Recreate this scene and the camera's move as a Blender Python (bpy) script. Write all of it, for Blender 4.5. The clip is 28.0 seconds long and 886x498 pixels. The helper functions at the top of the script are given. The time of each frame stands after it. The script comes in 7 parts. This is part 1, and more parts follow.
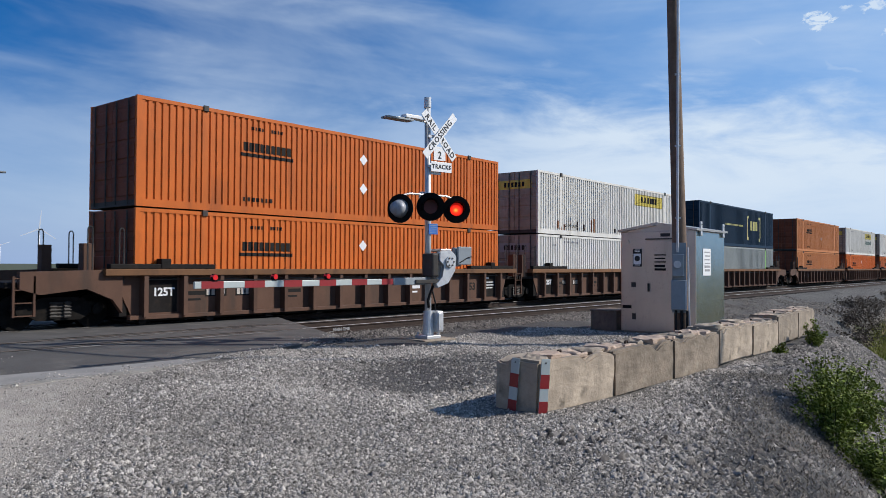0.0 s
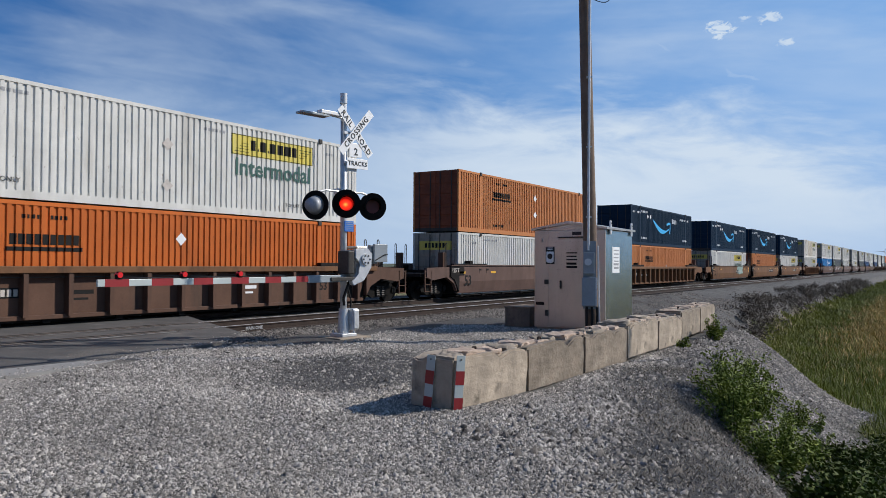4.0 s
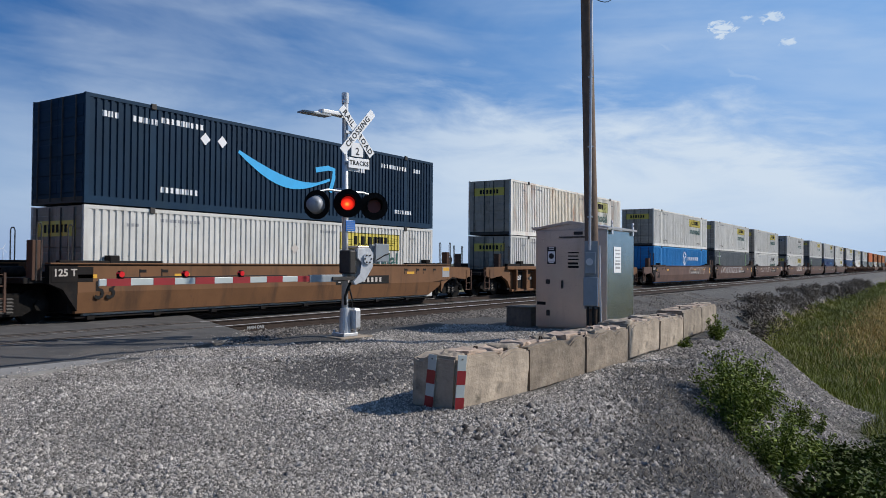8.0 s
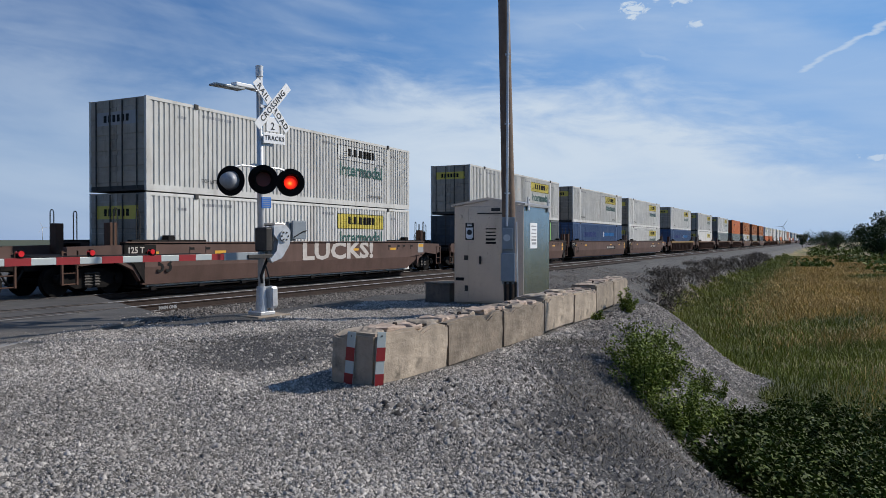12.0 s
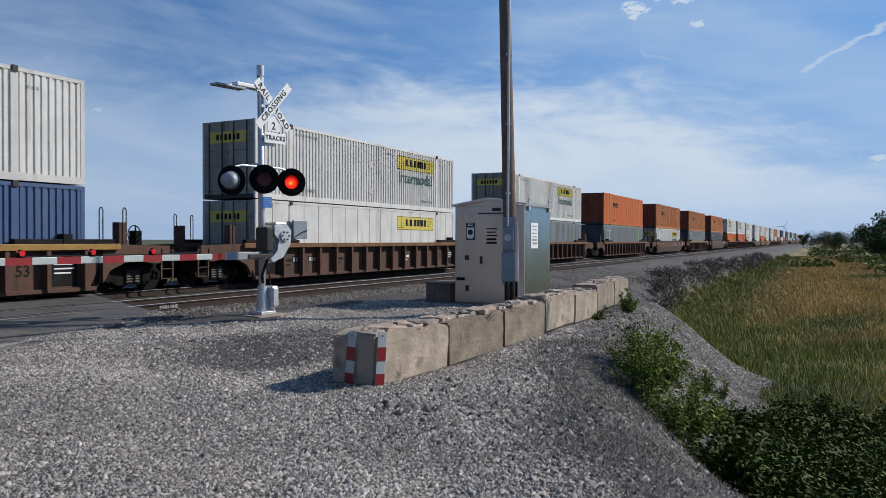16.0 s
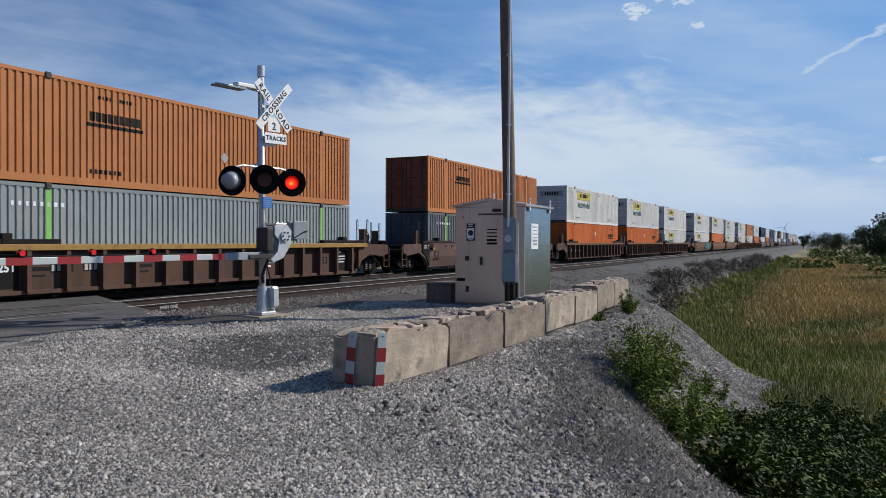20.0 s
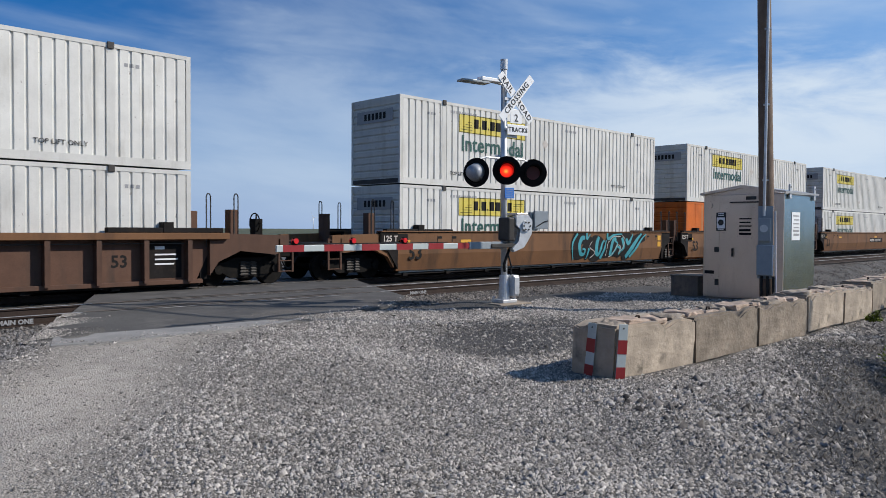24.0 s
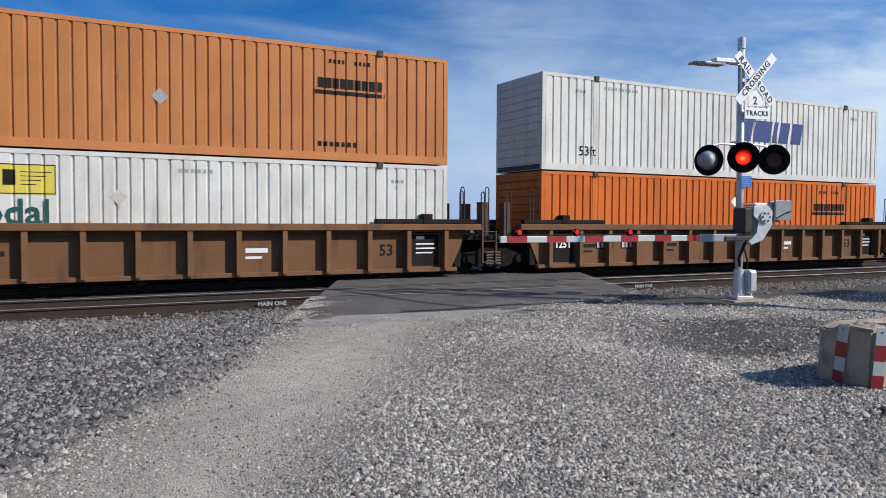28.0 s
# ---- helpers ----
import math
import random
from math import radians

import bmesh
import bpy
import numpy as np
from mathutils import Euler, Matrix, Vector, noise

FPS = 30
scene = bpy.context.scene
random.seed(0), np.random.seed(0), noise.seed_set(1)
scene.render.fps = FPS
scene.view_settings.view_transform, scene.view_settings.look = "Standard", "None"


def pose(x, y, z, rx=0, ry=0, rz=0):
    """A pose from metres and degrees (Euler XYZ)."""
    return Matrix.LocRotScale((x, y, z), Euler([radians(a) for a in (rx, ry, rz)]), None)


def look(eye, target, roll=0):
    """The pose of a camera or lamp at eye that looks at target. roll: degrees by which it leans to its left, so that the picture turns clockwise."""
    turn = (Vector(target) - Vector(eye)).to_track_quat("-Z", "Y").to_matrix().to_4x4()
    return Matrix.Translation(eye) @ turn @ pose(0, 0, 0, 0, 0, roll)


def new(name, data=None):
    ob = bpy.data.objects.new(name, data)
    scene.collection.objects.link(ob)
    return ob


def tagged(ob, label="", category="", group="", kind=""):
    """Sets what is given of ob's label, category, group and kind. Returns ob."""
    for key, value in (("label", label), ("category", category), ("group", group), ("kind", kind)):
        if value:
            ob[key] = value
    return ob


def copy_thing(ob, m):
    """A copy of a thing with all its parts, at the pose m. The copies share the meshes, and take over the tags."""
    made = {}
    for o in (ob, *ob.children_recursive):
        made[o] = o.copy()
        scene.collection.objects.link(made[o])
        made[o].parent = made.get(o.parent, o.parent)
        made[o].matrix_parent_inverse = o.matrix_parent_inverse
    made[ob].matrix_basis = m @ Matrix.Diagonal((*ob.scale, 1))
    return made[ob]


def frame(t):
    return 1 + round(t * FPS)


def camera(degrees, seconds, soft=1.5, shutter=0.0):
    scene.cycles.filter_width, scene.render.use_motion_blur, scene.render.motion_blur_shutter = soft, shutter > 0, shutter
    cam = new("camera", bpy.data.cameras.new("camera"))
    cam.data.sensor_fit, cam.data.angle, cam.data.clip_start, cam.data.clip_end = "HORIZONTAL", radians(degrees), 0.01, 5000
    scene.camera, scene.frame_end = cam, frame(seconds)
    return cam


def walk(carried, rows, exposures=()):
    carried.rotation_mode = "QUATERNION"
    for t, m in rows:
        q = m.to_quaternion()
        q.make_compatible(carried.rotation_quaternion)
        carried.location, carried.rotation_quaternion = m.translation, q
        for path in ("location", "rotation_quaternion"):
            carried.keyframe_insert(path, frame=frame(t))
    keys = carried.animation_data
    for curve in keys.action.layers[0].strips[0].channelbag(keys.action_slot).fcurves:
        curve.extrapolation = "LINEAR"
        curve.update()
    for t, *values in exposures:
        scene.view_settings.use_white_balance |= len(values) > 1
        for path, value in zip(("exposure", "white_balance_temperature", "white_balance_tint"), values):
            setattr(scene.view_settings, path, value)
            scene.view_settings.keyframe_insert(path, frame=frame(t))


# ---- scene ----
cam = camera(61.1, 28.0, 0.5, 0.025)
SKY_STRENGTH, SUN_STRENGTH = 0.051, 5.0
PATH = [
    (0, -50.29, 1.26, 0.31),
    (0.5, -53.21, 1.28, 0.56),
    (1, -55.60, 1.01, 0.37),
    (1.5, -56.42, 1.03, 0.35),
    (2, -56.61, 1.16, 0.39),
    (2.5, -56.65, 1.00, 0.41),
    (3, -56.64, 0.96, 0.36),
    (3.5, -56.70, 1.10, 0.36),
    (5.5, -56.66, 1.10, 0.37),
    (6, -56.66, 1.06, 0.29),
    (6.5, -56.62, 1.13, 0.23),
    (7, -56.61, 1.12, 0.23),
    (7.5, -56.70, 1.01, 0.33),
    (8, -56.58, 1.08, 0.43),
    (8.5, -56.64, 1.05, 0.25),
    (9, -56.97, 1.06, 0.37),
    (9.5, -59.68, 1.10, 0.37),
    (10, -60.97, 0.41, 0.29),
    (10.5, -61.79, -0.09, 0.33),
    (11, -62.58, -0.60, 0.24),
    (11.5, -62.81, -0.54, 0.17),
    (12, -62.78, -0.68, 0.07),
    (12.5, -62.73, -0.60, 0.19),
    (14.5, -62.74, -0.63, 0.14),
    (15, -62.75, -0.65, 0.16),
    (15.5, -62.69, -0.64, 0.17),
    (16, -62.72, -0.69, 0.13),
    (16.5, -62.75, -0.68, 0.11),
    (17, -62.75, -0.65, 0.14),
    (17.5, -62.73, -0.57, 0.15),
    (18, -62.78, -0.64, 0.06),
    (18.5, -62.74, -0.61, 0.12),
    (19, -62.74, -0.64, 0.12),
    (19.5, -62.73, -0.67, 0.14),
    (20, -62.70, -0.64, 0.24),
    (20.5, -62.69, -0.68, 0.07),
    (22.5, -58.27, -0.85, 0.18),
    (23, -54.17, -0.98, 0.32),
    (23.5, -49.75, -1.22, 0.30),
    (24, -44.51, -1.51, 0.33),
    (24.5, -40.71, -1.60, 0.36),
    (25, -37.26, -1.77, 0.34),
    (25.5, -33.40, -1.94, 0.29),
    (26, -29.96, -2.11, 0.18),
    (26.5, -27.64, -2.20, 0.24),
    (27, -27.60, -2.24, 0.43),
    (27.5, -27.57, -2.22, 0.40),
    (28, -27.62, -2.27, 0.33),
]
# The walk: a phone held in one place and panned.
EYE = (0.0, 0.0, 1.6)
EXPOSURES = [(0, -0.06), (1.5, -0.14), (9, -0.18), (11, -0.25), (20, -0.24), (23, -0.16), (25, -0.07), (26, 0.0), (28, 0.03)]
walk(cam, [(t, pose(*EYE, 90 + pitch, 0, yaw) @ pose(0, 0, 0, 0, 0, roll)) for t, yaw, pitch, roll in PATH], EXPOSURES)

# ---- world and sun ----
SUN = Vector((0.695, -0.72, math.tan(radians(35)))).normalized()
world = bpy.data.worlds.new("sky")
scene.world = world
world.use_nodes = True
wt = world.node_tree
wn, wl = wt.nodes, wt.links
wn.clear()
sky = wn.new("ShaderNodeTexSky")
sky.sky_type, sky.sun_disc = "NISHITA", False
sky.sun_elevation, sky.sun_rotation = math.asin(SUN.z), math.atan2(SUN.x, SUN.y)
sky.air_density, sky.dust_density, sky.ozone_density = 1.0, 0.25, 4.5
coord = wn.new("ShaderNodeTexCoord")
split = wn.new("ShaderNodeSeparateXYZ")
wl.new(coord.outputs["Generated"], split.inputs[0])


def wmath(op, a, b, clamp=False):
    n = wn.new("ShaderNodeMath")
    n.operation, n.use_clamp = op, clamp
    for k, v in enumerate((a, b)):
        if isinstance(v, (int, float)):
            n.inputs[k].default_value = v
        elif v is not None:
            wl.new(v, n.inputs[k])
    return n.outputs[0]


# bearing (degrees from +y towards +x) and height above the horizon (degrees)
height = wmath("MAXIMUM", split.outputs[2], 0.0)
azim = wmath("MULTIPLY", wmath("ARCTAN2", split.outputs[0], split.outputs[1]), 57.2958)
elev = wmath("MULTIPLY", wmath("ARCSINE", split.outputs[2], None), 57.2958)


def wrange(v, lo, hi, a=0.0, b=1.0):
    rp = wn.new("ShaderNodeMapRange")
    rp.interpolation_type = "SMOOTHSTEP"
    for k, q in enumerate((lo, hi, a, b)):
        if isinstance(q, (int, float)):
            rp.inputs[k + 1].default_value = q
        else:
            wl.new(q, rp.inputs[k + 1])
    wl.new(v, rp.inputs[0])
    return rp.outputs[0]


def wnoise(along, up, tilt, detail, shift, rough=0.58, twist=0.4):
    """Cloud noise over bearing and height, drawn out along a tilted line."""
    c = wn.new("ShaderNodeCombineXYZ")
    wl.new(wmath("ADD", wmath("MULTIPLY", azim, along), shift), c.inputs[0])
    wl.new(wmath("MULTIPLY", wmath("ADD", elev, wmath("MULTIPLY", azim, tilt)), up), c.inputs[1])
    c.inputs[2].default_value = shift
    nz = wn.new("ShaderNodeTexNoise")
    nz.inputs["Scale"].default_value, nz.inputs["Detail"].default_value = 1.0, detail
    nz.inputs["Roughness"].default_value, nz.inputs["Distortion"].default_value = rough, twist
    wl.new(c.outputs[0], nz.inputs["Vector"])
    return nz.outputs[0]


def oval(a, e, wide, tall):
    """1 at the middle of an oval of sky, 0 at its rim and outside."""
    u = wmath("DIVIDE", wmath("SUBTRACT", azim, a), wide)
    v = wmath("DIVIDE", wmath("SUBTRACT", elev, e), tall)
    return wmath("SUBTRACT", 1.0, wmath("SQRT", wmath("ADD", wmath("MULTIPLY", u, u), wmath("MULTIPLY", v, v)), None))


# a sheet of thin white cloud in the east whose upper edge sinks to the right
lump = wnoise(0.11, 0.34, 0.06, 8, 4.3)
fine = wnoise(0.28, 0.85, 0.05, 6, 9.1, 0.55, 0.6)
past = wmath("MAXIMUM", wmath("SUBTRACT", azim, 60.0), 0.0)
edge = wmath("SUBTRACT", 13.6, wmath("MULTIPLY", wmath("MULTIPLY", past, past), 0.0072))
below = wmath("ADD", wmath("SUBTRACT", edge, elev), wmath("MULTIPLY", wmath("SUBTRACT", lump, 0.5), 10.0))
below = wmath("ADD", below, wmath("MULTIPLY", wmath("SUBTRACT", fine, 0.5), 2.6))
sheet = wmath("MULTIPLY", wrange(below, -1.0, 5.0), wrange(azim, 40.0, 66.0, 0.26, 0.95))
sheet = wmath("MULTIPLY", sheet, wrange(lump, 0.25, 0.6, 0.72, 1.0))
sheet = wmath("MULTIPLY", sheet, wrange(elev, 0.0, 7.0, 0.45, 1.0))
# drawn-out wisps higher up
wisp = wrange(wnoise(0.05, 0.3, 0.07, 4, 17.7, 0.5), 0.42, 0.78)
wisp = wmath("MULTIPLY", wisp, wrange(fine, 0.3, 0.65, 0.75, 1.0))
wisp = wmath("MULTIPLY", wisp, wmath("MULTIPLY", wrange(elev, 5.0, 11.0), wrange(azim, 62.0, 84.0, 0.36, 0.2)))
veil = wmath("MULTIPLY", wrange(wnoise(0.035, 0.12, 0.1, 6, 2.2), 0.36, 0.7), 0.26)
cover = wmath("ADD", wmath("MAXIMUM", sheet, wisp), veil)
# small heaped clouds
ragged = wnoise(1.1, 2.0, 0.0, 8, 31.0, 0.62, 0.6)
for a, e, wide, tall, thick in ((76.9, 16.5, 1.25, 0.8, 1.0), (78.6, 17.1, 0.55, 0.35, 0.7), (80.2, 17.0, 1.2, 0.55, 0.85), (81.4, 15.2, 1.0, 0.42, 0.85), (64.2, 8.8, 1.3, 0.75, 0.75), (92.7, 5.5, 1.1, 0.4, 0.7), (38.0, 8.9, 0.8, 0.35, 0.6)):
    heap = wmath("ADD", oval(a, e, wide, tall), wmath("MULTIPLY", wmath("SUBTRACT", ragged, 0.52), 3.0))
    heap = wmath("MULTIPLY", wrange(heap, 0.05, 0.75), wmath("MULTIPLY", wrange(oval(a, e, wide * 1.7, tall * 1.7), 0.0, 0.3), thick))
    cover = wmath("MAXIMUM", cover, heap)
# old vapour trails, spread by the wind
for a0, e0, a1, e1, broad, thick in ((87.4, 11.1, 95.0, 14.8, 0.34, 0.62), (89.0, 11.0, 96.0, 12.4, 0.3, 0.3), (71.5, 16.6, 74.6, 15.2, 0.4, 0.4), (76.5, 14.2, 80.5, 12.4, 0.42, 0.34)):
    long = math.hypot(a1 - a0, e1 - e0)
    ca, ce = (a1 - a0) / long, (e1 - e0) / long
    da, de = wmath("SUBTRACT", azim, a0), wmath("SUBTRACT", elev, e0)
    run = wmath("ADD", wmath("MULTIPLY", da, ca), wmath("MULTIPLY", de, ce))
    off = wmath("SUBTRACT", wmath("MULTIPLY", de, ca), wmath("MULTIPLY", da, ce))
    off = wmath("ADD", off, wmath("MULTIPLY", wmath("SUBTRACT", fine, 0.5), 1.5))
    trail = wmath("MULTIPLY", wrange(wmath("ABSOLUTE", off, None), broad, 0.0), wmath("MULTIPLY", wrange(run, 0.0, 1.2), wrange(run, long, long - 1.5)))
    cover = wmath("MAXIMUM", cover, wmath("MULTIPLY", trail, thick))
toward = wn.new("ShaderNodeVectorMath")
toward.operation = "DOT_PRODUCT"
toward.inputs[1].default_value = (SUN.x, SUN.y, 0.0)
wl.new(coord.outputs["Generated"], toward.inputs[0])
fade = wn.new("ShaderNodeMapRange")
fade.inputs[1].default_value, fade.inputs[2].default_value = 0.0, 0.05
fade.inputs[3].default_value, fade.inputs[4].default_value = 0.55, 1.0
wl.new(height, fade.inputs[0])
cover = wmath("MULTIPLY", wmath("MULTIPLY", cover, fade.outputs[0]), wrange(azim, 4.0, 44.0, 0.4, 1.0))
cover = wmath("MINIMUM", cover, 0.92)
mixc = wn.new("ShaderNodeMix")
mixc.data_type = "RGBA"
wl.new(cover, mixc.inputs[0])
deepen = wn.new("ShaderNodeHueSaturation")
deepen.inputs["Saturation"].default_value, deepen.inputs["Value"].default_value = 1.42, 1.6
wl.new(sky.outputs[0], deepen.inputs["Color"])
tone = wn.new("ShaderNodeMix")
tone.data_type, tone.blend_type = "RGBA", "MULTIPLY"
tone.inputs[0].default_value, tone.inputs[7].default_value = 1.0, (1.0, 0.95, 1.18, 1)
wl.new(deepen.outputs[0], tone.inputs[6])
haze = wn.new("ShaderNodeMapRange")
haze.interpolation_type = "SMOOTHSTEP"
haze.inputs[1].default_value, haze.inputs[2].default_value = 0.24, -0.02
haze.inputs[3].default_value, haze.inputs[4].default_value = 0.0, 0.9
wl.new(height, haze.inputs[0])
hazy = wn.new("ShaderNodeMix")
hazy.data_type = "RGBA"
far_haze = wn.new("ShaderNodeMix")
far_haze.data_type = "RGBA"
far_haze.inputs[6].default_value, far_haze.inputs[7].default_value = (5.0, 7.6, 13.5, 1), (7.7, 11.3, 17.0, 1)
side = wn.new("ShaderNodeMapRange")
side.interpolation_type = "SMOOTHSTEP"
side.inputs[1].default_value, side.inputs[2].default_value = -0.75, 0.35
wl.new(toward.outputs["Value"], side.inputs[0])
wl.new(side.outputs[0], far_haze.inputs[0])
wl.new(far_haze.outputs[2], hazy.inputs[7])
bright_side = wn.new("ShaderNodeMapRange")
bright_side.interpolation_type = "SMOOTHSTEP"
bright_side.inputs[1].default_value, bright_side.inputs[2].default_value = -0.25, 0.65
bright_side.inputs[3].default_value, bright_side.inputs[4].default_value = 0.0, 0.85
wl.new(toward.outputs["Value"], bright_side.inputs[0])
azure = wn.new("ShaderNodeMix")
azure.data_type = "RGBA"
azure.inputs[7].default_value = (4.2, 9.1, 17.4, 1)
wl.new(bright_side.outputs[0], azure.inputs[0])
wl.new(tone.outputs[2], azure.inputs[6])
wl.new(haze.outputs[0], hazy.inputs[0])
wl.new(azure.outputs[2], hazy.inputs[6])
wl.new(hazy.outputs[2], mixc.inputs[6])
mixc.inputs[7].default_value = (14.1, 16.3, 18.8, 1)
back = wn.new("ShaderNodeBackground")
back.inputs["Strength"].default_value = SKY_STRENGTH
wl.new(mixc.outputs[2], back.inputs["Color"])
wout = wn.new("ShaderNodeOutputWorld")
wl.new(back.outputs[0], wout.inputs[0])

sun_data = bpy.data.lights.new("sun", "SUN")
sun_data.energy, sun_data.angle, sun_data.color = SUN_STRENGTH, radians(0.55), (1.0, 0.945, 0.88)
sun = new("sun", sun_data)
sun.matrix_world = look(SUN * 50, (0, 0, 0))


# ---- materials ----
def surf(name, col, rough=0.6, metal=0.0, var=0.18, scale=3.0, fine=40.0, bump=0.15, stain=None, amount=0.4, streaky=0.0, coat=0.0, island=0.0, rand=0.0, spec=0.5, broad=0.0, specks=0.0):
    """A painted, worn or natural surface: colour varied at two scales, stains, fine relief."""
    m = bpy.data.materials.new(name)
    m.use_nodes = True
    nt = m.node_tree
    n, l = nt.nodes, nt.links
    b = n["Principled BSDF"]
    b.inputs["Roughness"].default_value, b.inputs["Metallic"].default_value = rough, metal
    b.inputs["Coat Weight"].default_value = coat
    b.inputs["Specular IOR Level"].default_value = spec
    tc = n.new("ShaderNodeTexCoord")

    def nz(sc, detail, stretch=None):
        src = tc.outputs["Object"]
        if stretch:
            mp = n.new("ShaderNodeMapping")
            mp.inputs["Scale"].default_value = stretch
            l.new(src, mp.inputs[0])
            src = mp.outputs[0]
        t = n.new("ShaderNodeTexNoise")
        t.inputs["Scale"].default_value, t.inputs["Detail"].default_value = sc, detail
        t.inputs["Roughness"].default_value = 0.62
        l.new(src, t.inputs["Vector"])
        return t.outputs[0]

    def mix(fac, a, c, mode="MIX"):
        x = n.new("ShaderNodeMix")
        x.data_type, x.blend_type = "RGBA", mode
        for k, v in ((0, fac), (6, a), (7, c)):
            if hasattr(v, "links"):
                l.new(v, x.inputs[k])
            else:
                x.inputs[k].default_value = v if k == 0 else (*v, 1)
        return x.outputs[2]

    def ramp(v, lo, hi, a=0.0, c=1.0):
        r = n.new("ShaderNodeMapRange")
        for k, q in enumerate((lo, hi, a, c)):
            r.inputs[k + 1].default_value = q
        l.new(v, r.inputs[0])
        return r.outputs[0]

    big, small = nz(scale, 5), nz(fine, 4)
    dark = tuple(c * (1 - var) for c in col)
    light = tuple(min(1, c * (1 + var)) for c in col)
    c = mix(ramp(big, 0.3, 0.7), dark, light)
    c = mix(ramp(small, 0.35, 0.75, 0.0, var * 1.2), c, tuple(x * 0.45 for x in col))
    if stain:
        s = nz(scale * 1.7, 7, (1, 1, 0.16) if streaky else None)
        c = mix(ramp(s, 0.53, 0.75, 0.0, amount), c, stain)
    if specks:
        c = mix(ramp(nz(7.0, 6, (1, 1, 0.45)), 0.66, 0.7, 0.0, specks), c, (0.1, 0.05, 0.03))
        c = mix(ramp(nz(0.9, 7, (1, 1, 0.35)), 0.56, 0.72, 0.0, specks * 0.6), c, tuple(x * 0.5 for x in col))
    if island or rand:
        src = n.new("ShaderNodeNewGeometry").outputs["Random Per Island"] if island else n.new("ShaderNodeObjectInfo").outputs["Random"]
        k = island or rand
        hv = n.new("ShaderNodeHueSaturation")
        l.new(ramp(src, 0, 1, 1 - k, 1 + k), hv.inputs["Value"])
        l.new(c, hv.inputs["Color"])
        c = hv.outputs[0]
    if broad:
        hb = n.new("ShaderNodeHueSaturation")
        l.new(ramp(nz(0.55, 4), 0.34, 0.66, 1 - broad, 1 + broad), hb.inputs["Value"])
        l.new(c, hb.inputs["Color"])
        c = hb.outputs[0]
    l.new(c, b.inputs["Base Color"])
    if rough > 0.2:
        l.new(ramp(small, 0.3, 0.7, max(0.05, rough - 0.12), min(1, rough + 0.12)), b.inputs["Roughness"])
    if bump:
        bp = n.new("ShaderNodeBump")
        bp.inputs["Strength"].default_value, bp.inputs["Distance"].default_value = bump, 0.02
        l.new(small, bp.inputs["Height"])
        l.new(bp.outputs[0], b.inputs["Normal"])
    return m


def plain(name, col, rough=0.5, metal=0.0, glow=0.0):
    m = bpy.data.materials.new(name)
    m.use_nodes = True
    b = m.node_tree.nodes["Principled BSDF"]
    b.inputs["Base Color"].default_value = (*col, 1)
    b.inputs["Roughness"].default_value, b.inputs["Metallic"].default_value = rough, metal
    if glow:
        b.inputs["Emission Color"].default_value = (*col, 1)
        b.inputs["Emission Strength"].default_value = glow
    return m


def lit_lens():
    """A lit red lens, hottest low at its middle."""
    m = bpy.data.materials.new("lit_red_lamp")
    m.use_nodes = True
    n, l = m.node_tree.nodes, m.node_tree.links
    b = n["Principled BSDF"]
    b.inputs["Base Color"].default_value, b.inputs["Roughness"].default_value = (0.3, 0.01, 0.005, 1), 0.4
    tc = n.new("ShaderNodeTexCoord")
    mp = n.new("ShaderNodeMapping")
    mp.inputs["Location"].default_value, mp.inputs["Scale"].default_value = (0.02, 0, 0.025), (1, 0, 1.15)
    l.new(tc.outputs["Object"], mp.inputs[0])
    ln = n.new("ShaderNodeVectorMath")
    ln.operation = "LENGTH"
    l.new(mp.outputs[0], ln.inputs[0])
    ramp = n.new("ShaderNodeValToRGB")
    e = ramp.color_ramp.elements
    e[0].position, e[0].color = 0.0, (1.0, 0.3, 0.04, 1)
    e[1].position, e[1].color = 1.0, (0.16, 0.003, 0.002, 1)
    mid = e.new(0.38)
    mid.color = (1.0, 0.035, 0.008, 1)
    rim = e.new(0.72)
    rim.color = (0.6, 0.012, 0.004, 1)
    sc = n.new("ShaderNodeMath")
    sc.operation = "DIVIDE"
    sc.inputs[1].default_value = 0.155
    l.new(ln.outputs["Value"], sc.inputs[0])
    l.new(sc.outputs[0], ramp.inputs[0])
    l.new(ramp.outputs[0], b.inputs["Emission Color"])
    b.inputs["Emission Strength"].default_value = 1.9
    return m


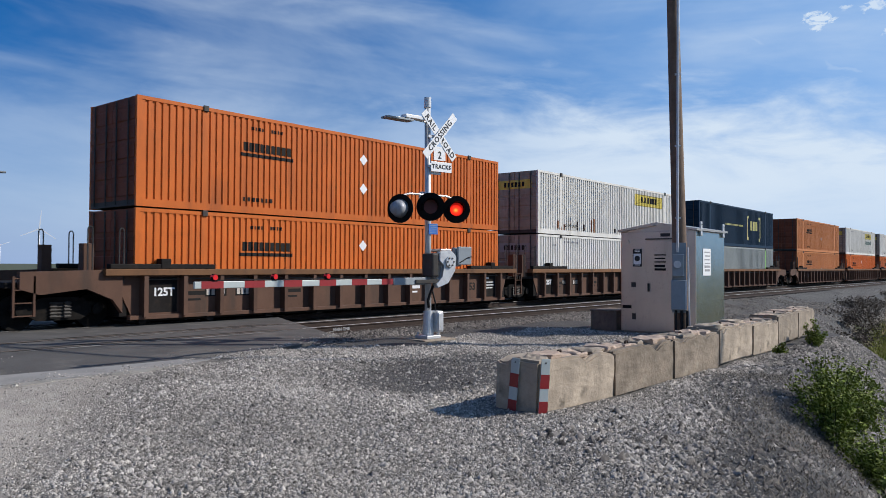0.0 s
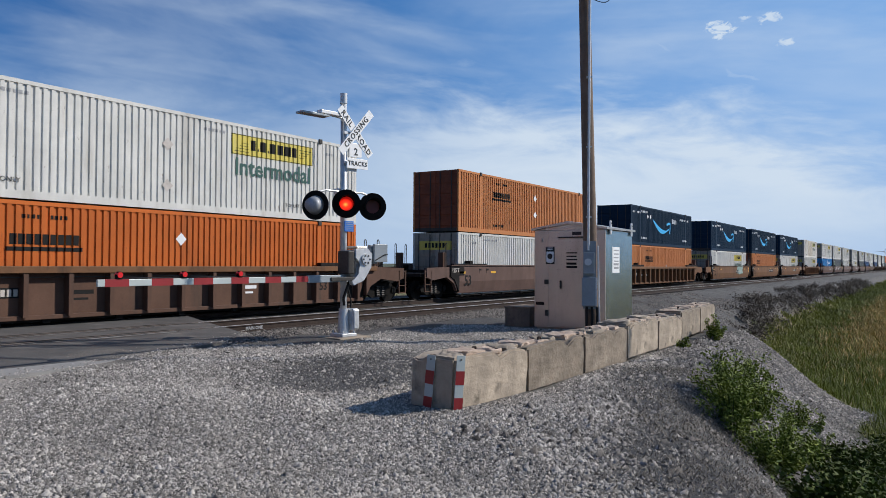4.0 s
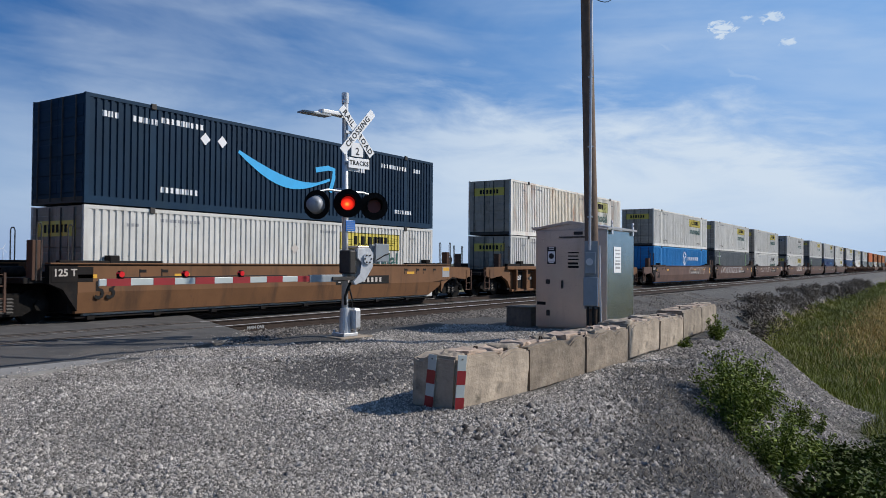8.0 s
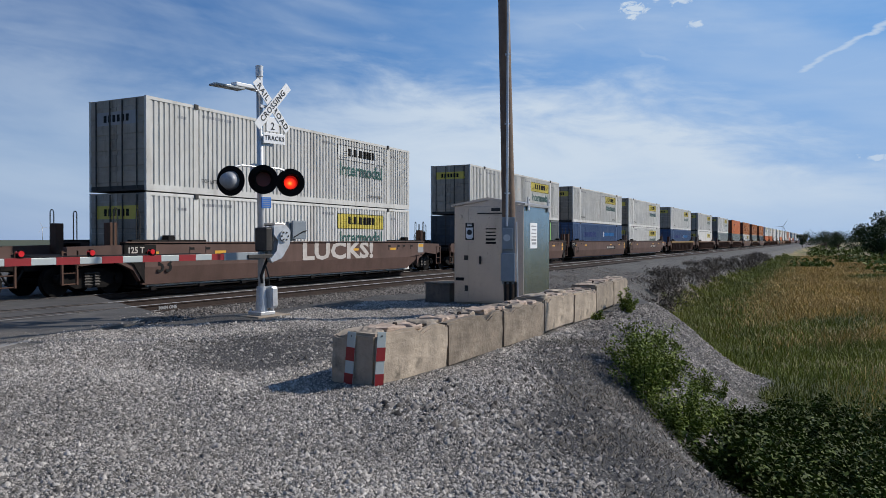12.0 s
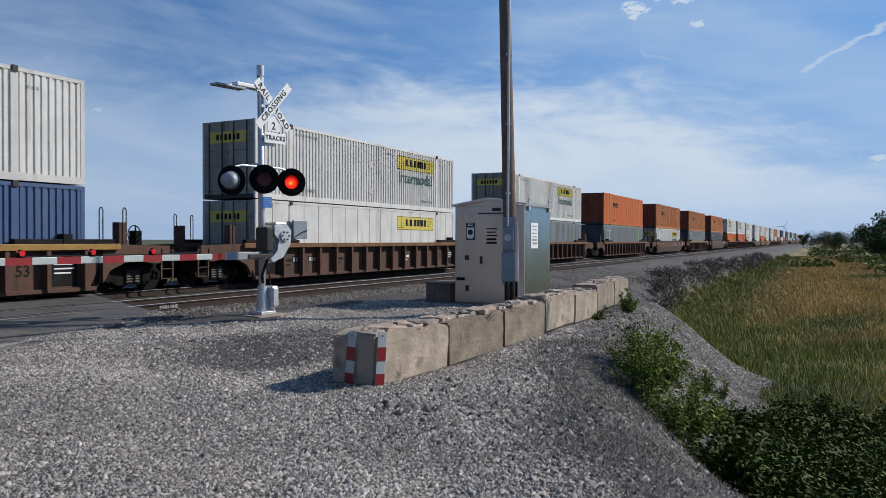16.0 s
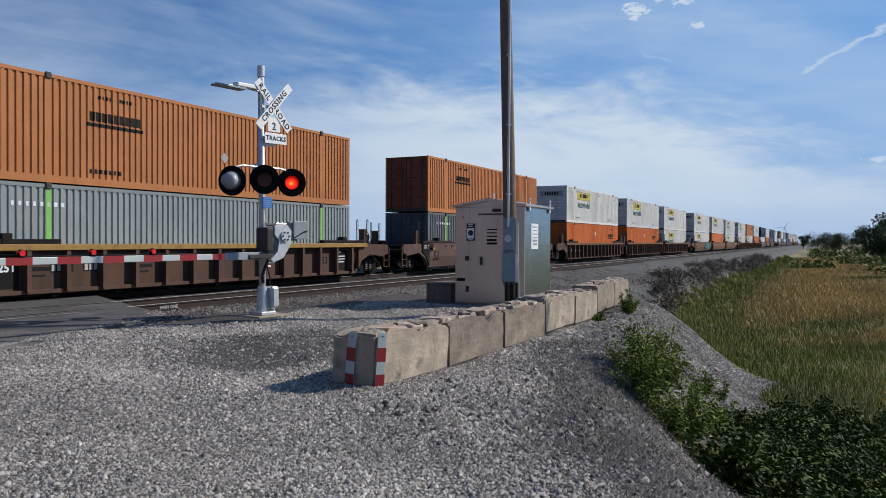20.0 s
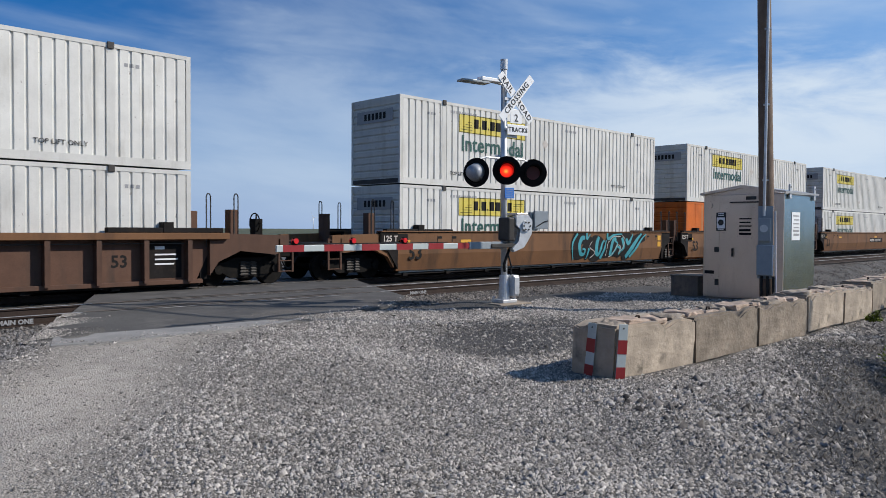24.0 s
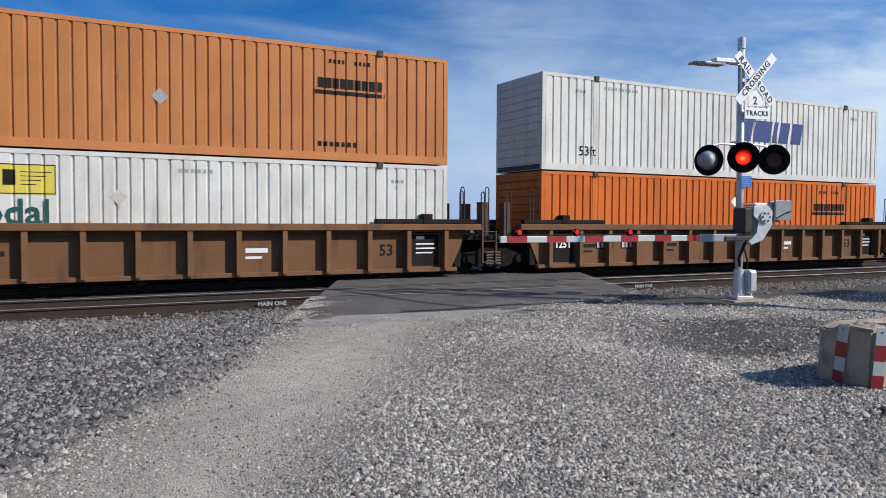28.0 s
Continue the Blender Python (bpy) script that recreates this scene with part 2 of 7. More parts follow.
M = {
    "orange": surf("orange_paint", (0.52, 0.122, 0.018), 0.55, stain=(0.12, 0.04, 0.02), amount=0.5, streaky=1, bump=0.05, var=0.12, scale=1.2, rand=0.12, spec=0.22, specks=0.55),
    "tan_orange": surf("faded_orange_paint", (0.46, 0.176, 0.06), 0.6, stain=(0.4, 0.12, 0.04), amount=0.35, streaky=1, bump=0.05, var=0.1, scale=1.0, rand=0.08, spec=0.22, specks=0.55),
    "white": surf("white_paint", (0.605, 0.59, 0.545), 0.6, stain=(0.3, 0.26, 0.2), amount=0.5, streaky=1, bump=0.05, var=0.1, scale=1.3, rand=0.1, spec=0.22, specks=0.55),
    "rusty_white": surf("rusted_white_paint", (0.7, 0.67, 0.6), 0.6, stain=(0.34, 0.13, 0.05), amount=0.95, streaky=1, bump=0.06, var=0.12, scale=0.9, spec=0.22),
    "navy": surf("navy_paint", (0.006, 0.025, 0.052), 0.6, stain=(0.016, 0.034, 0.046), amount=0.4, streaky=1, bump=0.04, var=0.15, scale=1.2, rand=0.15, spec=0.13),
    "grey": surf("grey_paint", (0.24, 0.262, 0.255), 0.65, stain=(0.15, 0.14, 0.13), amount=0.4, streaky=1, bump=0.05, var=0.1, scale=1.2, rand=0.12, spec=0.22, specks=0.55),
    "dark_grey": surf("dark_grey_paint", (0.135, 0.145, 0.148), 0.55, stain=(0.05, 0.045, 0.04), amount=0.5, streaky=1, bump=0.05, var=0.12, scale=1.2, spec=0.22),
    "blue": surf("blue_paint", (0.02, 0.2, 0.47), 0.48, stain=(0.1, 0.16, 0.22), amount=0.35, streaky=1, bump=0.04, var=0.1, scale=1.2, spec=0.22, specks=0.55),
    "deep_blue": surf("deep_blue_paint", (0.062, 0.105, 0.2), 0.55, stain=(0.16, 0.18, 0.22), amount=0.6, streaky=1, bump=0.04, var=0.1, scale=1.2, spec=0.22, specks=0.55),
    # Door paints: grime, plus the shade of ends turned from the sun painted in.
    "white_door": surf("shaded_grimy_white_door_paint", (0.33, 0.29, 0.235), 0.65, stain=(0.05, 0.04, 0.03), amount=1.0, streaky=1, bump=0.06, var=0.2, scale=1.6, rand=0.2, spec=0.22, specks=0.55),
    "grey_door": surf("shaded_sooty_grey_door_paint", (0.075, 0.082, 0.09), 0.65, stain=(0.03, 0.03, 0.03), amount=0.7, streaky=1, bump=0.06, var=0.25, scale=1.4, rand=0.15, spec=0.2),
    "orange_door": surf("shaded_sooty_orange_door_paint", (0.21, 0.055, 0.024), 0.6, stain=(0.07, 0.035, 0.02), amount=0.8, streaky=1, bump=0.06, var=0.25, scale=1.4, rand=0.15, spec=0.22, specks=0.55),
    "brown_car": surf("brown_railcar_paint", (0.1, 0.053, 0.035), 0.7, stain=(0.04, 0.032, 0.026), amount=0.75, streaky=1, bump=0.1, var=0.2, scale=1.1, rand=0.12, spec=0.22, specks=0.55),
    "red_brown_car": surf("red_brown_railcar_paint", (0.11, 0.066, 0.052), 0.7, stain=(0.06, 0.036, 0.026), amount=0.6, streaky=1, bump=0.1, var=0.2, scale=1.1, rand=0.12, spec=0.22, specks=0.55),
    "orange_car": surf("orange_brown_railcar_paint", (0.26, 0.12, 0.038), 0.6, stain=(0.1, 0.05, 0.025), amount=0.6, streaky=1, bump=0.08, var=0.15, scale=1.0, rand=0.1, spec=0.22, specks=0.55),
    "tan_car": surf("tan_railcar_paint", (0.165, 0.08, 0.036), 0.65, stain=(0.05, 0.03, 0.02), amount=0.85, streaky=1, bump=0.08, var=0.15, scale=1.0, rand=0.1, spec=0.22, specks=0.55),
    "dark_car": surf("black_railcar_paint", (0.016, 0.014, 0.013), 0.75, stain=(0.06, 0.04, 0.028), amount=0.4, bump=0.12, var=0.3, scale=2, spec=0.1),
    "running_gear": surf("greasy_cast_steel", (0.012, 0.011, 0.01), 0.75, 0.2, stain=(0.035, 0.026, 0.02), amount=0.6, bump=0.2, var=0.3, scale=4, spec=0.1),
    "casting": surf("dirty_casting", (0.06, 0.055, 0.05), 0.6, 0.2, var=0.3, bump=0.1, spec=0.22),
    "galv": surf("galvanised_steel", (0.56, 0.57, 0.575), 0.45, 0.4, stain=(0.3, 0.3, 0.3), amount=0.4, var=0.12, scale=5, fine=60, bump=0.04),
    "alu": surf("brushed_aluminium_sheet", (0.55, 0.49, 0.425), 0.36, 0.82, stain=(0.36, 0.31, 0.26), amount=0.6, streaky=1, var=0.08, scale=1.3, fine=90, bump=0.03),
    # Bluish base colour paints in the sky's reflection on the cabinet side.
    "alu_side": surf("smooth_sky_tinted_aluminium_sheet", (0.36, 0.44, 0.44), 0.2, 0.9, stain=(0.26, 0.33, 0.33), amount=0.5, streaky=1, var=0.12, scale=1.6, fine=60, bump=0.02),
    "rust_streak": surf("flaking_rust", (0.26, 0.11, 0.045), 0.8, stain=(0.5, 0.42, 0.32), amount=0.7, streaky=1, var=0.4, scale=6, bump=0.2),
    "rust_sheet": surf("rust_streaked_cream_paint", (0.68, 0.61, 0.49), 0.65, stain=(0.36, 0.14, 0.05), amount=1.0, streaky=1, bump=0.06, var=0.2, scale=1.5),
    "rail_side": surf("rusty_rail", (0.04, 0.027, 0.021), 0.8, stain=(0.03, 0.022, 0.02), amount=0.5, var=0.25, scale=3, bump=0.15, spec=0.22),
    "rail_dust": surf("dusty_rail_head", (0.12, 0.1, 0.085), 0.75, stain=(0.24, 0.22, 0.2), amount=0.7, var=0.3, scale=2.5, bump=0.1),
    "rail_top": surf("polished_rail_head", (0.34, 0.335, 0.33), 0.5, 0.9, var=0.1, bump=0.0),
    "tie": surf("creosoted_tie", (0.035, 0.029, 0.025), 0.85, stain=(0.1, 0.09, 0.08), amount=0.5, var=0.3, scale=5, bump=0.3, rand=0.25, spec=0.22),
    "asphalt": surf("worn_asphalt", (0.095, 0.09, 0.085), 0.85, stain=(0.19, 0.175, 0.155), amount=0.7, var=0.22, scale=0.8, fine=70, bump=0.3, spec=0.22),
    "dusty_asphalt": surf("dusty_grey_asphalt", (0.24, 0.23, 0.215), 0.9, stain=(0.36, 0.34, 0.31), amount=0.6, var=0.15, scale=1.1, fine=70, bump=0.25),
    "concrete": surf("weathered_concrete", (0.34, 0.275, 0.205), 0.88, stain=(0.085, 0.07, 0.05), amount=0.9, var=0.4, scale=1.9, fine=15, bump=0.6, rand=0.24),
    "stained_concrete": surf("dark_stained_concrete", (0.225, 0.178, 0.13), 0.9, stain=(0.34, 0.29, 0.22), amount=0.8, var=0.4, scale=2.2, fine=15, bump=0.6, rand=0.1),
    "chipped": surf("broken_concrete", (0.46, 0.345, 0.26), 0.9, stain=(0.3, 0.2, 0.15), amount=0.5, var=0.25, scale=6, fine=30, bump=0.6),
    "wood_pole": surf("weathered_pole_wood", (0.17, 0.115, 0.08), 0.85, stain=(0.07, 0.05, 0.04), amount=0.6, streaky=1, var=0.25, scale=5, fine=50, bump=0.35),
    "sign_white": surf("reflective_white_sheet", (0.8, 0.8, 0.79), 0.4, stain=(0.5, 0.48, 0.44), amount=0.25, var=0.04, bump=0.0),
    "sign_black": surf("black_vinyl", (0.012, 0.012, 0.013), 0.45, var=0.2, bump=0.0),
    "lamp_black": surf("matt_black_paint", (0.008, 0.008, 0.008), 0.85, var=0.2, bump=0.03, spec=0.1),
    "red_tape": surf("red_reflective_tape", (0.25, 0.012, 0.014), 0.45, var=0.12, bump=0.02),
    "silver_tape": surf("white_reflective_tape", (0.4, 0.44, 0.425), 0.45, var=0.08, bump=0.02),
    "housing": surf("dull_silver_housing_paint", (0.3, 0.315, 0.34), 0.5, 0.15, stain=(0.14, 0.14, 0.14), amount=0.5, var=0.15, scale=6, bump=0.03),
    "grey_box": surf("grey_enclosure_paint", (0.25, 0.28, 0.3), 0.5, 0.1, var=0.1, bump=0.03, scale=4),
    "blue_sign": surf("blue_sign_sheet", (0.02, 0.15, 0.5), 0.45, var=0.08, bump=0.0),
    "rubber": surf("black_cable_rubber", (0.015, 0.015, 0.015), 0.6, var=0.2, bump=0.0, spec=0.22),
    "earth_box": surf("brown_weathered_box", (0.2, 0.15, 0.11), 0.85, stain=(0.06, 0.05, 0.04), amount=0.5, var=0.2, scale=4, bump=0.25),
    "yellow": surf("yellow_decal", (0.6, 0.48, 0.07), 0.5, stain=(0.5, 0.45, 0.25), amount=0.4, streaky=1, var=0.06, bump=0.0),
    "amber": surf("amber_reflector", (0.66, 0.34, 0.025), 0.5, var=0.08, bump=0.0),
    "faded_yellow": surf("faded_yellow_decal", (0.56, 0.52, 0.2), 0.6, var=0.08, bump=0.0),
    "black_decal": surf("black_decal", (0.016, 0.015, 0.014), 0.75, var=0.2, bump=0.0, spec=0.15),
    "green_decal": surf("dark_green_decal", (0.008, 0.068, 0.052), 0.5, var=0.15, bump=0.0),
    "bright_green": surf("bright_green_decal", (0.2, 0.48, 0.08), 0.5, var=0.1, bump=0.0),
    "cyan_decal": surf("sky_blue_decal", (0.02, 0.36, 0.7), 0.5, var=0.08, bump=0.0),
    "navy_decal": surf("navy_decal", (0.02, 0.04, 0.16), 0.5, var=0.1, bump=0.0),
    "white_decal": surf("white_decal", (0.72, 0.72, 0.72), 0.5, var=0.06, bump=0.0),
    "grey_decal": surf("grey_decal", (0.3, 0.3, 0.3), 0.6, var=0.1, bump=0.0),
    "mint_paint": surf("mint_spray_paint", (0.3, 0.42, 0.38), 0.65, stain=(0.2, 0.13, 0.09), amount=0.4, var=0.2, bump=0.0),
    "dull_white": surf("dull_white_spray_paint", (0.5, 0.45, 0.4), 0.7, stain=(0.3, 0.2, 0.14), amount=0.4, var=0.15, bump=0.0),
    "teal_paint": surf("teal_spray_paint", (0.04, 0.27, 0.31), 0.6, var=0.2, bump=0.0),
    "yellow_car": surf("yellow_brown_sill_paint", (0.3, 0.165, 0.03), 0.6, stain=(0.13, 0.06, 0.025), amount=0.8, var=0.2, bump=0.05),
    "turbine_white": surf("white_tower_paint", (0.72, 0.73, 0.75), 0.5, var=0.04, bump=0.0),
    "lens_red": plain("unlit_red_lens", (0.085, 0.006, 0.005), 0.45),
    "lamp_lit": lit_lens(),
    "led_red": plain("lit_gate_lamp", (0.5, 0.01, 0.012), 0.3, 0, 0.22),
    "leaf": surf("weed_leaf", (0.16, 0.205, 0.03), 0.75, var=0.3, scale=2, bump=0.0, island=0.5, spec=0.22),
    # Darker leaf: the deep shadow low on the bank is part of this colour.
    "leaf_low": surf("shaded_broad_weed_leaf", (0.06, 0.085, 0.009), 0.75, var=0.3, scale=2, bump=0.0, island=0.5, spec=0.22),
    "shrub_leaf": surf("far_shrub_leaf", (0.1, 0.135, 0.022), 0.75, var=0.3, scale=0.4, bump=0.0, island=0.5, spec=0.22),
    "leaf_dark": surf("tree_leaf", (0.026, 0.05, 0.013), 0.6, var=0.3, scale=0.5, bump=0.0, island=0.4, spec=0.22),
    "leaf_dry": surf("dry_scrub_twig", (0.105, 0.088, 0.07), 0.8, var=0.3, scale=2, bump=0.0, island=0.4),
    "bark": surf("bark", (0.09, 0.07, 0.055), 0.9, var=0.3, scale=8, bump=0.5),
    "grass_green": surf("green_grass_blade", (0.165, 0.185, 0.026), 0.6, var=0.35, scale=0.25, bump=0.0, island=0.5, spec=0.22),
    "grass_dry": surf("dry_grass_blade", (0.54, 0.37, 0.125), 0.7, var=0.3, scale=0.3, bump=0.0, island=0.45, spec=0.22),
    "dead_stalk": surf("grey_dead_stalk", (0.2, 0.175, 0.145), 0.85, var=0.3, scale=2, bump=0.0, island=0.45, spec=0.2),
    "stone": surf("limestone_gravel", (0.33, 0.3, 0.266), 0.9, var=0.25, scale=30, fine=120, bump=0.2, island=0.7, broad=0.2, spec=0.22),
    "rock": surf("grey_rock", (0.19, 0.177, 0.166), 0.9, var=0.3, scale=20, fine=90, bump=0.2, island=0.8, spec=0.22),
    "bank_stone": surf("bank_rock", (0.235, 0.214, 0.19), 0.9, var=0.3, scale=20, fine=90, bump=0.2, island=0.75, broad=0.25, spec=0.22),
    "ballast_stone": surf("ballast_rock", (0.155, 0.138, 0.122), 0.88, var=0.3, scale=20, fine=90, bump=0.2, island=0.75, broad=0.25, spec=0.22),
}


# ---- mesh helpers ----
def mesh_of(name, bm, material, smooth=False):
    bmesh.ops.recalc_face_normals(bm, faces=bm.faces)
    me = bpy.data.meshes.new(name)
    bm.to_mesh(me)
    bm.free()
    for mat in material if isinstance(material, (list, tuple)) else [material]:
        me.materials.append(M[mat] if isinstance(mat, str) else mat)
    if smooth:
        me.polygons.foreach_set("use_smooth", [True] * len(me.polygons))
    return me


def part(name, bm, material, parent, label="", smooth=False, at=None):
    """One mesh object under a thing or part."""
    me = bm if isinstance(bm, bpy.types.Mesh) else mesh_of(name, bm, material, smooth)
    ob = new(name, me)
    ob.parent = parent
    if at is not None:
        ob.matrix_basis = at
    if label:
        ob["label"] = label
    if name == "stencil_bar":
        ob["kind"] = "stuff"
    return ob


def empty(name, m, label, category, group="", kind=""):
    ob = new(name)
    ob.matrix_basis = m
    return tagged(ob, label, category, group, kind)


def box(bm, x0, x1, y0, y1, z0, z1, bevel=0.0, m=None):
    mat = Matrix.Translation(((x0 + x1) / 2, (y0 + y1) / 2, (z0 + z1) / 2)) @ Matrix.Diagonal((abs(x1 - x0), abs(y1 - y0), abs(z1 - z0), 1))
    if m is not None:
        mat = m @ mat
    g = bmesh.ops.create_cube(bm, size=1, matrix=mat)
    if bevel:
        vs = set(g["verts"])
        es = [e for e in bm.edges if e.verts[0] in vs and e.verts[1] in vs]
        bmesh.ops.bevel(bm, geom=es, offset=bevel, segments=2, affect="EDGES", profile=0.5)
    return bm


def boxes(*rows, bevel=0.0):
    bm = bmesh.new()
    for r in rows:
        box(bm, *r, bevel=bevel)
    return bm


def tube(bm, a, b, r0, r1=None, n=12, caps=True):
    a, b = Vector(a), Vector(b)
    r1 = r0 if r1 is None else r1
    q = (b - a).to_track_quat("Z", "Y").to_matrix().to_4x4()
    mat = Matrix.Translation((a + b) / 2) @ q
    bmesh.ops.create_cone(bm, cap_ends=caps, segments=n, radius1=r0, radius2=r1, depth=(b - a).length, matrix=mat)
    return bm


def tubes(pts, r, n=8):
    bm = bmesh.new()
    for a, b in zip(pts, pts[1:]):
        tube(bm, a, b, r, n=n)
    return bm


def prism(bm, poly, y0, y1):
    """A polygon in x, z pulled through from y0 to y1."""
    f = [bm.verts.new((x, y0, z)) for x, z in poly]
    g = [bm.verts.new((x, y1, z)) for x, z in poly]
    bm.faces.new(f)
    bm.faces.new(g[::-1])
    for k in range(len(poly)):
        j = (k + 1) % len(poly)
        bm.faces.new((f[k], g[k], g[j], f[j]))
    return bm


def sweep_x(bm, prof, x0, x1):
    """A closed profile in y, z pulled along x."""
    f = [bm.verts.new((x0, y, z)) for y, z in prof]
    g = [bm.verts.new((x1, y, z)) for y, z in prof]
    bm.faces.new(f)
    bm.faces.new(g[::-1])
    for k in range(len(prof)):
        j = (k + 1) % len(prof)
        bm.faces.new((f[k], g[k], g[j], f[j]))
    return bm


def text_mesh(words, size, material, depth=0.002, spacing=1.0, shear=0.0, bold=0.0):
    """Letters flat in x, z, read from -y, centred on their middle."""
    cu = bpy.data.curves.new("letters", "FONT")
    cu.body, cu.size, cu.extrude, cu.space_character, cu.shear, cu.offset = words, size, depth, spacing, shear, bold
    cu.align_x, cu.align_y, cu.resolution_u = "CENTER", "CENTER", 2
    ob = bpy.data.objects.new("letters", cu)
    scene.collection.objects.link(ob)
    bpy.context.view_layer.update()
    me = bpy.data.meshes.new_from_object(ob.evaluated_get(bpy.context.evaluated_depsgraph_get()))
    bpy.data.objects.remove(ob)
    me.transform(Matrix.Rotation(radians(90), 4, "X"))
    me.materials.clear()
    me.materials.append(M[material])
    return me


def tri_cloud(name, verts, tris, material):
    """A big loose mesh from arrays: verts n x 3, tris k x 3."""
    verts, tris = np.asarray(verts, np.float32), np.asarray(tris, np.int32)
    me = bpy.data.meshes.new(name)
    me.vertices.add(len(verts))
    me.vertices.foreach_set("co", verts.ravel())
    me.loops.add(tris.size)
    me.loops.foreach_set("vertex_index", tris.ravel())
    me.polygons.add(len(tris))
    me.polygons.foreach_set("loop_start", np.arange(0, tris.size, 3, dtype=np.int32))
    me.update(calc_edges=True)
    me.materials.append(M[material])
    return me


# ---- ground ----
def smooth01(v):
    v = np.clip(v, 0, 1)
    return v * v * (3 - 2 * v)


def pad_edge(x):
    return np.interp(x, [-400, -20, -4, 1.5, 3.2, 4.6, 6.5, 9, 12, 15, 18.5, 20.5, 23, 30, 38, 60, 200, 900], [-9, -8, -4.6, -2.4, -1.1, 0.35, 1.6, 2.5, 3.1, 3.6, 3.9, 4.3, 5.4, 7.4, 8.6, 9.2, 9.5, 10])


def road_mid(y):
    return 1.9 + (y - 6.6) * 0.62


def ground_z(x, y):
    """Height of the ground: level pad, track bed, slope to the marsh, low field beyond the line."""
    x, y = np.asarray(x, float), np.asarray(y, float)
    wob = 0.02 * np.sin(1.7 * x + 0.6 * y) + 0.02 * np.sin(0.9 * y - 1.3 * x + 1) + 0.012 * np.sin(3.9 * x - 2.8 * y)
    z = -0.03 + wob
    out = smooth01((x - 19) / 8)
    z = z - 0.35 * out * smooth01((12.6 - y) / 2.5)
    left = smooth01((road_mid(y) - 2.0 - x) / 3.0) * smooth01((12 - y) / 2)
    z = z - 0.12 * left
    bed = smooth01((y - 12.6) / 0.9) * smooth01((23.2 - y) / 0.9)
    z = z * (1 - bed) + bed * (-0.2 + 0.25 * wob)
    d = pad_edge(x) + 0.12 * np.sin(0.8 * x) - y
    z = z - (1.7 - 0.25 * out) * smooth01((d + 0.3) / 3.0)
    far = smooth01((y - 23) / 3.5)
    lane = 1 - smooth01((np.abs(x - (8.5 + 0.5 * (y - 15))) - 4.8) / 1.5) * 1.0
    z = z - 1.0 * far * (1 - 0.85 * lane * smooth01((60 - y) / 20))
    marsh = smooth01((d - 3.0) / 6)
    return z + marsh * 0.12 * np.sin(0.35 * x + 0.2 * y)


def ground_material():
    m = bpy.data.materials.new("gravel_and_soil")
    m.use_nodes = True
    n, l = m.node_tree.nodes, m.node_tree.links
    b = n["Principled BSDF"]
    b.inputs["Roughness"].default_value = 0.92
    tc = n.new("ShaderNodeTexCoord")
    at = n.new("ShaderNodeAttribute")
    at.attribute_name = "zones"
    sep = n.new("ShaderNodeSeparateColor")
    l.new(at.outputs["Color"], sep.inputs[0])

    def vor(scale, out):
        v = n.new("ShaderNodeTexVoronoi")
        v.inputs["Scale"].default_value = scale
        l.new(tc.outputs["Object"], v.inputs["Vector"])
        return v.outputs[out]

    def nz(scale, detail=5):
        v = n.new("ShaderNodeTexNoise")
        v.inputs["Scale"].default_value, v.inputs["Detail"].default_value = scale, detail
        l.new(tc.outputs["Object"], v.inputs["Vector"])
        return v.outputs[0]

    def ramp(v, lo, hi, a, c):
        r = n.new("ShaderNodeMapRange")
        for k, q in enumerate((lo, hi, a, c)):
            r.inputs[k + 1].default_value = q
        l.new(v, r.inputs[0])
        return r.outputs[0]

    def mix(f, a, c, mode="MIX"):
        x = n.new("ShaderNodeMix")
        x.data_type, x.blend_type = "RGBA", mode
        for k, v in ((0, f), (6, a), (7, c)):
            if hasattr(v, "links"):
                l.new(v, x.inputs[k])
            else:
                x.inputs[k].default_value = v if k == 0 else (*v, 1)
        return x.outputs[2]

    cells = vor(62, "Color")
    cs = n.new("ShaderNodeSeparateColor")
    l.new(cells, cs.inputs[0])
    speck = cs.outputs[0]
    broad = nz(0.7)
    # Ground among loose stones is darkened to stand in for shade in the gaps.
    gravel = mix(ramp(broad, 0.35, 0.68, 0, 1), (0.13, 0.117, 0.1), (0.2, 0.18, 0.155))
    gravel = mix(at.outputs["Alpha"], gravel, mix(ramp(broad, 0.35, 0.68, 0, 1), (0.17, 0.158, 0.142), (0.26, 0.242, 0.218)))
    ballast = mix(ramp(broad, 0.35, 0.68, 0, 1), (0.035, 0.033, 0.031), (0.07, 0.066, 0.062))
    ballast = mix(at.outputs["Alpha"], ballast, mix(ramp(broad, 0.35, 0.68, 0, 1), (0.06, 0.056, 0.05), (0.12, 0.112, 0.102)))
    lane = mix(ramp(nz(3.0), 0.35, 0.7, 0, 1), (0.36, 0.318, 0.268), (0.47, 0.42, 0.355))
    soil = mix(ramp(nz(0.12), 0.42, 0.58, 0, 1), (0.075, 0.085, 0.018), (0.23, 0.165, 0.06))
    place = n.new("ShaderNodeSeparateXYZ")
    l.new(tc.outputs["Object"], place.inputs[0])
    soil = mix(ramp(place.outputs[1], 24, 60, 0, 1), soil, mix(ramp(nz(0.02), 0.4, 0.6, 0, 1), (0.05, 0.062, 0.028), (0.085, 0.09, 0.042)))
    c = mix(sep.outputs[1], gravel, ballast)
    c = mix(ramp(speck, 0, 1, 0.0, 0.8), c, (0.06, 0.055, 0.05))
    c = mix(sep.outputs[2], c, lane)
    c = mix(sep.outputs[0], c, soil)
    l.new(c, b.inputs["Base Color"])
    bump = n.new("ShaderNodeBump")
    bump.inputs["Strength"].default_value, bump.inputs["Distance"].default_value = 0.8, 0.014
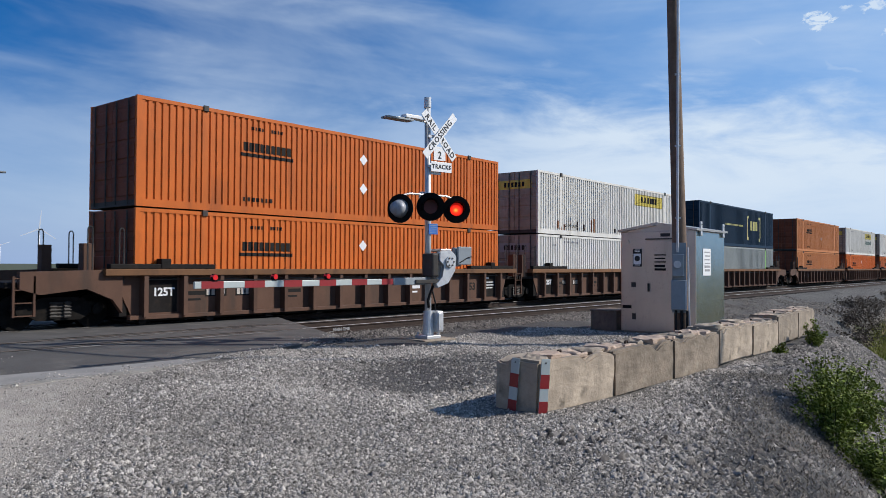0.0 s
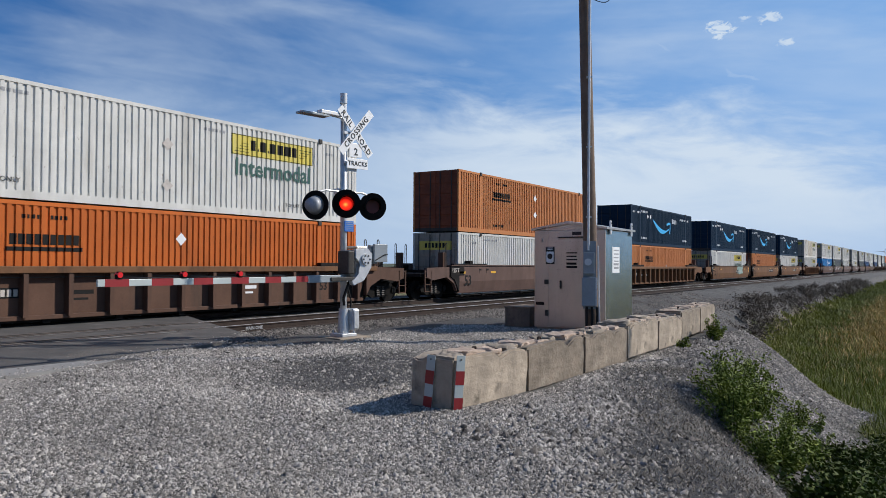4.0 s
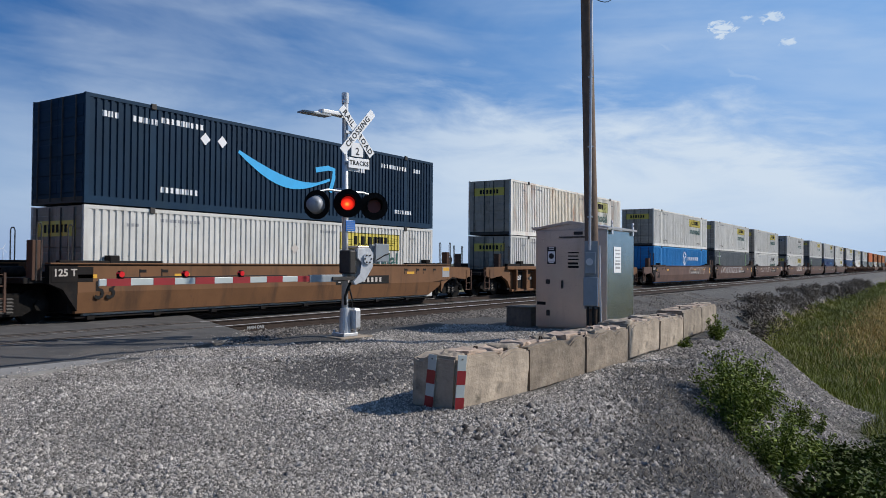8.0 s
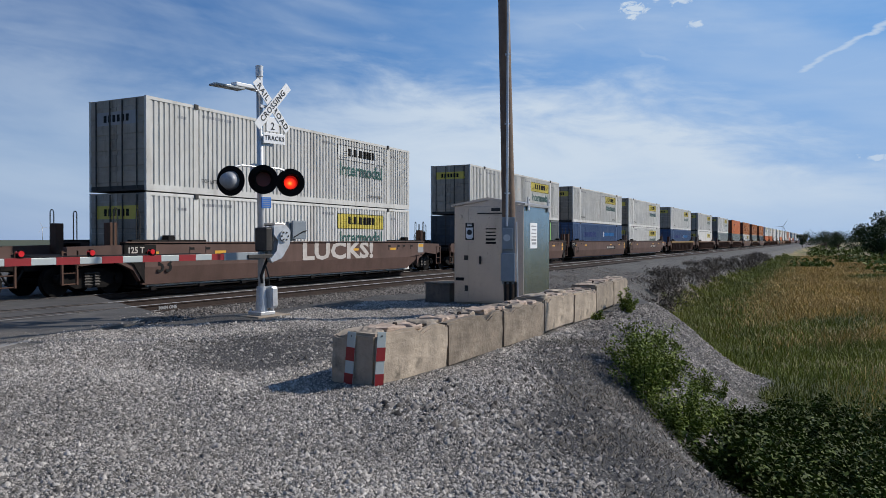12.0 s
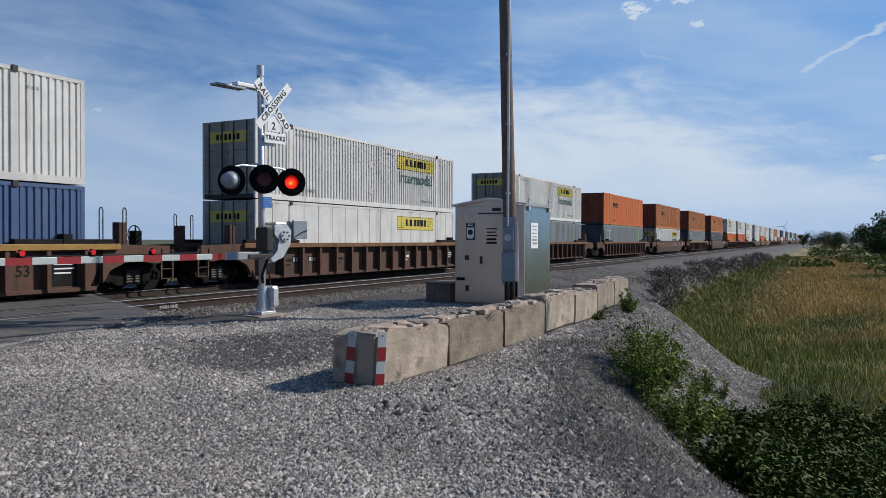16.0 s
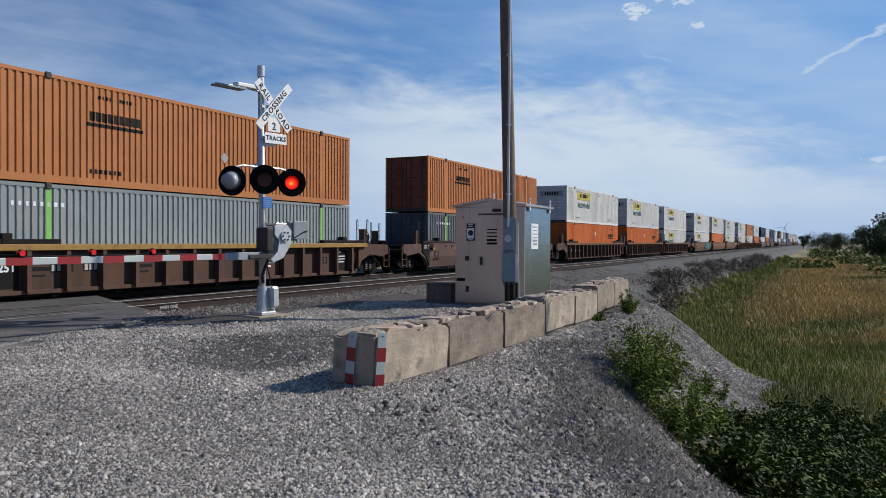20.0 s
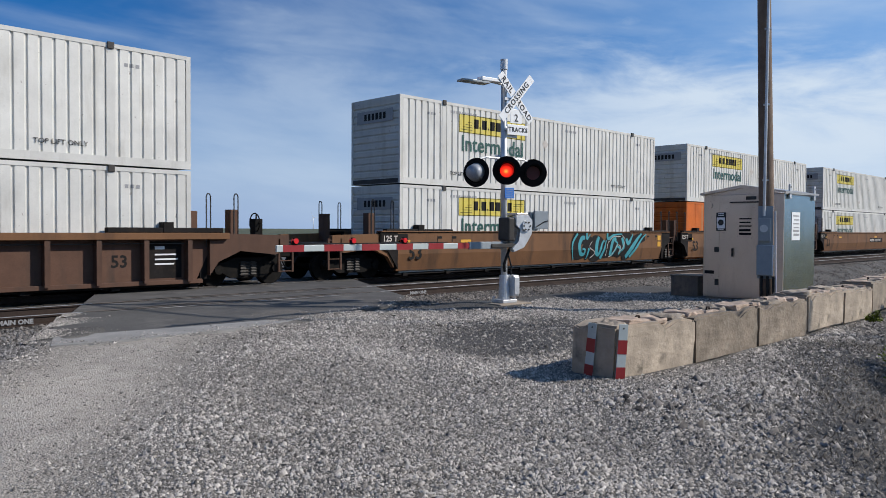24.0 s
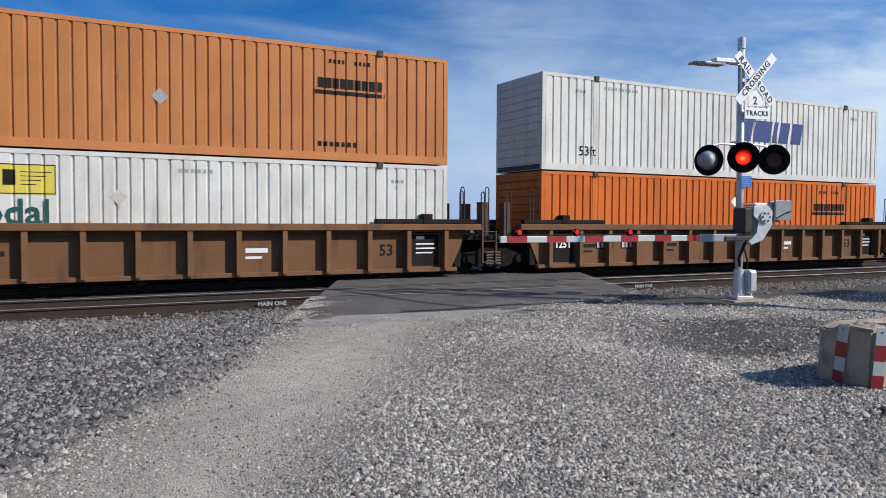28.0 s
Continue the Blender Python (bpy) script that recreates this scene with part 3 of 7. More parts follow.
    hgt = n.new("ShaderNodeMath")
    hgt.operation = "ADD"
    l.new(vor(62, "Distance"), hgt.inputs[0])
    l.new(nz(24, 6), hgt.inputs[1])
    l.new(hgt.outputs[0], bump.inputs["Height"])
    l.new(bump.outputs[0], b.inputs["Normal"])
    return m


def zones(x, y):
    """Shares of grass, dark ballast and fine dirt."""
    ripple = 0.35 * np.sin(1.1 * x + 0.7 * y) + 0.25 * np.sin(2.3 * y - 1.9 * x)
    d = pad_edge(x) - y + ripple * 0.6
    reach = 2.35 - 0.9 * smooth01((8 - x) / 4) - 1.3 * smooth01((x - 18.8) / 2.5)
    grass = smooth01((d - reach) / 0.9)
    grass = np.maximum(grass, smooth01((y - 24.3 + ripple) / 1.0) * smooth01((np.abs(x - (8.5 + 0.5 * (y - 15))) - 4.6) / 1.0))
    ball = smooth01((y - 12.3 + 0.5 * ripple) / 0.8)
    ball = np.maximum(ball, smooth01((road_mid(y) - 0.75 + 0.5 * ripple - x) / 1.1))
    ball = np.maximum(ball, 1.45 * np.exp(-(((x - 9.3 + 0.6 * ripple) / 2.3) ** 2 + ((y - 7.2 + 0.7 * ripple) / 1.6) ** 2)))
    ball = np.maximum(ball, 0.95 * smooth01((y - 9.5 + 1.2 * ripple) / 1.6) * smooth01((x - 9.5 + ripple) / 2))
    ball = np.maximum(ball, 0.85 * smooth01((d + 1.9) / 1.6))
    ball = np.maximum(ball, 0.9 * smooth01((x - 19.5 + ripple) / 1.5))
    dirt = np.exp(-(((x - road_mid(y) + 0.15) / (0.75 + 0.05 * y)) ** 2)) * smooth01((11.8 - y) / 0.8) * (0.95 + 0.35 * ripple)
    dirt = np.maximum(dirt, 0.6 * smooth01(1 - np.abs(y - 11.0) / 0.7) * smooth01((x - 2.6) / 0.8) * smooth01((7.5 - x) / 1.5))
    return grass, ball, np.clip(dirt, 0, 1)


def build_ground():
    xs = np.concatenate([[-4000, -2000, -900, -400, -200, -100, -60, -40], np.arange(-30, -4, 2), np.arange(-4, 32, 0.2), np.arange(32, 80, 1.5), np.arange(80, 400, 14), [420, 520, 700, 1000, 1500, 2400, 4600]])
    ys = np.concatenate([[-4000, -2000, -900, -400, -200, -100, -60, -40], np.arange(-30, -6, 1.5), np.arange(-6, 14, 0.2), np.arange(14, 27, 0.5), np.arange(27, 60, 4), [70, 100, 160, 260, 400, 700, 1200, 2200, 4600]])
    gx, gy = np.meshgrid(xs, ys)
    gz = ground_z(gx, gy)
    verts = np.stack([gx.ravel(), gy.ravel(), gz.ravel()], -1)
    w, hgt = len(xs), len(ys)
    i = (np.arange(hgt - 1)[:, None] * w + np.arange(w - 1)[None]).ravel()
    faces = np.stack([i, i + 1, i + w + 1, i + w], -1)
    me = bpy.data.meshes.new("ground")
    me.from_pydata(verts.tolist(), [], faces.tolist())
    me.polygons.foreach_set("use_smooth", [True] * len(me.polygons))
    g, bl, di = zones(gx.ravel(), gy.ravel())
    fx, fy = gx.ravel(), gy.ravel()
    around = np.degrees(np.arctan2(fx, fy))
    bare = np.maximum(smooth01((np.hypot(fx, fy) - 19) / 14), np.maximum(smooth01((around - 92) / 10), smooth01((-6 - around) / 10)))
    bare = np.maximum(bare, smooth01((2.2 - np.hypot(fx, fy)) / 1.0))
    at = me.color_attributes.new("zones", "FLOAT_COLOR", "POINT")
    at.data.foreach_set("color", np.stack([g, bl, di, bare], -1).ravel().astype(np.float32))
    me.materials.append(ground_material())
    return tagged(new("ground", me), "grey crushed-stone pad, ballast bank and low marsh ground", "ground", kind="structure")


build_ground()

# ---- road over the crossing ----
NEAR, FAR, GAUGE = 15.6, 19.87, 0.72


def slab(name, near_pts, far_pts, z, label):
    bm = bmesh.new()
    ring = near_pts + far_pts[::-1]
    top = [bm.verts.new((x, y, z if not isinstance(z, tuple) else (z[0] if k < len(near_pts) else z[1]))) for k, (x, y) in enumerate(ring)]
    low = [bm.verts.new((x, y, -0.24)) for x, y in ring]
    bm.faces.new(top)
    for k in range(len(ring)):
        j = (k + 1) % len(ring)
        bm.faces.new((top[k], top[j], low[j], low[k]))
    return tagged(new(name, mesh_of(name, bm, "asphalt")), label, "road", kind="structure")


def lx(y):
    return 3.4 + 0.47 * (y - 11.75)


def rx(y):
    return 12.1 + 0.5 * (y - 13.8)


slab("road", [(lx(11.6) + 0.1, 11.75), (4.6, 11.62), (5.6, 11.5), (6.8, 11.42), (8.0, 11.5), (9.2, 11.72), (10.2, 12.05), (11.2, 12.75), (rx(13.6), 13.5)], [(lx(14.78), 14.78), (rx(14.78), 14.78)], (-0.012, -0.004), "worn grey asphalt approach to the rail crossing")
for y0, y1 in ((14.97, 16.23), (16.41, 19.06), (19.24, 20.5)):
    slab("road", [(lx(y0), y0), (rx(y0), y0)], [(lx(y1), y1), (rx(y1), y1)], -0.006, "worn asphalt panel between the rails, rubbed by tyres")
slab("road", [(lx(20.68), 20.68), (rx(20.68), 20.68)], [(lx(26), 26), (rx(26), 26), ], (-0.006, -0.06), "asphalt road leading away from the tracks")
slab("road", [(lx(26), 26.0), (rx(26), 26.0)], [(lx(60), 60), (rx(60), 60)], (-0.062, -0.15), "asphalt road leading away from the tracks")


ramp_bm = bmesh.new()
ring = [(3.3, 10.9), (4.1, 10.78), (5.0, 10.8), (6.0, 10.84), (6.9, 10.98), (7.6, 11.25), (8.3, 11.62), (6.8, 11.5), (5.6, 11.58), (4.6, 11.7), (3.62, 11.82)]
top = [ramp_bm.verts.new((x, y, -0.004)) for x, y in ring]
low = [ramp_bm.verts.new((x, y, -0.2)) for x, y in ring]
ramp_bm.faces.new(top)
for k in range(len(ring)):
    j = (k + 1) % len(ring)
    ramp_bm.faces.new((top[k], top[j], low[j], low[k]))
tagged(new("road", mesh_of("road", ramp_bm, "dusty_asphalt")), "pale dusty apron of asphalt where the gravel road begins", "road", kind="structure")


# ---- rails ----
def rail_mesh(x0, x1):
    bm = bmesh.new()
    prof = [(-0.07, -0.185), (0.07, -0.185), (0.07, -0.172), (0.014, -0.15), (0.011, -0.05), (0.036, -0.035), (0.036, -0.006), (0.03, 0.0), (-0.03, 0.0), (-0.036, -0.006), (-0.036, -0.035), (-0.011, -0.05), (-0.014, -0.15), (-0.07, -0.172)]
    f = [bm.verts.new((x0, y, z)) for y, z in prof]
    g = [bm.verts.new((x1, y, z)) for y, z in prof]
    for k in range(len(prof)):
        j = (k + 1) % len(prof)
        face = bm.faces.new((f[k], g[k], g[j], f[j]))
        face.material_index = 1 if k in (7, 8, 6) else 0
    return mesh_of("rail", bm, ["rail_side", "rail_top"])


rail_me = rail_mesh(-260, 1250)
for yc, label in ((NEAR, "empty near track"), (FAR, "far track under the train")):
    track = empty("railroad_track", pose(0, yc, 0), "standard gauge steel rails on dark ties, " + label, "railroad track", "main tracks", "structure")
    for side in (-GAUGE - 0.036, GAUGE + 0.036):
        part("rail", rail_me, None, track, "rusty steel rail with a polished head", at=pose(0, side, 0))
TRACKS = [o for o in scene.collection.objects if o.name.startswith("railroad_track")]


def road_streak(y, half, a, b, mat, label, z, seed):
    """A thin uneven strip along the rails, worn into the road."""
    bm = bmesh.new()
    n = 46
    rows = []
    for k in range(n + 1):
        x = a + (b - a) * k / n
        w = half * (0.35 + 0.9 * abs(noise.noise((x * 0.8, seed * 3.7, 0)))) * min(1.0, 6 * min(k, n - k) / n + 0.05)
        c = y + 0.04 * noise.noise((x * 0.5, seed * 1.9, 4))
        rows.append((bm.verts.new((x, c - w, z)), bm.verts.new((x, c + w, z))))
    for (p, q), (r, t) in zip(rows, rows[1:]):
        bm.faces.new((p, r, t, q))
    tagged(new("rail_dirt", mesh_of("rail_dirt", bm, mat)), label, "dirt", kind="structure")


for row, yc in enumerate((NEAR, FAR)):
    for k, side in enumerate((-0.756, 0.756)):
        y = yc + side
        bm = bmesh.new()
        box(bm, lx(y) + 0.2, rx(y) - 0.3, y - 0.042, y + 0.042, -0.003, 0.003)
        tagged(new("rail_dirt", mesh_of("rail_dirt", bm, "rail_dust")), "brown dust rubbed over the rail head in the road", "dirt", kind="structure")
        for q, (dy, half, mat, label) in enumerate(((-0.13, 0.05, "tie", "dark rubber edge along the rail"), (0.14, 0.05, "tie", "dark rubber edge along the rail"), (-0.25, 0.07, "dusty_asphalt", "pale dust line along the rail"), (0.27, 0.06, "rail_dust", "brown dirt line along the rail"), (-0.42, 0.04, "rail_dust", "brown dirt line along the rail"))):
            road_streak(y + dy, half, lx(y + dy) + 0.15 + 0.3 * q, rx(y + dy) - 0.2 - 0.25 * q, mat, label, 0.0 + 0.0005 * q, 10 * row + 5 * k + q)


# ---- concrete blocks with striped markers ----
def concrete_block(k, m, rng):
    ob = empty("concrete_block", m, "weathered grey concrete barrier block with a broken top edge", "barrier block", "row of barrier blocks")
    bm = bmesh.new()
    L, W, H = 1.8, 0.58, 0.6
    box(bm, 0, L, 0, W, 0, H)
    bmesh.ops.bevel(bm, geom=list(bm.edges), offset=0.03, segments=2, affect="EDGES")
    bmesh.ops.subdivide_edges(bm, edges=[e for e in bm.edges if e.calc_length() > 0.2], cuts=9, use_grid_fill=True)
    bm.normal_update()
    off = Vector((k * 7.3, k * 3.1, 0))
    for v in bm.verts:
        r = noise.fractal(v.co * 4.0 + off, 1.0, 2.0, 4) * 0.012
        if v.co.z > H - 0.1:
            chip = max(0, noise.noise(v.co * 3.2 + off * 2) - 0.08) * 0.16
            v.co.z -= chip
        v.co += v.normal * r
    part("block", bm, "stained_concrete" if k in (1, 2) else "concrete", ob, smooth=False)
    for q in range(4):
        bm = bmesh.new()
        x0 = 0.05 + 0.43 * q + rng.random() * 0.1
        x1 = x0 + 0.22 + 0.24 * rng.random()
        y0, y1 = 0.05 + 0.12 * rng.random(), 0.34 + 0.2 * rng.random()
        box(bm, x0, x1, y0, y1, H - 0.05, H + 0.004 + 0.035 * rng.random(), bevel=0.02)
        bmesh.ops.subdivide_edges(bm, edges=list(bm.edges), cuts=3, use_grid_fill=True)
        for v in bm.verts:
            rough = noise.fractal(v.co * 9.0 + off, 1.0, 2.0, 4)
            v.co += Vector((0.05 * noise.noise(v.co * 9 + off), 0.06 * noise.noise(v.co * 8 - off), 0.03 * rough if v.co.z > H - 0.02 else 0))
        part("capping", bm, "chipped" if (k + q) % 3 else "concrete", ob, "broken mortar ridge, sandy")
    bm = bmesh.new()
    for e in (-0.05, 0.05):
        tube(bm, (0.9 + e, 0.29, H - 0.02), (0.9 + e * 0.6, 0.29, H + 0.035), 0.012, n=6)
    tube(bm, (0.87, 0.29, H + 0.035), (0.93, 0.29, H + 0.035), 0.012, n=6)
    part("lifting_loop", bm, "rail_side", ob, "rusted steel lifting loop")
    return ob


rng = random.Random(4)
BLOCKS = []
ex, ey = 6.9, 4.39
for k in range(7):
    turn = [0.6, -0.8, -0.5, 1.2, 2.2, 2.6, 3.2][k]
    zz = float(ground_z(ex + 0.9, ey + 0.3)) - [0.0, 0.02, 0.02, 0.0, 0.0, -0.03, -0.06][k]
    ob = concrete_block(k, pose(ex, ey, zz, 0, 0, turn) @ pose(0, 0, 0, [1.5, 0, 0, 0, 1, 0, 0][k], [1.2, -0.4, 0.3, 0, 0.5, -0.5, 0][k], 0), rng)
    BLOCKS.append(ob)
    ex += 1.815 * math.cos(radians(turn))
    ey += 1.815 * math.sin(radians(turn))
tagged(BLOCKS[0], "grey concrete end block with two red and white marker strips")


def marker_strip(m, parent, tilt):
    strip = part("marker_strip", boxes((-0.055, 0.055, -0.008, 0, 0.0, 0.63), bevel=0.003), "silver_tape", parent, "red and white banded reflective marker strip", at=m)
    for z0 in (0.02, 0.31):
        part("red_band", boxes((-0.056, 0.056, -0.0105, -0.0085, z0, z0 + 0.15)), "red_tape", strip)
    part("rivet", tube(bmesh.new(), (0, -0.013, 0.585), (0, -0.006, 0.585), 0.009, n=8), "casting", strip)


marker_strip(pose(-0.014, 0.33, -0.02, 0, 0, -90) @ pose(0, 0, 0, 0, 3, 0), BLOCKS[0], 2)
marker_strip(pose(0.035, -0.03, 0.0, 0, 0, -28) @ pose(0, 0, 0, 0, 2, 0), BLOCKS[0], 2)


# ---- signal cabinet ----
def build_cabinet():
    zb = -0.06
    cab = empty("signal_cabinet", pose(17.4, 6.72, zb), "brushed aluminium trackside signal cabinet with a shallow gable roof", "equipment cabinet")
    L, W, H = 1.92, 1.9, 2.52
    part("body", boxes((0, L, 0, W, 0.06, H), bevel=0.012), "alu", cab)
    part("plinth", boxes((0.05, L - 0.05, 0.05, W - 0.05, -0.12, 0.06)), "concrete", cab)
    bm = bmesh.new()
    e = 0.07
    prof = [(-e, H + 0.0), (-e, H + 0.05), (W / 2, H + 0.22), (W + e, H + 0.05), (W + e, H + 0.0), (W / 2, H + 0.15)]
    sweep_x(bm, prof, -e, L + e)
    part("roof", bm, "alu", cab, "folded aluminium gable roof with a drip edge")
    part("gable", prism(bmesh.new(), [(0, 0), (W, 0), (W / 2, 0.165)], -0.004, 0.004), "alu", cab, at=pose(0.01, 0, H, 0, 0, 90) @ pose(0, 0, 0))
    door = part("door", boxes((-0.025, 0.0, 0.3, 1.22, 0.1, H - 0.22), bevel=0.006), "alu", cab, "hinged aluminium door with a lever handle")
    part("handle", boxes((-0.075, -0.03, 1.13, 1.17, 1.05, 1.25), bevel=0.008), "casting", door, "dark lever handle")
    part("drip_strip", boxes((-0.04, 0.0, 0.28, 1.24, H - 0.2, H - 0.17)), "casting", cab)
    for z in (0.45, 1.25, 2.05):
        part("hinge", tube(bmesh.new(), (-0.03, 0.29, z), (-0.03, 0.29, z + 0.12), 0.014, n=8), "galv", door)
    part("vent", boxes((-0.012, 0.0, 0.62, 0.86, H - 0.13, H - 0.05)), "sign_black", cab, "dark louvred vent slot")
    part("vent", boxes((-0.012, 0.0, 1.5, 1.62, 1.15, 1.27), bevel=0.004), "casting", cab)
    part("vent", boxes((-0.012, 0.0, 1.5, 1.6, 0.35, 0.5), bevel=0.004), "casting", cab)
    part("knob", tube(bmesh.new(), (-0.03, 1.72, H - 0.25), (0, 1.72, H - 0.25), 0.05, n=14), "alu", cab)
    # warning plate
    plate = part("warning_plate", boxes((-0.012, 0.0, 1.34, 1.58, 1.66, 2.1), bevel=0.004), "sign_black", cab, "black and white warning plate with a round symbol")
    part("plate_face", boxes((-0.0145, -0.0125, 1.36, 1.56, 1.72, 1.98)), "sign_white", plate)
    part("symbol", tube(bmesh.new(), (-0.018, 1.46, 1.86), (-0.0146, 1.46, 1.86), 0.07, n=20), "sign_black", plate)
    for z in (2.02, 2.06, 1.69):
        part("word_bar", boxes((-0.0145, -0.0125, 1.39, 1.53, z, z + 0.02)), "sign_white", plate)
    for y0, y1, z0, z1, n in ((0.66, 1.06, 1.55, 2.02, 5),):
        card = part("notice", boxes((-0.034, -0.026, y0, y1, z0, z1)), "alu", door, "pale notice with dark lettering too small to read")
        for q in range(n):
            hh = 0.03 if q < 3 else 0.055
            zz = z1 - 0.06 - q * 0.085
            part("word_bar", boxes((-0.0365, -0.0345, y0 + 0.05 + 0.02 * (q % 2), y1 - 0.06, zz - hh, zz)), "black_decal", card)
    card = part("notice", boxes((0.45, 0.95, -0.016, -0.006, 1.45, 2.1), bevel=0.004), "sign_white", cab, "white notice with rounded corners on the cabinet side")
    for q in range(6):
        part("word_bar", boxes((0.53 + 0.03 * (q % 2), 0.88, -0.0185, -0.0165, 2.0 - q * 0.09, 2.03 - q * 0.09 + (0.025 if q > 3 else 0))), "grey_decal", card)
    # Thin sheet over the body, tinted blue for reflected sky.
    part("side_sheet", boxes((0.035, L - 0.01, -0.006, -0.002, 0.1, H - 0.03)), "alu_side", cab, "smooth aluminium side sheet, bluish sky reflection tinted into its colour")
    part("number_bar", boxes((-0.004, 0.0, 1.62, 1.86, 0.62, 0.7)), "black_decal", cab)
    for x, y in ((0.25, -0.03), (1.75, -0.03)):
        lug = part("lifting_lug", boxes((x - 0.05, x + 0.05, y - 0.03, y + 0.01, H - 0.12, H + 0.22), bevel=0.01), "galv", cab, "galvanised lifting eye")
        part("hole", tube(bmesh.new(), (x, y - 0.034, H + 0.15), (x, y + 0.014, H + 0.15), 0.025, n=10), "sign_black", lug)
    part("corner_strip", boxes((-0.006, 0.03, -0.006, 0.03, 0.08, H - 0.02)), "alu", cab)
    part("seam", boxes((-0.008, 0, 1.5, 1.52, 0.08, H - 0.03)), "alu", cab)
    return cab


build_cabinet()
bx = empty("junction_pit", pose(17.9, 9.0, -0.08), "low brown weathered equipment box beside the cabinet", "box")
part("body", boxes((0, 1.1, 0, 0.75, 0, 0.5), bevel=0.02), "earth_box", bx)
part("lid", boxes((-0.03, 1.13, -0.03, 0.78, 0.5, 0.54), bevel=0.01), "earth_box", bx)


# ---- utility pole ----
def build_pole():
    base, top = Vector((15.29, 6.18, -0.4)), Vector((15.2, 6.43, 10.2))
    ob = empty("utility_pole", pose(*base), "tall weathered wooden utility pole with grey metal boxes", "utility pole")
    d = top - base
    bm = bmesh.new()
    rings, n = 40, 20
    rows = []
    for k in range(rings + 1):
        f = k / rings
        c = d * f
        r = 0.155 - 0.045 * f
        rows.append([bm.verts.new(c + Vector((math.cos(a) * r * (1 + 0.03 * noise.noise((a * 2, f * 9, 0))), math.sin(a) * r * (1 + 0.03 * noise.noise((a * 2, f * 9, 4))), 0))) for a in (2 * math.pi * q / n for q in range(n))])
    for a, b in zip(rows, rows[1:]):
        for q in range(n):
            bm.faces.new((a[q], a[(q + 1) % n], b[(q + 1) % n], b[q]))
    bm.faces.new(rows[-1])
    part("pole_shaft", bm, "wood_pole", ob, smooth=True)
    tow = (Vector((0, 0, 0)) - base)
    tow.z = 0
    tow.normalize()
    ang = math.degrees(math.atan2(tow.y, tow.x)) + 90 + 0
    board = part("backboard", boxes((-0.21, 0.07, -0.2, -0.165, 0.95, 2.4), bevel=0.004), "grey_box", ob, "weathered grey mounting board", at=pose(0, 0, 0.1, 0, 0, ang))
    meter = part("meter_box", boxes((-0.2, 0.03, -0.34, -0.2, 1.7, 2.16), bevel=0.012), "grey_box", ob, "grey electric meter enclosure", at=pose(0, 0, 0.1, 0, 0, ang))
    part("meter_dial", tube(bmesh.new(), (-0.1, -0.39, 1.95), (-0.1, -0.34, 1.95), 0.075, n=20), "galv", meter, "round meter dial behind glass")
    sw = part("switch_box", boxes((-0.23, 0.08, -0.34, -0.2, 1.02, 1.62), bevel=0.012), "grey_box", ob, "grey breaker box", at=pose(0, 0, 0.1, 0, 0, ang))
    part("cover_edge", boxes((0.055, 0.085, -0.345, -0.2, 1.02, 1.62)), "galv", sw)
    part("conduit", tube(bmesh.new(), (-0.1, -0.24, 2.2), (-0.08, -0.2, 7.6), 0.028, n=10), "galv", ob, "galvanised riser conduit", at=pose(0, 0, 0.1, 0, 0, ang))
    for x in (-0.13, -0.02, 0.09):
        part("conduit", tube(bmesh.new(), (x, -0.24, 0.3), (x, -0.24, 1.0), 0.028, n=10), "rubber", ob, "dark conduit into the ground", at=pose(0, 0, 0.1, 0, 0, ang))
    for z in (2.9, 4.4, 5.9):
        part("strap", boxes((-0.15, -0.03, -0.2, -0.12, z, z + 0.03)), "galv", ob, at=pose(0, 0, 0.1, 0, 0, ang))
    part("weatherhead", tube(bmesh.new(), (-0.08, -0.2, 7.6), (-0.2, -0.3, 7.75), 0.045, 0.06, n=12), "galv", ob, at=pose(0, 0, 0.1, 0, 0, ang))
    part("strut", tube(bmesh.new(), (0.1, -0.2, 2.3), (0.14, -0.16, 0.3), 0.022, n=8), "galv", ob, at=pose(0, 0, 0.1, 0, 0, ang))
    # service wires looping from the weatherhead
    for k, (side, drop, up) in enumerate(((-0.25, 0.25, 8.3), (0.5, 0.55, 8.6), (0.75, 0.35, 8.8))):
        pts = []
        for q in range(13):
            f = q / 12
            pts.append((-0.1 + side * math.sin(f * math.pi * 0.75) * 1.0, -0.3 - 0.1 * f, 7.6 + (up - 7.6) * f - drop * math.sin(f * math.pi)))
        part("service_wire", tubes(pts, 0.009, 6), "rubber", ob, at=pose(0, 0, 0.1, 0, 0, ang))
    return ob


build_pole()
knots = [(15.18, 6.33, 9.6), (15.6, 3.0, 9.0), (17.3, 0.94, 8.9), (19.2, -1.9, 9.0), (22.2, -6.0, 9.4), (30.0, -16.0, 11.0)]
pts = []
for k in range(len(knots) - 1):
    p0, p1, p2, p3 = (Vector(knots[min(len(knots) - 1, max(0, k + q))]) for q in (-1, 0, 1, 2))
    for q in range(6):
        f = q / 6
        pts.append(tuple(p1 + (p2 - p0) * (0.5 * f) + (p0 * 2 - p1 * 5 + p2 * 4 - p3) * (0.5 * f * f) + (p1 * 3 - p0 - p2 * 3 + p3) * (0.5 * f ** 3)))
pts.append(knots[-1])
cable = empty("overhead_cable", pose(0, 0, 0), "black overhead service cable slung from the utility pole", "cable")
part("cable_run", tubes(pts, 0.06, 6), "rubber", cable)


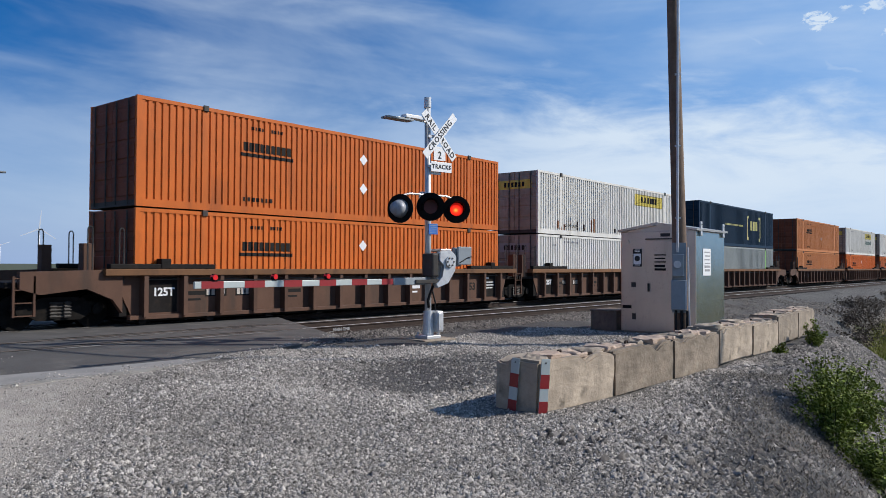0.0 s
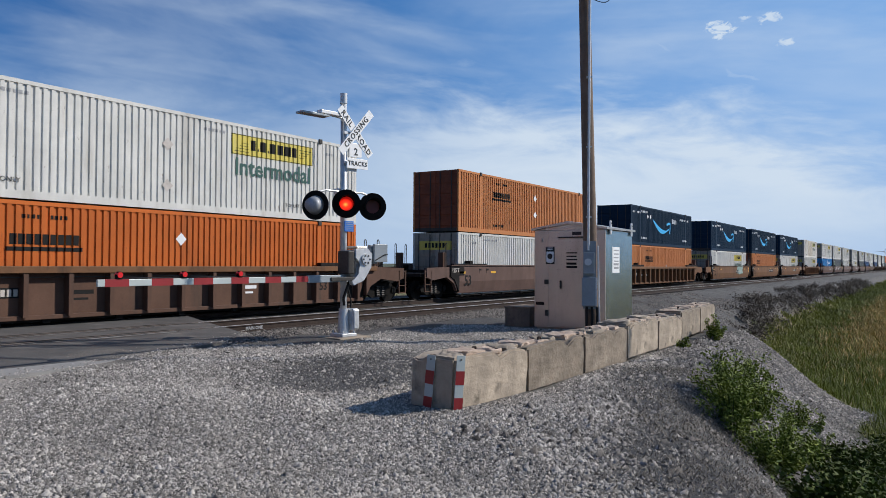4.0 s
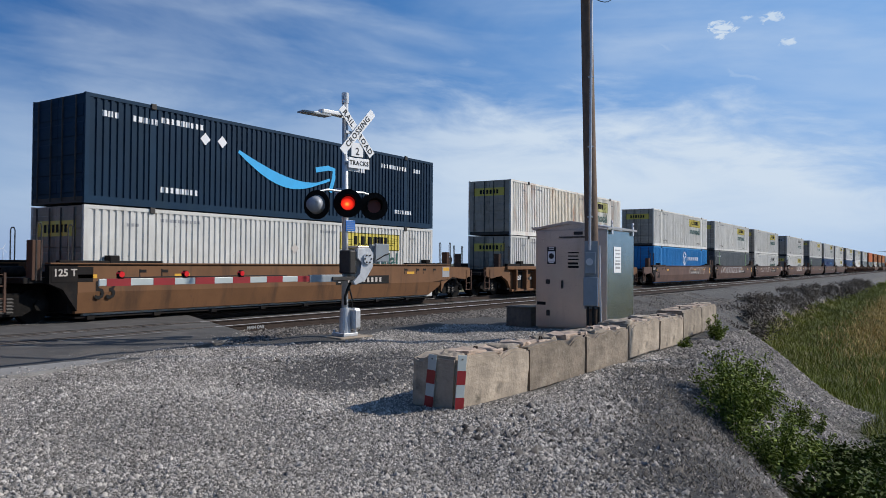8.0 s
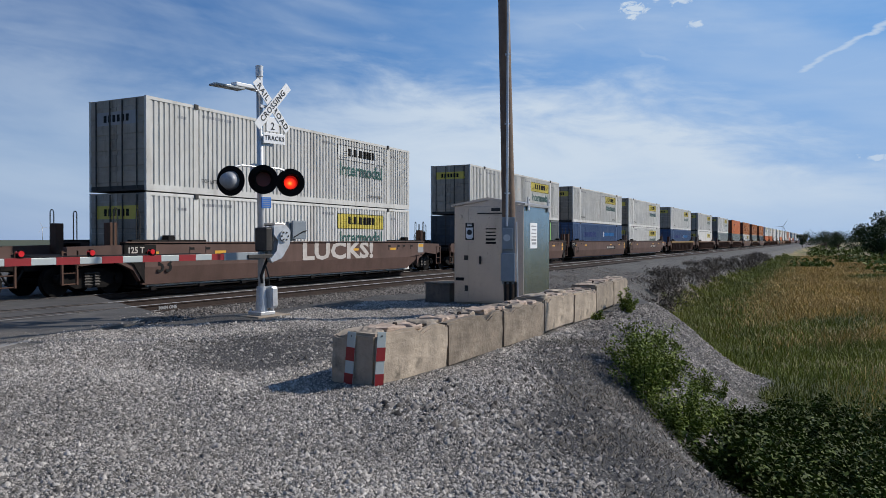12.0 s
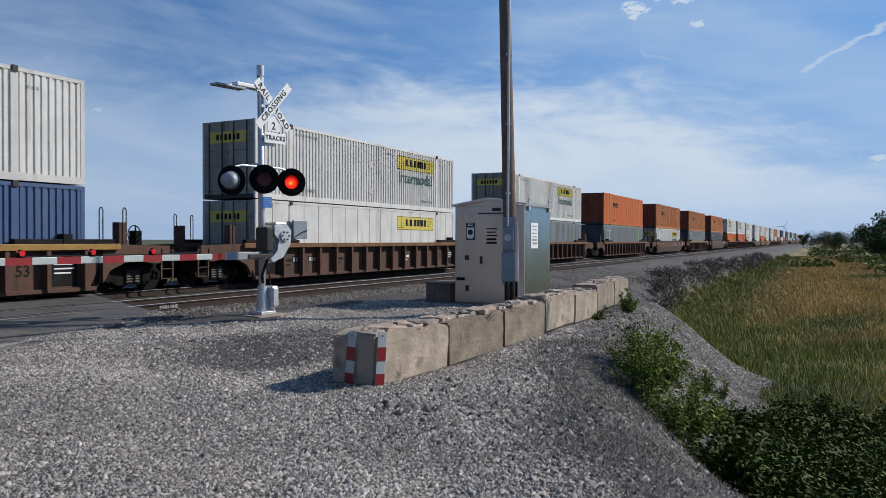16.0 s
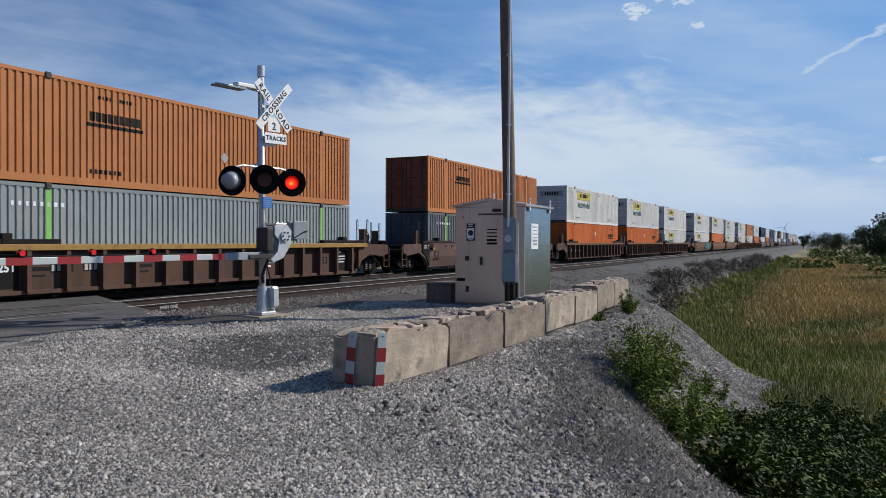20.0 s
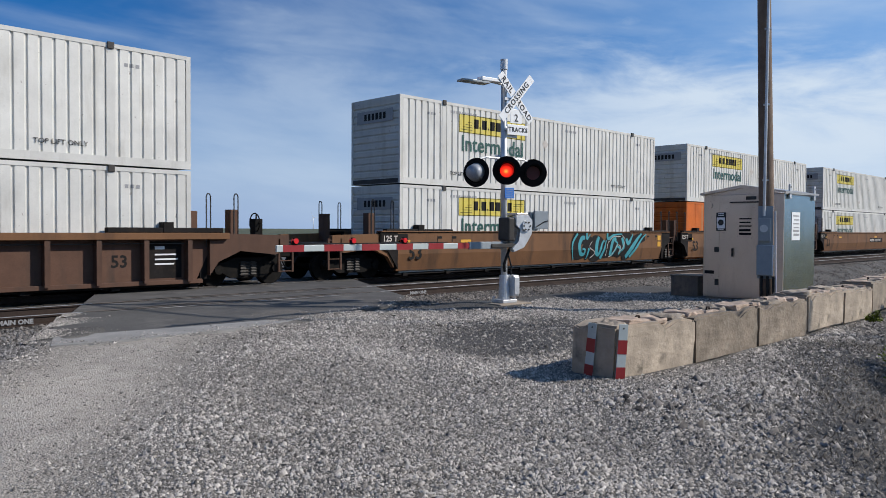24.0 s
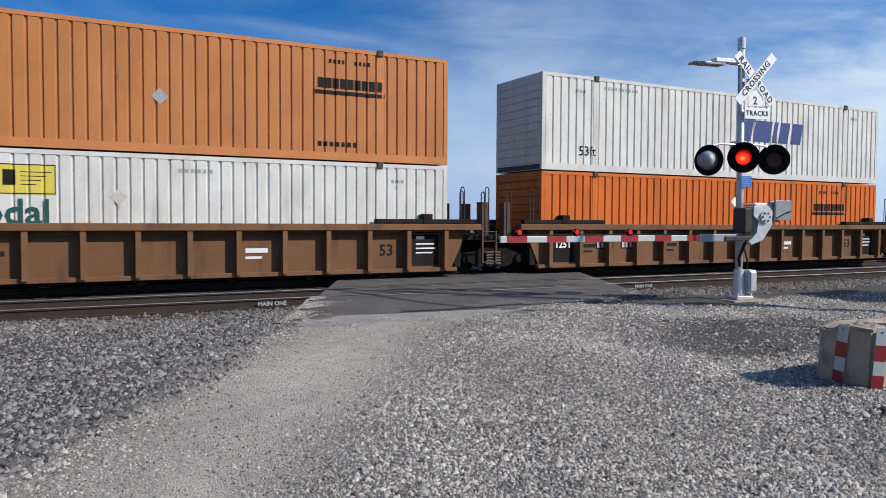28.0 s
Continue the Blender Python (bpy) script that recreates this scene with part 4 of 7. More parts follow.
# ---- crossing signal ----
def flasher(parent, name, at_local, face, lit_name):
    """A round-backed flasher whose lens disc turns between its lit and dark faces."""
    holder = part(name, tube(bmesh.new(), (0, 0.03, 0), (0, 0.01, 0), 0.305, n=36), "lamp_black", parent, "round black flasher with a hooded red lens", at=Matrix.Translation(at_local) @ pose(0, 0, 0, 0, 0, face))
    bm = bmesh.new()
    tube(bm, (0, 0.03, 0), (0, 0.24, 0), 0.2, 0.13, n=24)
    part("back_housing", bm, "housing", holder, "silver rounded lamp housing", smooth=True)
    bm = bmesh.new()
    n = 26
    ring = []
    for rr in (0.175, 0.165):
        for q in range(n):
            a = math.pi * (-0.12 + 1.24 * q / (n - 1))
            ring.append((rr * math.cos(a), rr * math.sin(a)))
    f = [[bm.verts.new((x, 0.01 if e == 0 else -0.29 + 0.14 * (1 - max(0, z) / 0.17), z)) for x, z in ring] for e in (0, 1)]
    for q in range(n - 1):
        bm.faces.new((f[0][q], f[0][q + 1], f[1][q + 1], f[1][q]))
        bm.faces.new((f[0][n + q], f[1][n + q], f[1][n + q + 1], f[0][n + q + 1]))
        bm.faces.new((f[1][q], f[1][q + 1], f[1][n + q + 1], f[1][n + q]))
    part("hood", bm, "lamp_black", holder)
    bm = bmesh.new()
    for rr, y in ((0.15, 0.0),):
        rings = []
        for k in range(6):
            r = rr * k / 5
            rings.append([bm.verts.new((r * math.cos(2 * math.pi * q / 24), -0.012 - 0.02 * (1 - (k / 5) ** 2), r * math.sin(2 * math.pi * q / 24))) for q in range(24)] if k else [bm.verts.new((0, -0.032, 0))])
        for k in range(1, 6):
            for q in range(24):
                j = (q + 1) % 24
                if k == 1:
                    fc = bm.faces.new((rings[0][0], rings[1][q], rings[1][j]))
                else:
                    fc = bm.faces.new((rings[k - 1][q], rings[k][q], rings[k][j], rings[k - 1][j]))
                fc.material_index = 1
        backring = [bm.verts.new((rr * math.cos(2 * math.pi * q / 24), -0.004, rr * math.sin(2 * math.pi * q / 24))) for q in range(24)]
        bm.faces.new(backring)
        for q in range(24):
            bm.faces.new((rings[5][q], rings[5][(q + 1) % 24], backring[(q + 1) % 24], backring[q]))
    lens = part("lens", bm, ["lens_red", "lamp_lit"], holder, "red lens disc, lit on one face and dark on the other")
    return lens


def blade_letters(parent, words, size, at):
    part("lettering", text_mesh(words, size, "sign_black", 0.002, 1.17, bold=0.003), None, parent, at=at)


def build_mast(m, name_label, front=True):
    """Crossing mast; local -y faces the road user."""
    ob = empty("crossing_signal", m, name_label, "crossing signal", "crossing signals")
    bm = bmesh.new()
    tube(bm, (0, 0, 0.1), (0, 0, 5.12), 0.072, 0.066, n=20)
    part("mast_pole", bm, "galv", ob, "galvanised steel mast", smooth=True)
    bm = bmesh.new()
    tube(bm, (0, 0, 5.02), (0, 0, 5.24), 0.078, 0.078, n=20)
    part("cap", bm, "galv", ob)
    part("footing", boxes((-0.4, 0.5, -0.35, 0.4, -0.3, 0.03), bevel=0.02), "concrete", ob, "pale concrete footing")
    bm = boxes((-0.2, 0.2, -0.2, 0.2, 0.03, 0.1), bevel=0.01)
    tube(bm, (0, 0, 0.09), (0, 0, 0.62), 0.125, 0.1, n=18)
    for sx in (-1, 1):
        for sy in (-1, 1):
            tube(bm, (sx * 0.16, sy * 0.16, 0.08), (sx * 0.16, sy * 0.16, 0.16), 0.02, n=6)
    part("base_casting", bm, "galv", ob, "cast base with anchor bolts")
    jb = part("junction_box", boxes((0.09, 0.27, -0.2, 0.06, 0.16, 0.62), bevel=0.03), "galv", ob, "cast aluminium junction box")
    part("cover", boxes((0.11, 0.25, -0.225, -0.2, 0.2, 0.58), bevel=0.012), "galv", jb)
    part("cable", tubes([(0.16, -0.05, 0.62), (0.15, -0.07, 0.8), (0.1, -0.05, 1.0), (0.07, -0.02, 1.15)], 0.018, 8), "rubber", ob)
    # crossbuck
    xb = Vector((0.22, -0.13, 4.42))
    for k, (words, ang) in enumerate((("RAIL   ROAD", -47), ("CROSSING", 47))):
        dy = 0.0 if k == 0 else -0.03
        blade = part("crossbuck_blade", boxes((-0.65, 0.65, -0.006, 0.006, -0.094, 0.094), bevel=0.004), "sign_white", ob, "white crossbuck blade with black lettering", at=Matrix.Translation(xb + Vector((0, dy, 0))) @ pose(0, 0, 0, 0, -ang, 0))
        if True:
            if k == 0:
                for w, xo in (("RAIL", -0.36), ("ROAD", 0.34)):
                    blade_letters(blade, w, 0.172, pose(xo, -0.0095, 0))
            else:
                blade_letters(blade, words, 0.172, pose(0, -0.0095, 0))
    plate = part("track_plate", boxes((-0.3, 0.3, -0.006, 0.006, -0.11, 0.11), bevel=0.004), "sign_white", ob, "white plate lettered TRACKS", at=Matrix.Translation(xb + Vector((0.06, 0.0, -0.68))))
    top = part("number_plate", boxes((-0.17, 0.17, -0.006, 0.006, -0.12, 0.18), bevel=0.004), "sign_white", ob, at=Matrix.Translation(xb + Vector((0.02, 0.012, -0.42))))
    if front:
        blade_letters(plate, "TRACKS", 0.132, pose(0, -0.0095, 0))
        blade_letters(top, "2", 0.22, pose(0, -0.0095, -0.01))
    for r in ((-0.06, 0.2, -0.1, -0.07, 4.36, 4.42), (-0.06, 0.2, -0.1, -0.07, 3.72, 3.76), (0.0, 0.33, -0.05, -0.02, 3.58, 3.64)):
        part("bracket", boxes(r), "galv", ob)
    # flashers on a cross arm
    part("cross_arm", tubes([(-0.76, 0.02, 3.06), (-0.5, 0.0, 3.13), (0, 0.0, 3.12), (0.5, 0.0, 3.13), (0.78, 0.0, 3.08)], 0.022, 8), "galv", ob)
    lenses = []
    face = 0
    if front:
        lenses.append(flasher(ob, "flasher", Vector((-0.06, -0.16, 2.86)), -38, "left"))
        lenses.append(flasher(ob, "flasher", Vector((0.76, -0.1, 2.84)), -36, "right"))
        third = flasher(ob, "flasher", Vector((-0.74, 0.02, 2.8)), 112, "back")
        part("crossarm_box", boxes((-0.1, 0.1, 0.05, 0.2, 2.95, 3.2), bevel=0.015), "galv", ob)
    else:
        lenses.append(flasher(ob, "flasher", Vector((-0.38, -0.12, 2.84)), 0, "left"))
        lenses.append(flasher(ob, "flasher", Vector((0.38, -0.12, 2.84)), 0, "right"))
    # luminaire
    sgn, reach = (-1, 1.2) if front else (1, 0.95)
    part("lamp_arm", tubes([(0, 0, 4.7), (sgn * 0.45, -0.02, 4.72), (sgn * reach, -0.05, 4.68)], 0.022, 8), "galv", ob)
    part("luminaire", boxes((0.12, 0.6, -0.12, 0.06, 4.71, 4.79) if sgn > 0 else (-0.7, -0.1, -0.12, 0.06, 4.71, 4.79), bevel=0.015), "sign_white", ob, "white lamp head")
    part("solar_panel", boxes((0.3, 0.95, -0.14, 0.1, 4.65, 4.69) if sgn > 0 else (-1.2, -0.5, -0.14, 0.1, 4.65, 4.69), bevel=0.005), "grey_box", ob)
    bs = part("emergency_sign", boxes((-0.06, 0.2, -0.1, -0.085, 2.27, 2.5), bevel=0.005), "blue_sign", ob, "small blue notice sign with white lines")
    for q in range(5):
        part("word_bar", boxes((-0.03, 0.17, -0.1025, -0.1005, 2.46 - q * 0.04, 2.468 - q * 0.04)), "grey_decal", bs)
    return ob, lenses


mast, LENSES = build_mast(pose(12.3, 10.62, 0.0, 0, -0.6, -8) , "crossing signal mast with crossbuck, flashers and lowered gate")


def build_gate(parent_pose):
    """The gate drive stands on the mast; the arm points across the road."""
    gm = empty("crossing_gate", parent_pose, "lowered crossing gate with banded arm and cast aluminium drive", "crossing gate")
    part("drive_box", boxes((-0.12, 0.05, -0.3, 0.08, 1.36, 1.86), bevel=0.03), "casting", gm, "dark drive housing")
    bm = bmesh.new()
    prism(bm, [(0.06, 1.9), (0.4, 1.92), (0.52, 1.8), (0.5, 1.5), (0.3, 1.22), (0.02, 1.12), (-0.04, 1.2), (0.16, 1.36), (0.2, 1.6), (0.06, 1.7)], -0.32, -0.2)
    bmesh.ops.bevel(bm, geom=list(bm.edges), offset=0.015, segments=2, affect="EDGES")
    part("arm_bracket", bm, "galv", gm, "curved cast aluminium arm bracket")
    hub = part("hub", tube(bmesh.new(), (0.33, -0.36, 1.68), (0.33, -0.3, 1.68), 0.12, n=20), "galv", gm)
    for q in range(6):
        a = q * math.pi / 3
        part("bolt", tube(bmesh.new(), (0.33 + 0.085 * math.cos(a), -0.375, 1.68 + 0.085 * math.sin(a)), (0.33 + 0.085 * math.cos(a), -0.358, 1.68 + 0.085 * math.sin(a)), 0.018, n=8), "casting", hub)
    part("cover", boxes((0.08, 0.46, -0.1, 0.25, 1.3, 1.88), bevel=0.04), "galv", gm)
    part("lid", boxes((0.1, 0.4, -0.3, 0.2, 1.9, 1.96), bevel=0.02), "alu", gm)
    part("counterweight", boxes((0.74, 1.12, -0.12, -0.06, 1.62, 2.02), bevel=0.01), "grey_box", gm, "grey steel counterweight plates")
    part("counterweight", boxes((0.7, 0.9, -0.03, 0.08, 1.58, 2.0), bevel=0.01), "grey_box", gm, "grey steel counterweight plates")
    part("tie_bolt", tubes([(0.76, -0.14, 1.66), (1.0, -0.14, 1.78), (1.1, -0.14, 1.8)], 0.012, 6), "rubber", gm)
    part("counter_arm", boxes((0.4, 0.8, -0.06, 0.0, 1.7, 1.8)), "grey_box", gm)
    part("base_bracket", boxes((-0.55, 0.1, -0.3, 0.1, 1.22, 1.3), bevel=0.01), "casting", gm)
    part("conduit", tubes([(0.06, -0.12, 1.2), (-0.05, -0.16, 1.05), (-0.1, -0.12, 0.85), (-0.05, -0.08, 0.7)], 0.03, 8), "rubber", gm, "black flexible conduit")
    return gm


GATE = build_gate(pose(12.3, 10.62, 0.0, 0, 0, -12))


def build_arm():
    arm = new("gate_arm")
    arm.parent, arm["label"] = GATE, "gate arm banded red and white with red lamps"
    arm.matrix_basis = pose(0, 0, 0, 0, 0, 12) @ pose(-0.35, -0.12, 1.27)
    L = 5.4
    part("root", boxes((-0.9, 0.15, -0.03, 0.03, -0.075, 0.075), bevel=0.01), "grey_box", arm, "grey adapter at the arm root")
    part("arm_bar", boxes((-L, -0.8, -0.02, 0.02, -0.055, 0.055), bevel=0.008), "silver_tape", arm)
    x, k = -L + 0.12, 0
    while x < -0.95:
        part("red_band", boxes((x, min(x + 0.405, -0.82), -0.0225, 0.0225, -0.0575, 0.0575)), "red_tape", arm)
        x += 0.81
    for k, x in enumerate((-L + 0.36, -L + 1.55, -L + 2.75)):
        lamp = part("gate_lamp", tube(bmesh.new(), (x, -0.045, 0.12), (x, 0.045, 0.12), 0.045, n=14), "led_red", arm, "small red gate lamp in a dark case")
        part("lamp_case", boxes((x - 0.048, x + 0.048, -0.032, 0.032, 0.055, 0.13), (x - 0.03, x + 0.03, -0.02, 0.02, 0.13, 0.175), bevel=0.006), "lamp_black", arm)
        part("cable", tube(bmesh.new(), (x + 0.05, 0, 0.07), (min(x + 1.15, -0.8), 0, 0.075), 0.009, n=6), "rubber", arm)
    return arm


build_arm()
mast2, LENSES2 = build_mast(pose(8.3, 25.6, -0.25, 0, 0, -14), "far crossing signal mast with crossbuck and flashers", front=False)


# ---- wind turbines on the horizon ----
def turbine_thing(m, hub, spin, label="white wind turbine far off on the flat fields"):
    ob = empty("wind_turbine", m, label, "wind turbine", "wind farm")
    part("tower", tube(bmesh.new(), (0, 0, -3), (0, 0, hub), 2.1, 1.2, n=16), "turbine_white", ob, smooth=True)
    part("nacelle", boxes((-2, 2, -3, 6, hub - 1.8, hub + 2.2), bevel=0.6), "turbine_white", ob)
    rotor = part("rotor_hub", tube(bmesh.new(), (0, -5, 0), (0, -2.8, 0), 1.0, 1.7, n=14), "turbine_white", ob, at=pose(0, 0, hub))
    for q in range(3):
        bm = bmesh.new()
        prism(bm, [(-0.8, 0.8), (-1.7, 8), (-0.7, 40), (0.0, 41), (0.5, 40), (1.0, 8), (0.8, 0.8)], -4.2, -3.8)
        part("rotor_blade", bm, "turbine_white", rotor, at=pose(0, 0, 0, 0, spin + 120 * q, 0))
    return ob


def bearing(az, dist):
    return dist * math.sin(radians(az)), dist * math.cos(radians(az))


for az, dist, hub, spin, face in ((22.0, 1900, 80, 5, 20), (0.3, 4300, 56, 40, 10), (19.74, 3700, 80, 70, 15), (26.2, 4400, 60, 20, 10), (34.7, 4400, 66, 95, 25), (43.1, 4400, 52, 15, 40), (47.0, 4200, 76, 10, 40), (87.14, 4300, 76, 33, 80), (14.2, 4300, 60, 50, 10)):
    x, y = bearing(az, dist)
    turbine_thing(pose(x, y, -1, 0, 0, -face) @ Matrix.Scale(hub / 80, 4), 80, spin)
# ---- the train ----
CL, CW, CH = 16.15, 2.59, 2.905
FRONT = [-13.5, 9.87, 29.15, 48.76, 72.11, 91.59, 111.08, 134.61, 158.23, 181.67, 201.1, 220.8, 244.19, 267.71, 286.96, 306.35, 329.78, 353.05, 372.73, 391.93, 415.26, 438.44, 462.44, 485.68, 509.11, 532.61, 555.93, 578.97, 598.72, 618.17, 641.54, 660.89, 680.15, 703.39, 722.64, 741.98]
GONE = [(0, 0.0), (1, 25.85), (2, 52.15), (3, 78.9), (4, 105.05), (5, 131.15), (6, 157.24), (7, 183.38), (8, 209.65), (9, 235.66), (10, 261.53), (11, 287.57), (12, 313.5), (13, 339.45), (14, 365.4), (15, 391.37), (16, 417.3), (17, 443.77), (18, 469.64), (19, 495.65), (20, 521.65), (21, 547.6), (22, 573.55), (23, 599.46), (24, 625.28), (25, 651.06), (26, 676.75), (27, 702.35), (28, 728.95)]
MOVING = []


def groove(x, pitch):
    """Depth of the side sheet at x: wide flats with narrow pressed grooves."""
    f = (x / pitch) % 1.0
    a, b = ((0.5, 0.34) if pitch < 0.25 else (0.28, 0.12)) if pitch < 0.6 else (0.04, 0.015)
    d = abs(f - 0.5) * 2
    return 0.0 if d > a else (1.0 if d < b else (a - d) / (a - b))


def sheet_stops(x0, x1, pitch):
    a, b = ((0.5, 0.34) if pitch < 0.25 else (0.28, 0.12)) if pitch < 0.6 else (0.04, 0.015)
    out = [x0, x1]
    k = math.floor(x0 / pitch)
    while k * pitch < x1:
        for q in (0.5 - a / 2, 0.5 - b / 2, 0.5 + b / 2, 0.5 + a / 2):
            x = (k + q) * pitch
            if x0 < x < x1:
                out.append(x)
        k += 1
    return sorted(out)


def side_wall(s, pitch, depth=0.036):
    bm = bmesh.new()
    hx, hy = CL / 2, CW / 2
    st = sheet_stops(-hx + 0.1, hx - 0.1, pitch)
    rows = [[bm.verts.new((x, s * (hy - 0.012 - depth * groove(x, pitch)), z)) for x in st] for z in (0.18, CH - 0.08)]
    for k in range(len(st) - 1):
        bm.faces.new((rows[0][k], rows[0][k + 1], rows[1][k + 1], rows[1][k]))
    return bm


def side_frame(s):
    """Rails and posts of one side, in one piece."""
    bm = bmesh.new()
    hx, hy = CL / 2, CW / 2
    xs = [-hx, -hx + 0.12, -hx + 1.93, -hx + 2.13, hx - 2.13, hx - 1.93, hx - 0.12, hx]
    zs = [0.0, 0.2, CH - 0.1, CH]
    v = [[bm.verts.new((x, s * hy, z)) for x in xs] for z in zs]
    faces = []
    for r in range(3):
        for k in range(7):
            if r != 1 or k in (0, 2, 4, 6):
                faces.append(bm.faces.new((v[r][k], v[r][k + 1], v[r + 1][k + 1], v[r + 1][k])))
    g = bmesh.ops.extrude_face_region(bm, geom=faces)
    bmesh.ops.translate(bm, verts=[q for q in g["geom"] if isinstance(q, bmesh.types.BMVert)], vec=(0, -s * 0.09, 0))
    return bm


def roof_sheet():
    bm = bmesh.new()
    hx, hy = CL / 2, CW / 2
    st = sheet_stops(-hx + 0.01, hx - 0.01, 0.42)
    rows = [[bm.verts.new((x, y, CH - 0.015 - 0.02 * groove(x, 0.42))) for x in st] for y in (-hy + 0.03, hy - 0.03)]
    for k in range(len(st) - 1):
        bm.faces.new((rows[0][k], rows[0][k + 1], rows[1][k + 1], rows[1][k]))
    return bm


def nose_wall():
    bm = bmesh.new()
    hx, hy = CL / 2, CW / 2
    prof = [(hx - 0.004, 0.0), (hx - 0.004, 0.16)]
    z = 0.16
    while z < CH - 0.3:
        prof += [(hx - 0.05, z + 0.03), (hx - 0.05, z + 0.06), (hx - 0.015, z + 0.09), (hx - 0.015, z + 0.24)]
        z += 0.24
    prof += [(hx - 0.004, CH - 0.15), (hx - 0.004, CH)]
    rows = [[bm.verts.new((x, y, z)) for x, z in prof] for y in (-hy + 0.05, hy - 0.05)]
    for k in range(len(prof) - 1):
        bm.faces.new((rows[0][k], rows[0][k + 1], rows[1][k + 1], rows[1][k]))
    return bm


def patch(u0, u1, z0, z1, pitch, lift=0.004, depth=0.036):
    """A decal that follows the pressed side sheet, on the -y side."""
    bm = bmesh.new()
    st = sheet_stops(u0, u1, pitch)
    f = lambda x: -(CW / 2) + 0.012 + depth * groove(x, pitch) - lift if not any(a < x < a + 0.2 for a in (-CL / 2 + 1.93, CL / 2 - 2.13)) else -(CW / 2) - 0.006
    low = [bm.verts.new((x, f(x), z0)) for x in st]
    top = [bm.verts.new((x, f(x), z1)) for x in st]
    for k in range(len(st) - 1):
        bm.faces.new((low[k], low[k + 1], top[k + 1], top[k]))
    return bm


SHARED = {}


def post_fitting(x, y):
    """The cast lifting end at the head of a post."""
    return boxes((x - 0.08, x + 0.08, y - 0.03, y + 0.03, CH - 0.13, CH + 0.035), bevel=0.012)


def door_leaf(y0, y1):
    """A pressed steel door leaf with five raised bands, in one piece."""
    x = -CL / 2
    poly = [(x + 0.05, 0.02), (x + 0.005, 0.02)]
    for k in range(5):
        z = 0.3 + 0.5 * k
        poly += [(x + 0.005, z - 0.03), (x - 0.014, z), (x - 0.014, z + 0.32), (x + 0.005, z + 0.35)]
    poly += [(x + 0.005, CH - 0.02), (x + 0.05, CH - 0.02)]
    return prism(bmesh.new(), poly, y0, y1)


# Wall paint to its darker door copy, with the door end's shade painted in.
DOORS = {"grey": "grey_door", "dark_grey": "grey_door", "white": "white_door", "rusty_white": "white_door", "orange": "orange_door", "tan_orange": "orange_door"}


def once(key, make):
    if key not in SHARED:
        SHARED[key] = make()
    return SHARED[key]


def flat_shape(points, y):
    bm = bmesh.new()
    bm.faces.new([bm.verts.new((x, y, z)) for x, z in points])
    return bm


def ribbon(pts, widths, y=0.0):
    """A flat stroke in x, z of given widths."""
    bm = bmesh.new()
    rows = []
    for k, (x, z) in enumerate(pts):
        a, b = pts[max(0, k - 1)], pts[min(len(pts) - 1, k + 1)]
        d = Vector((b[0] - a[0], b[1] - a[1])).normalized()
        w = widths[k] if not isinstance(widths, float) else widths
        rows.append((bm.verts.new((x - d.y * w, y, z + d.x * w)), bm.verts.new((x + d.y * w, y, z - d.x * w))))
    for (a, b), (c, d) in zip(rows, rows[1:]):
        bm.faces.new((a, b, d, c))
    return bm


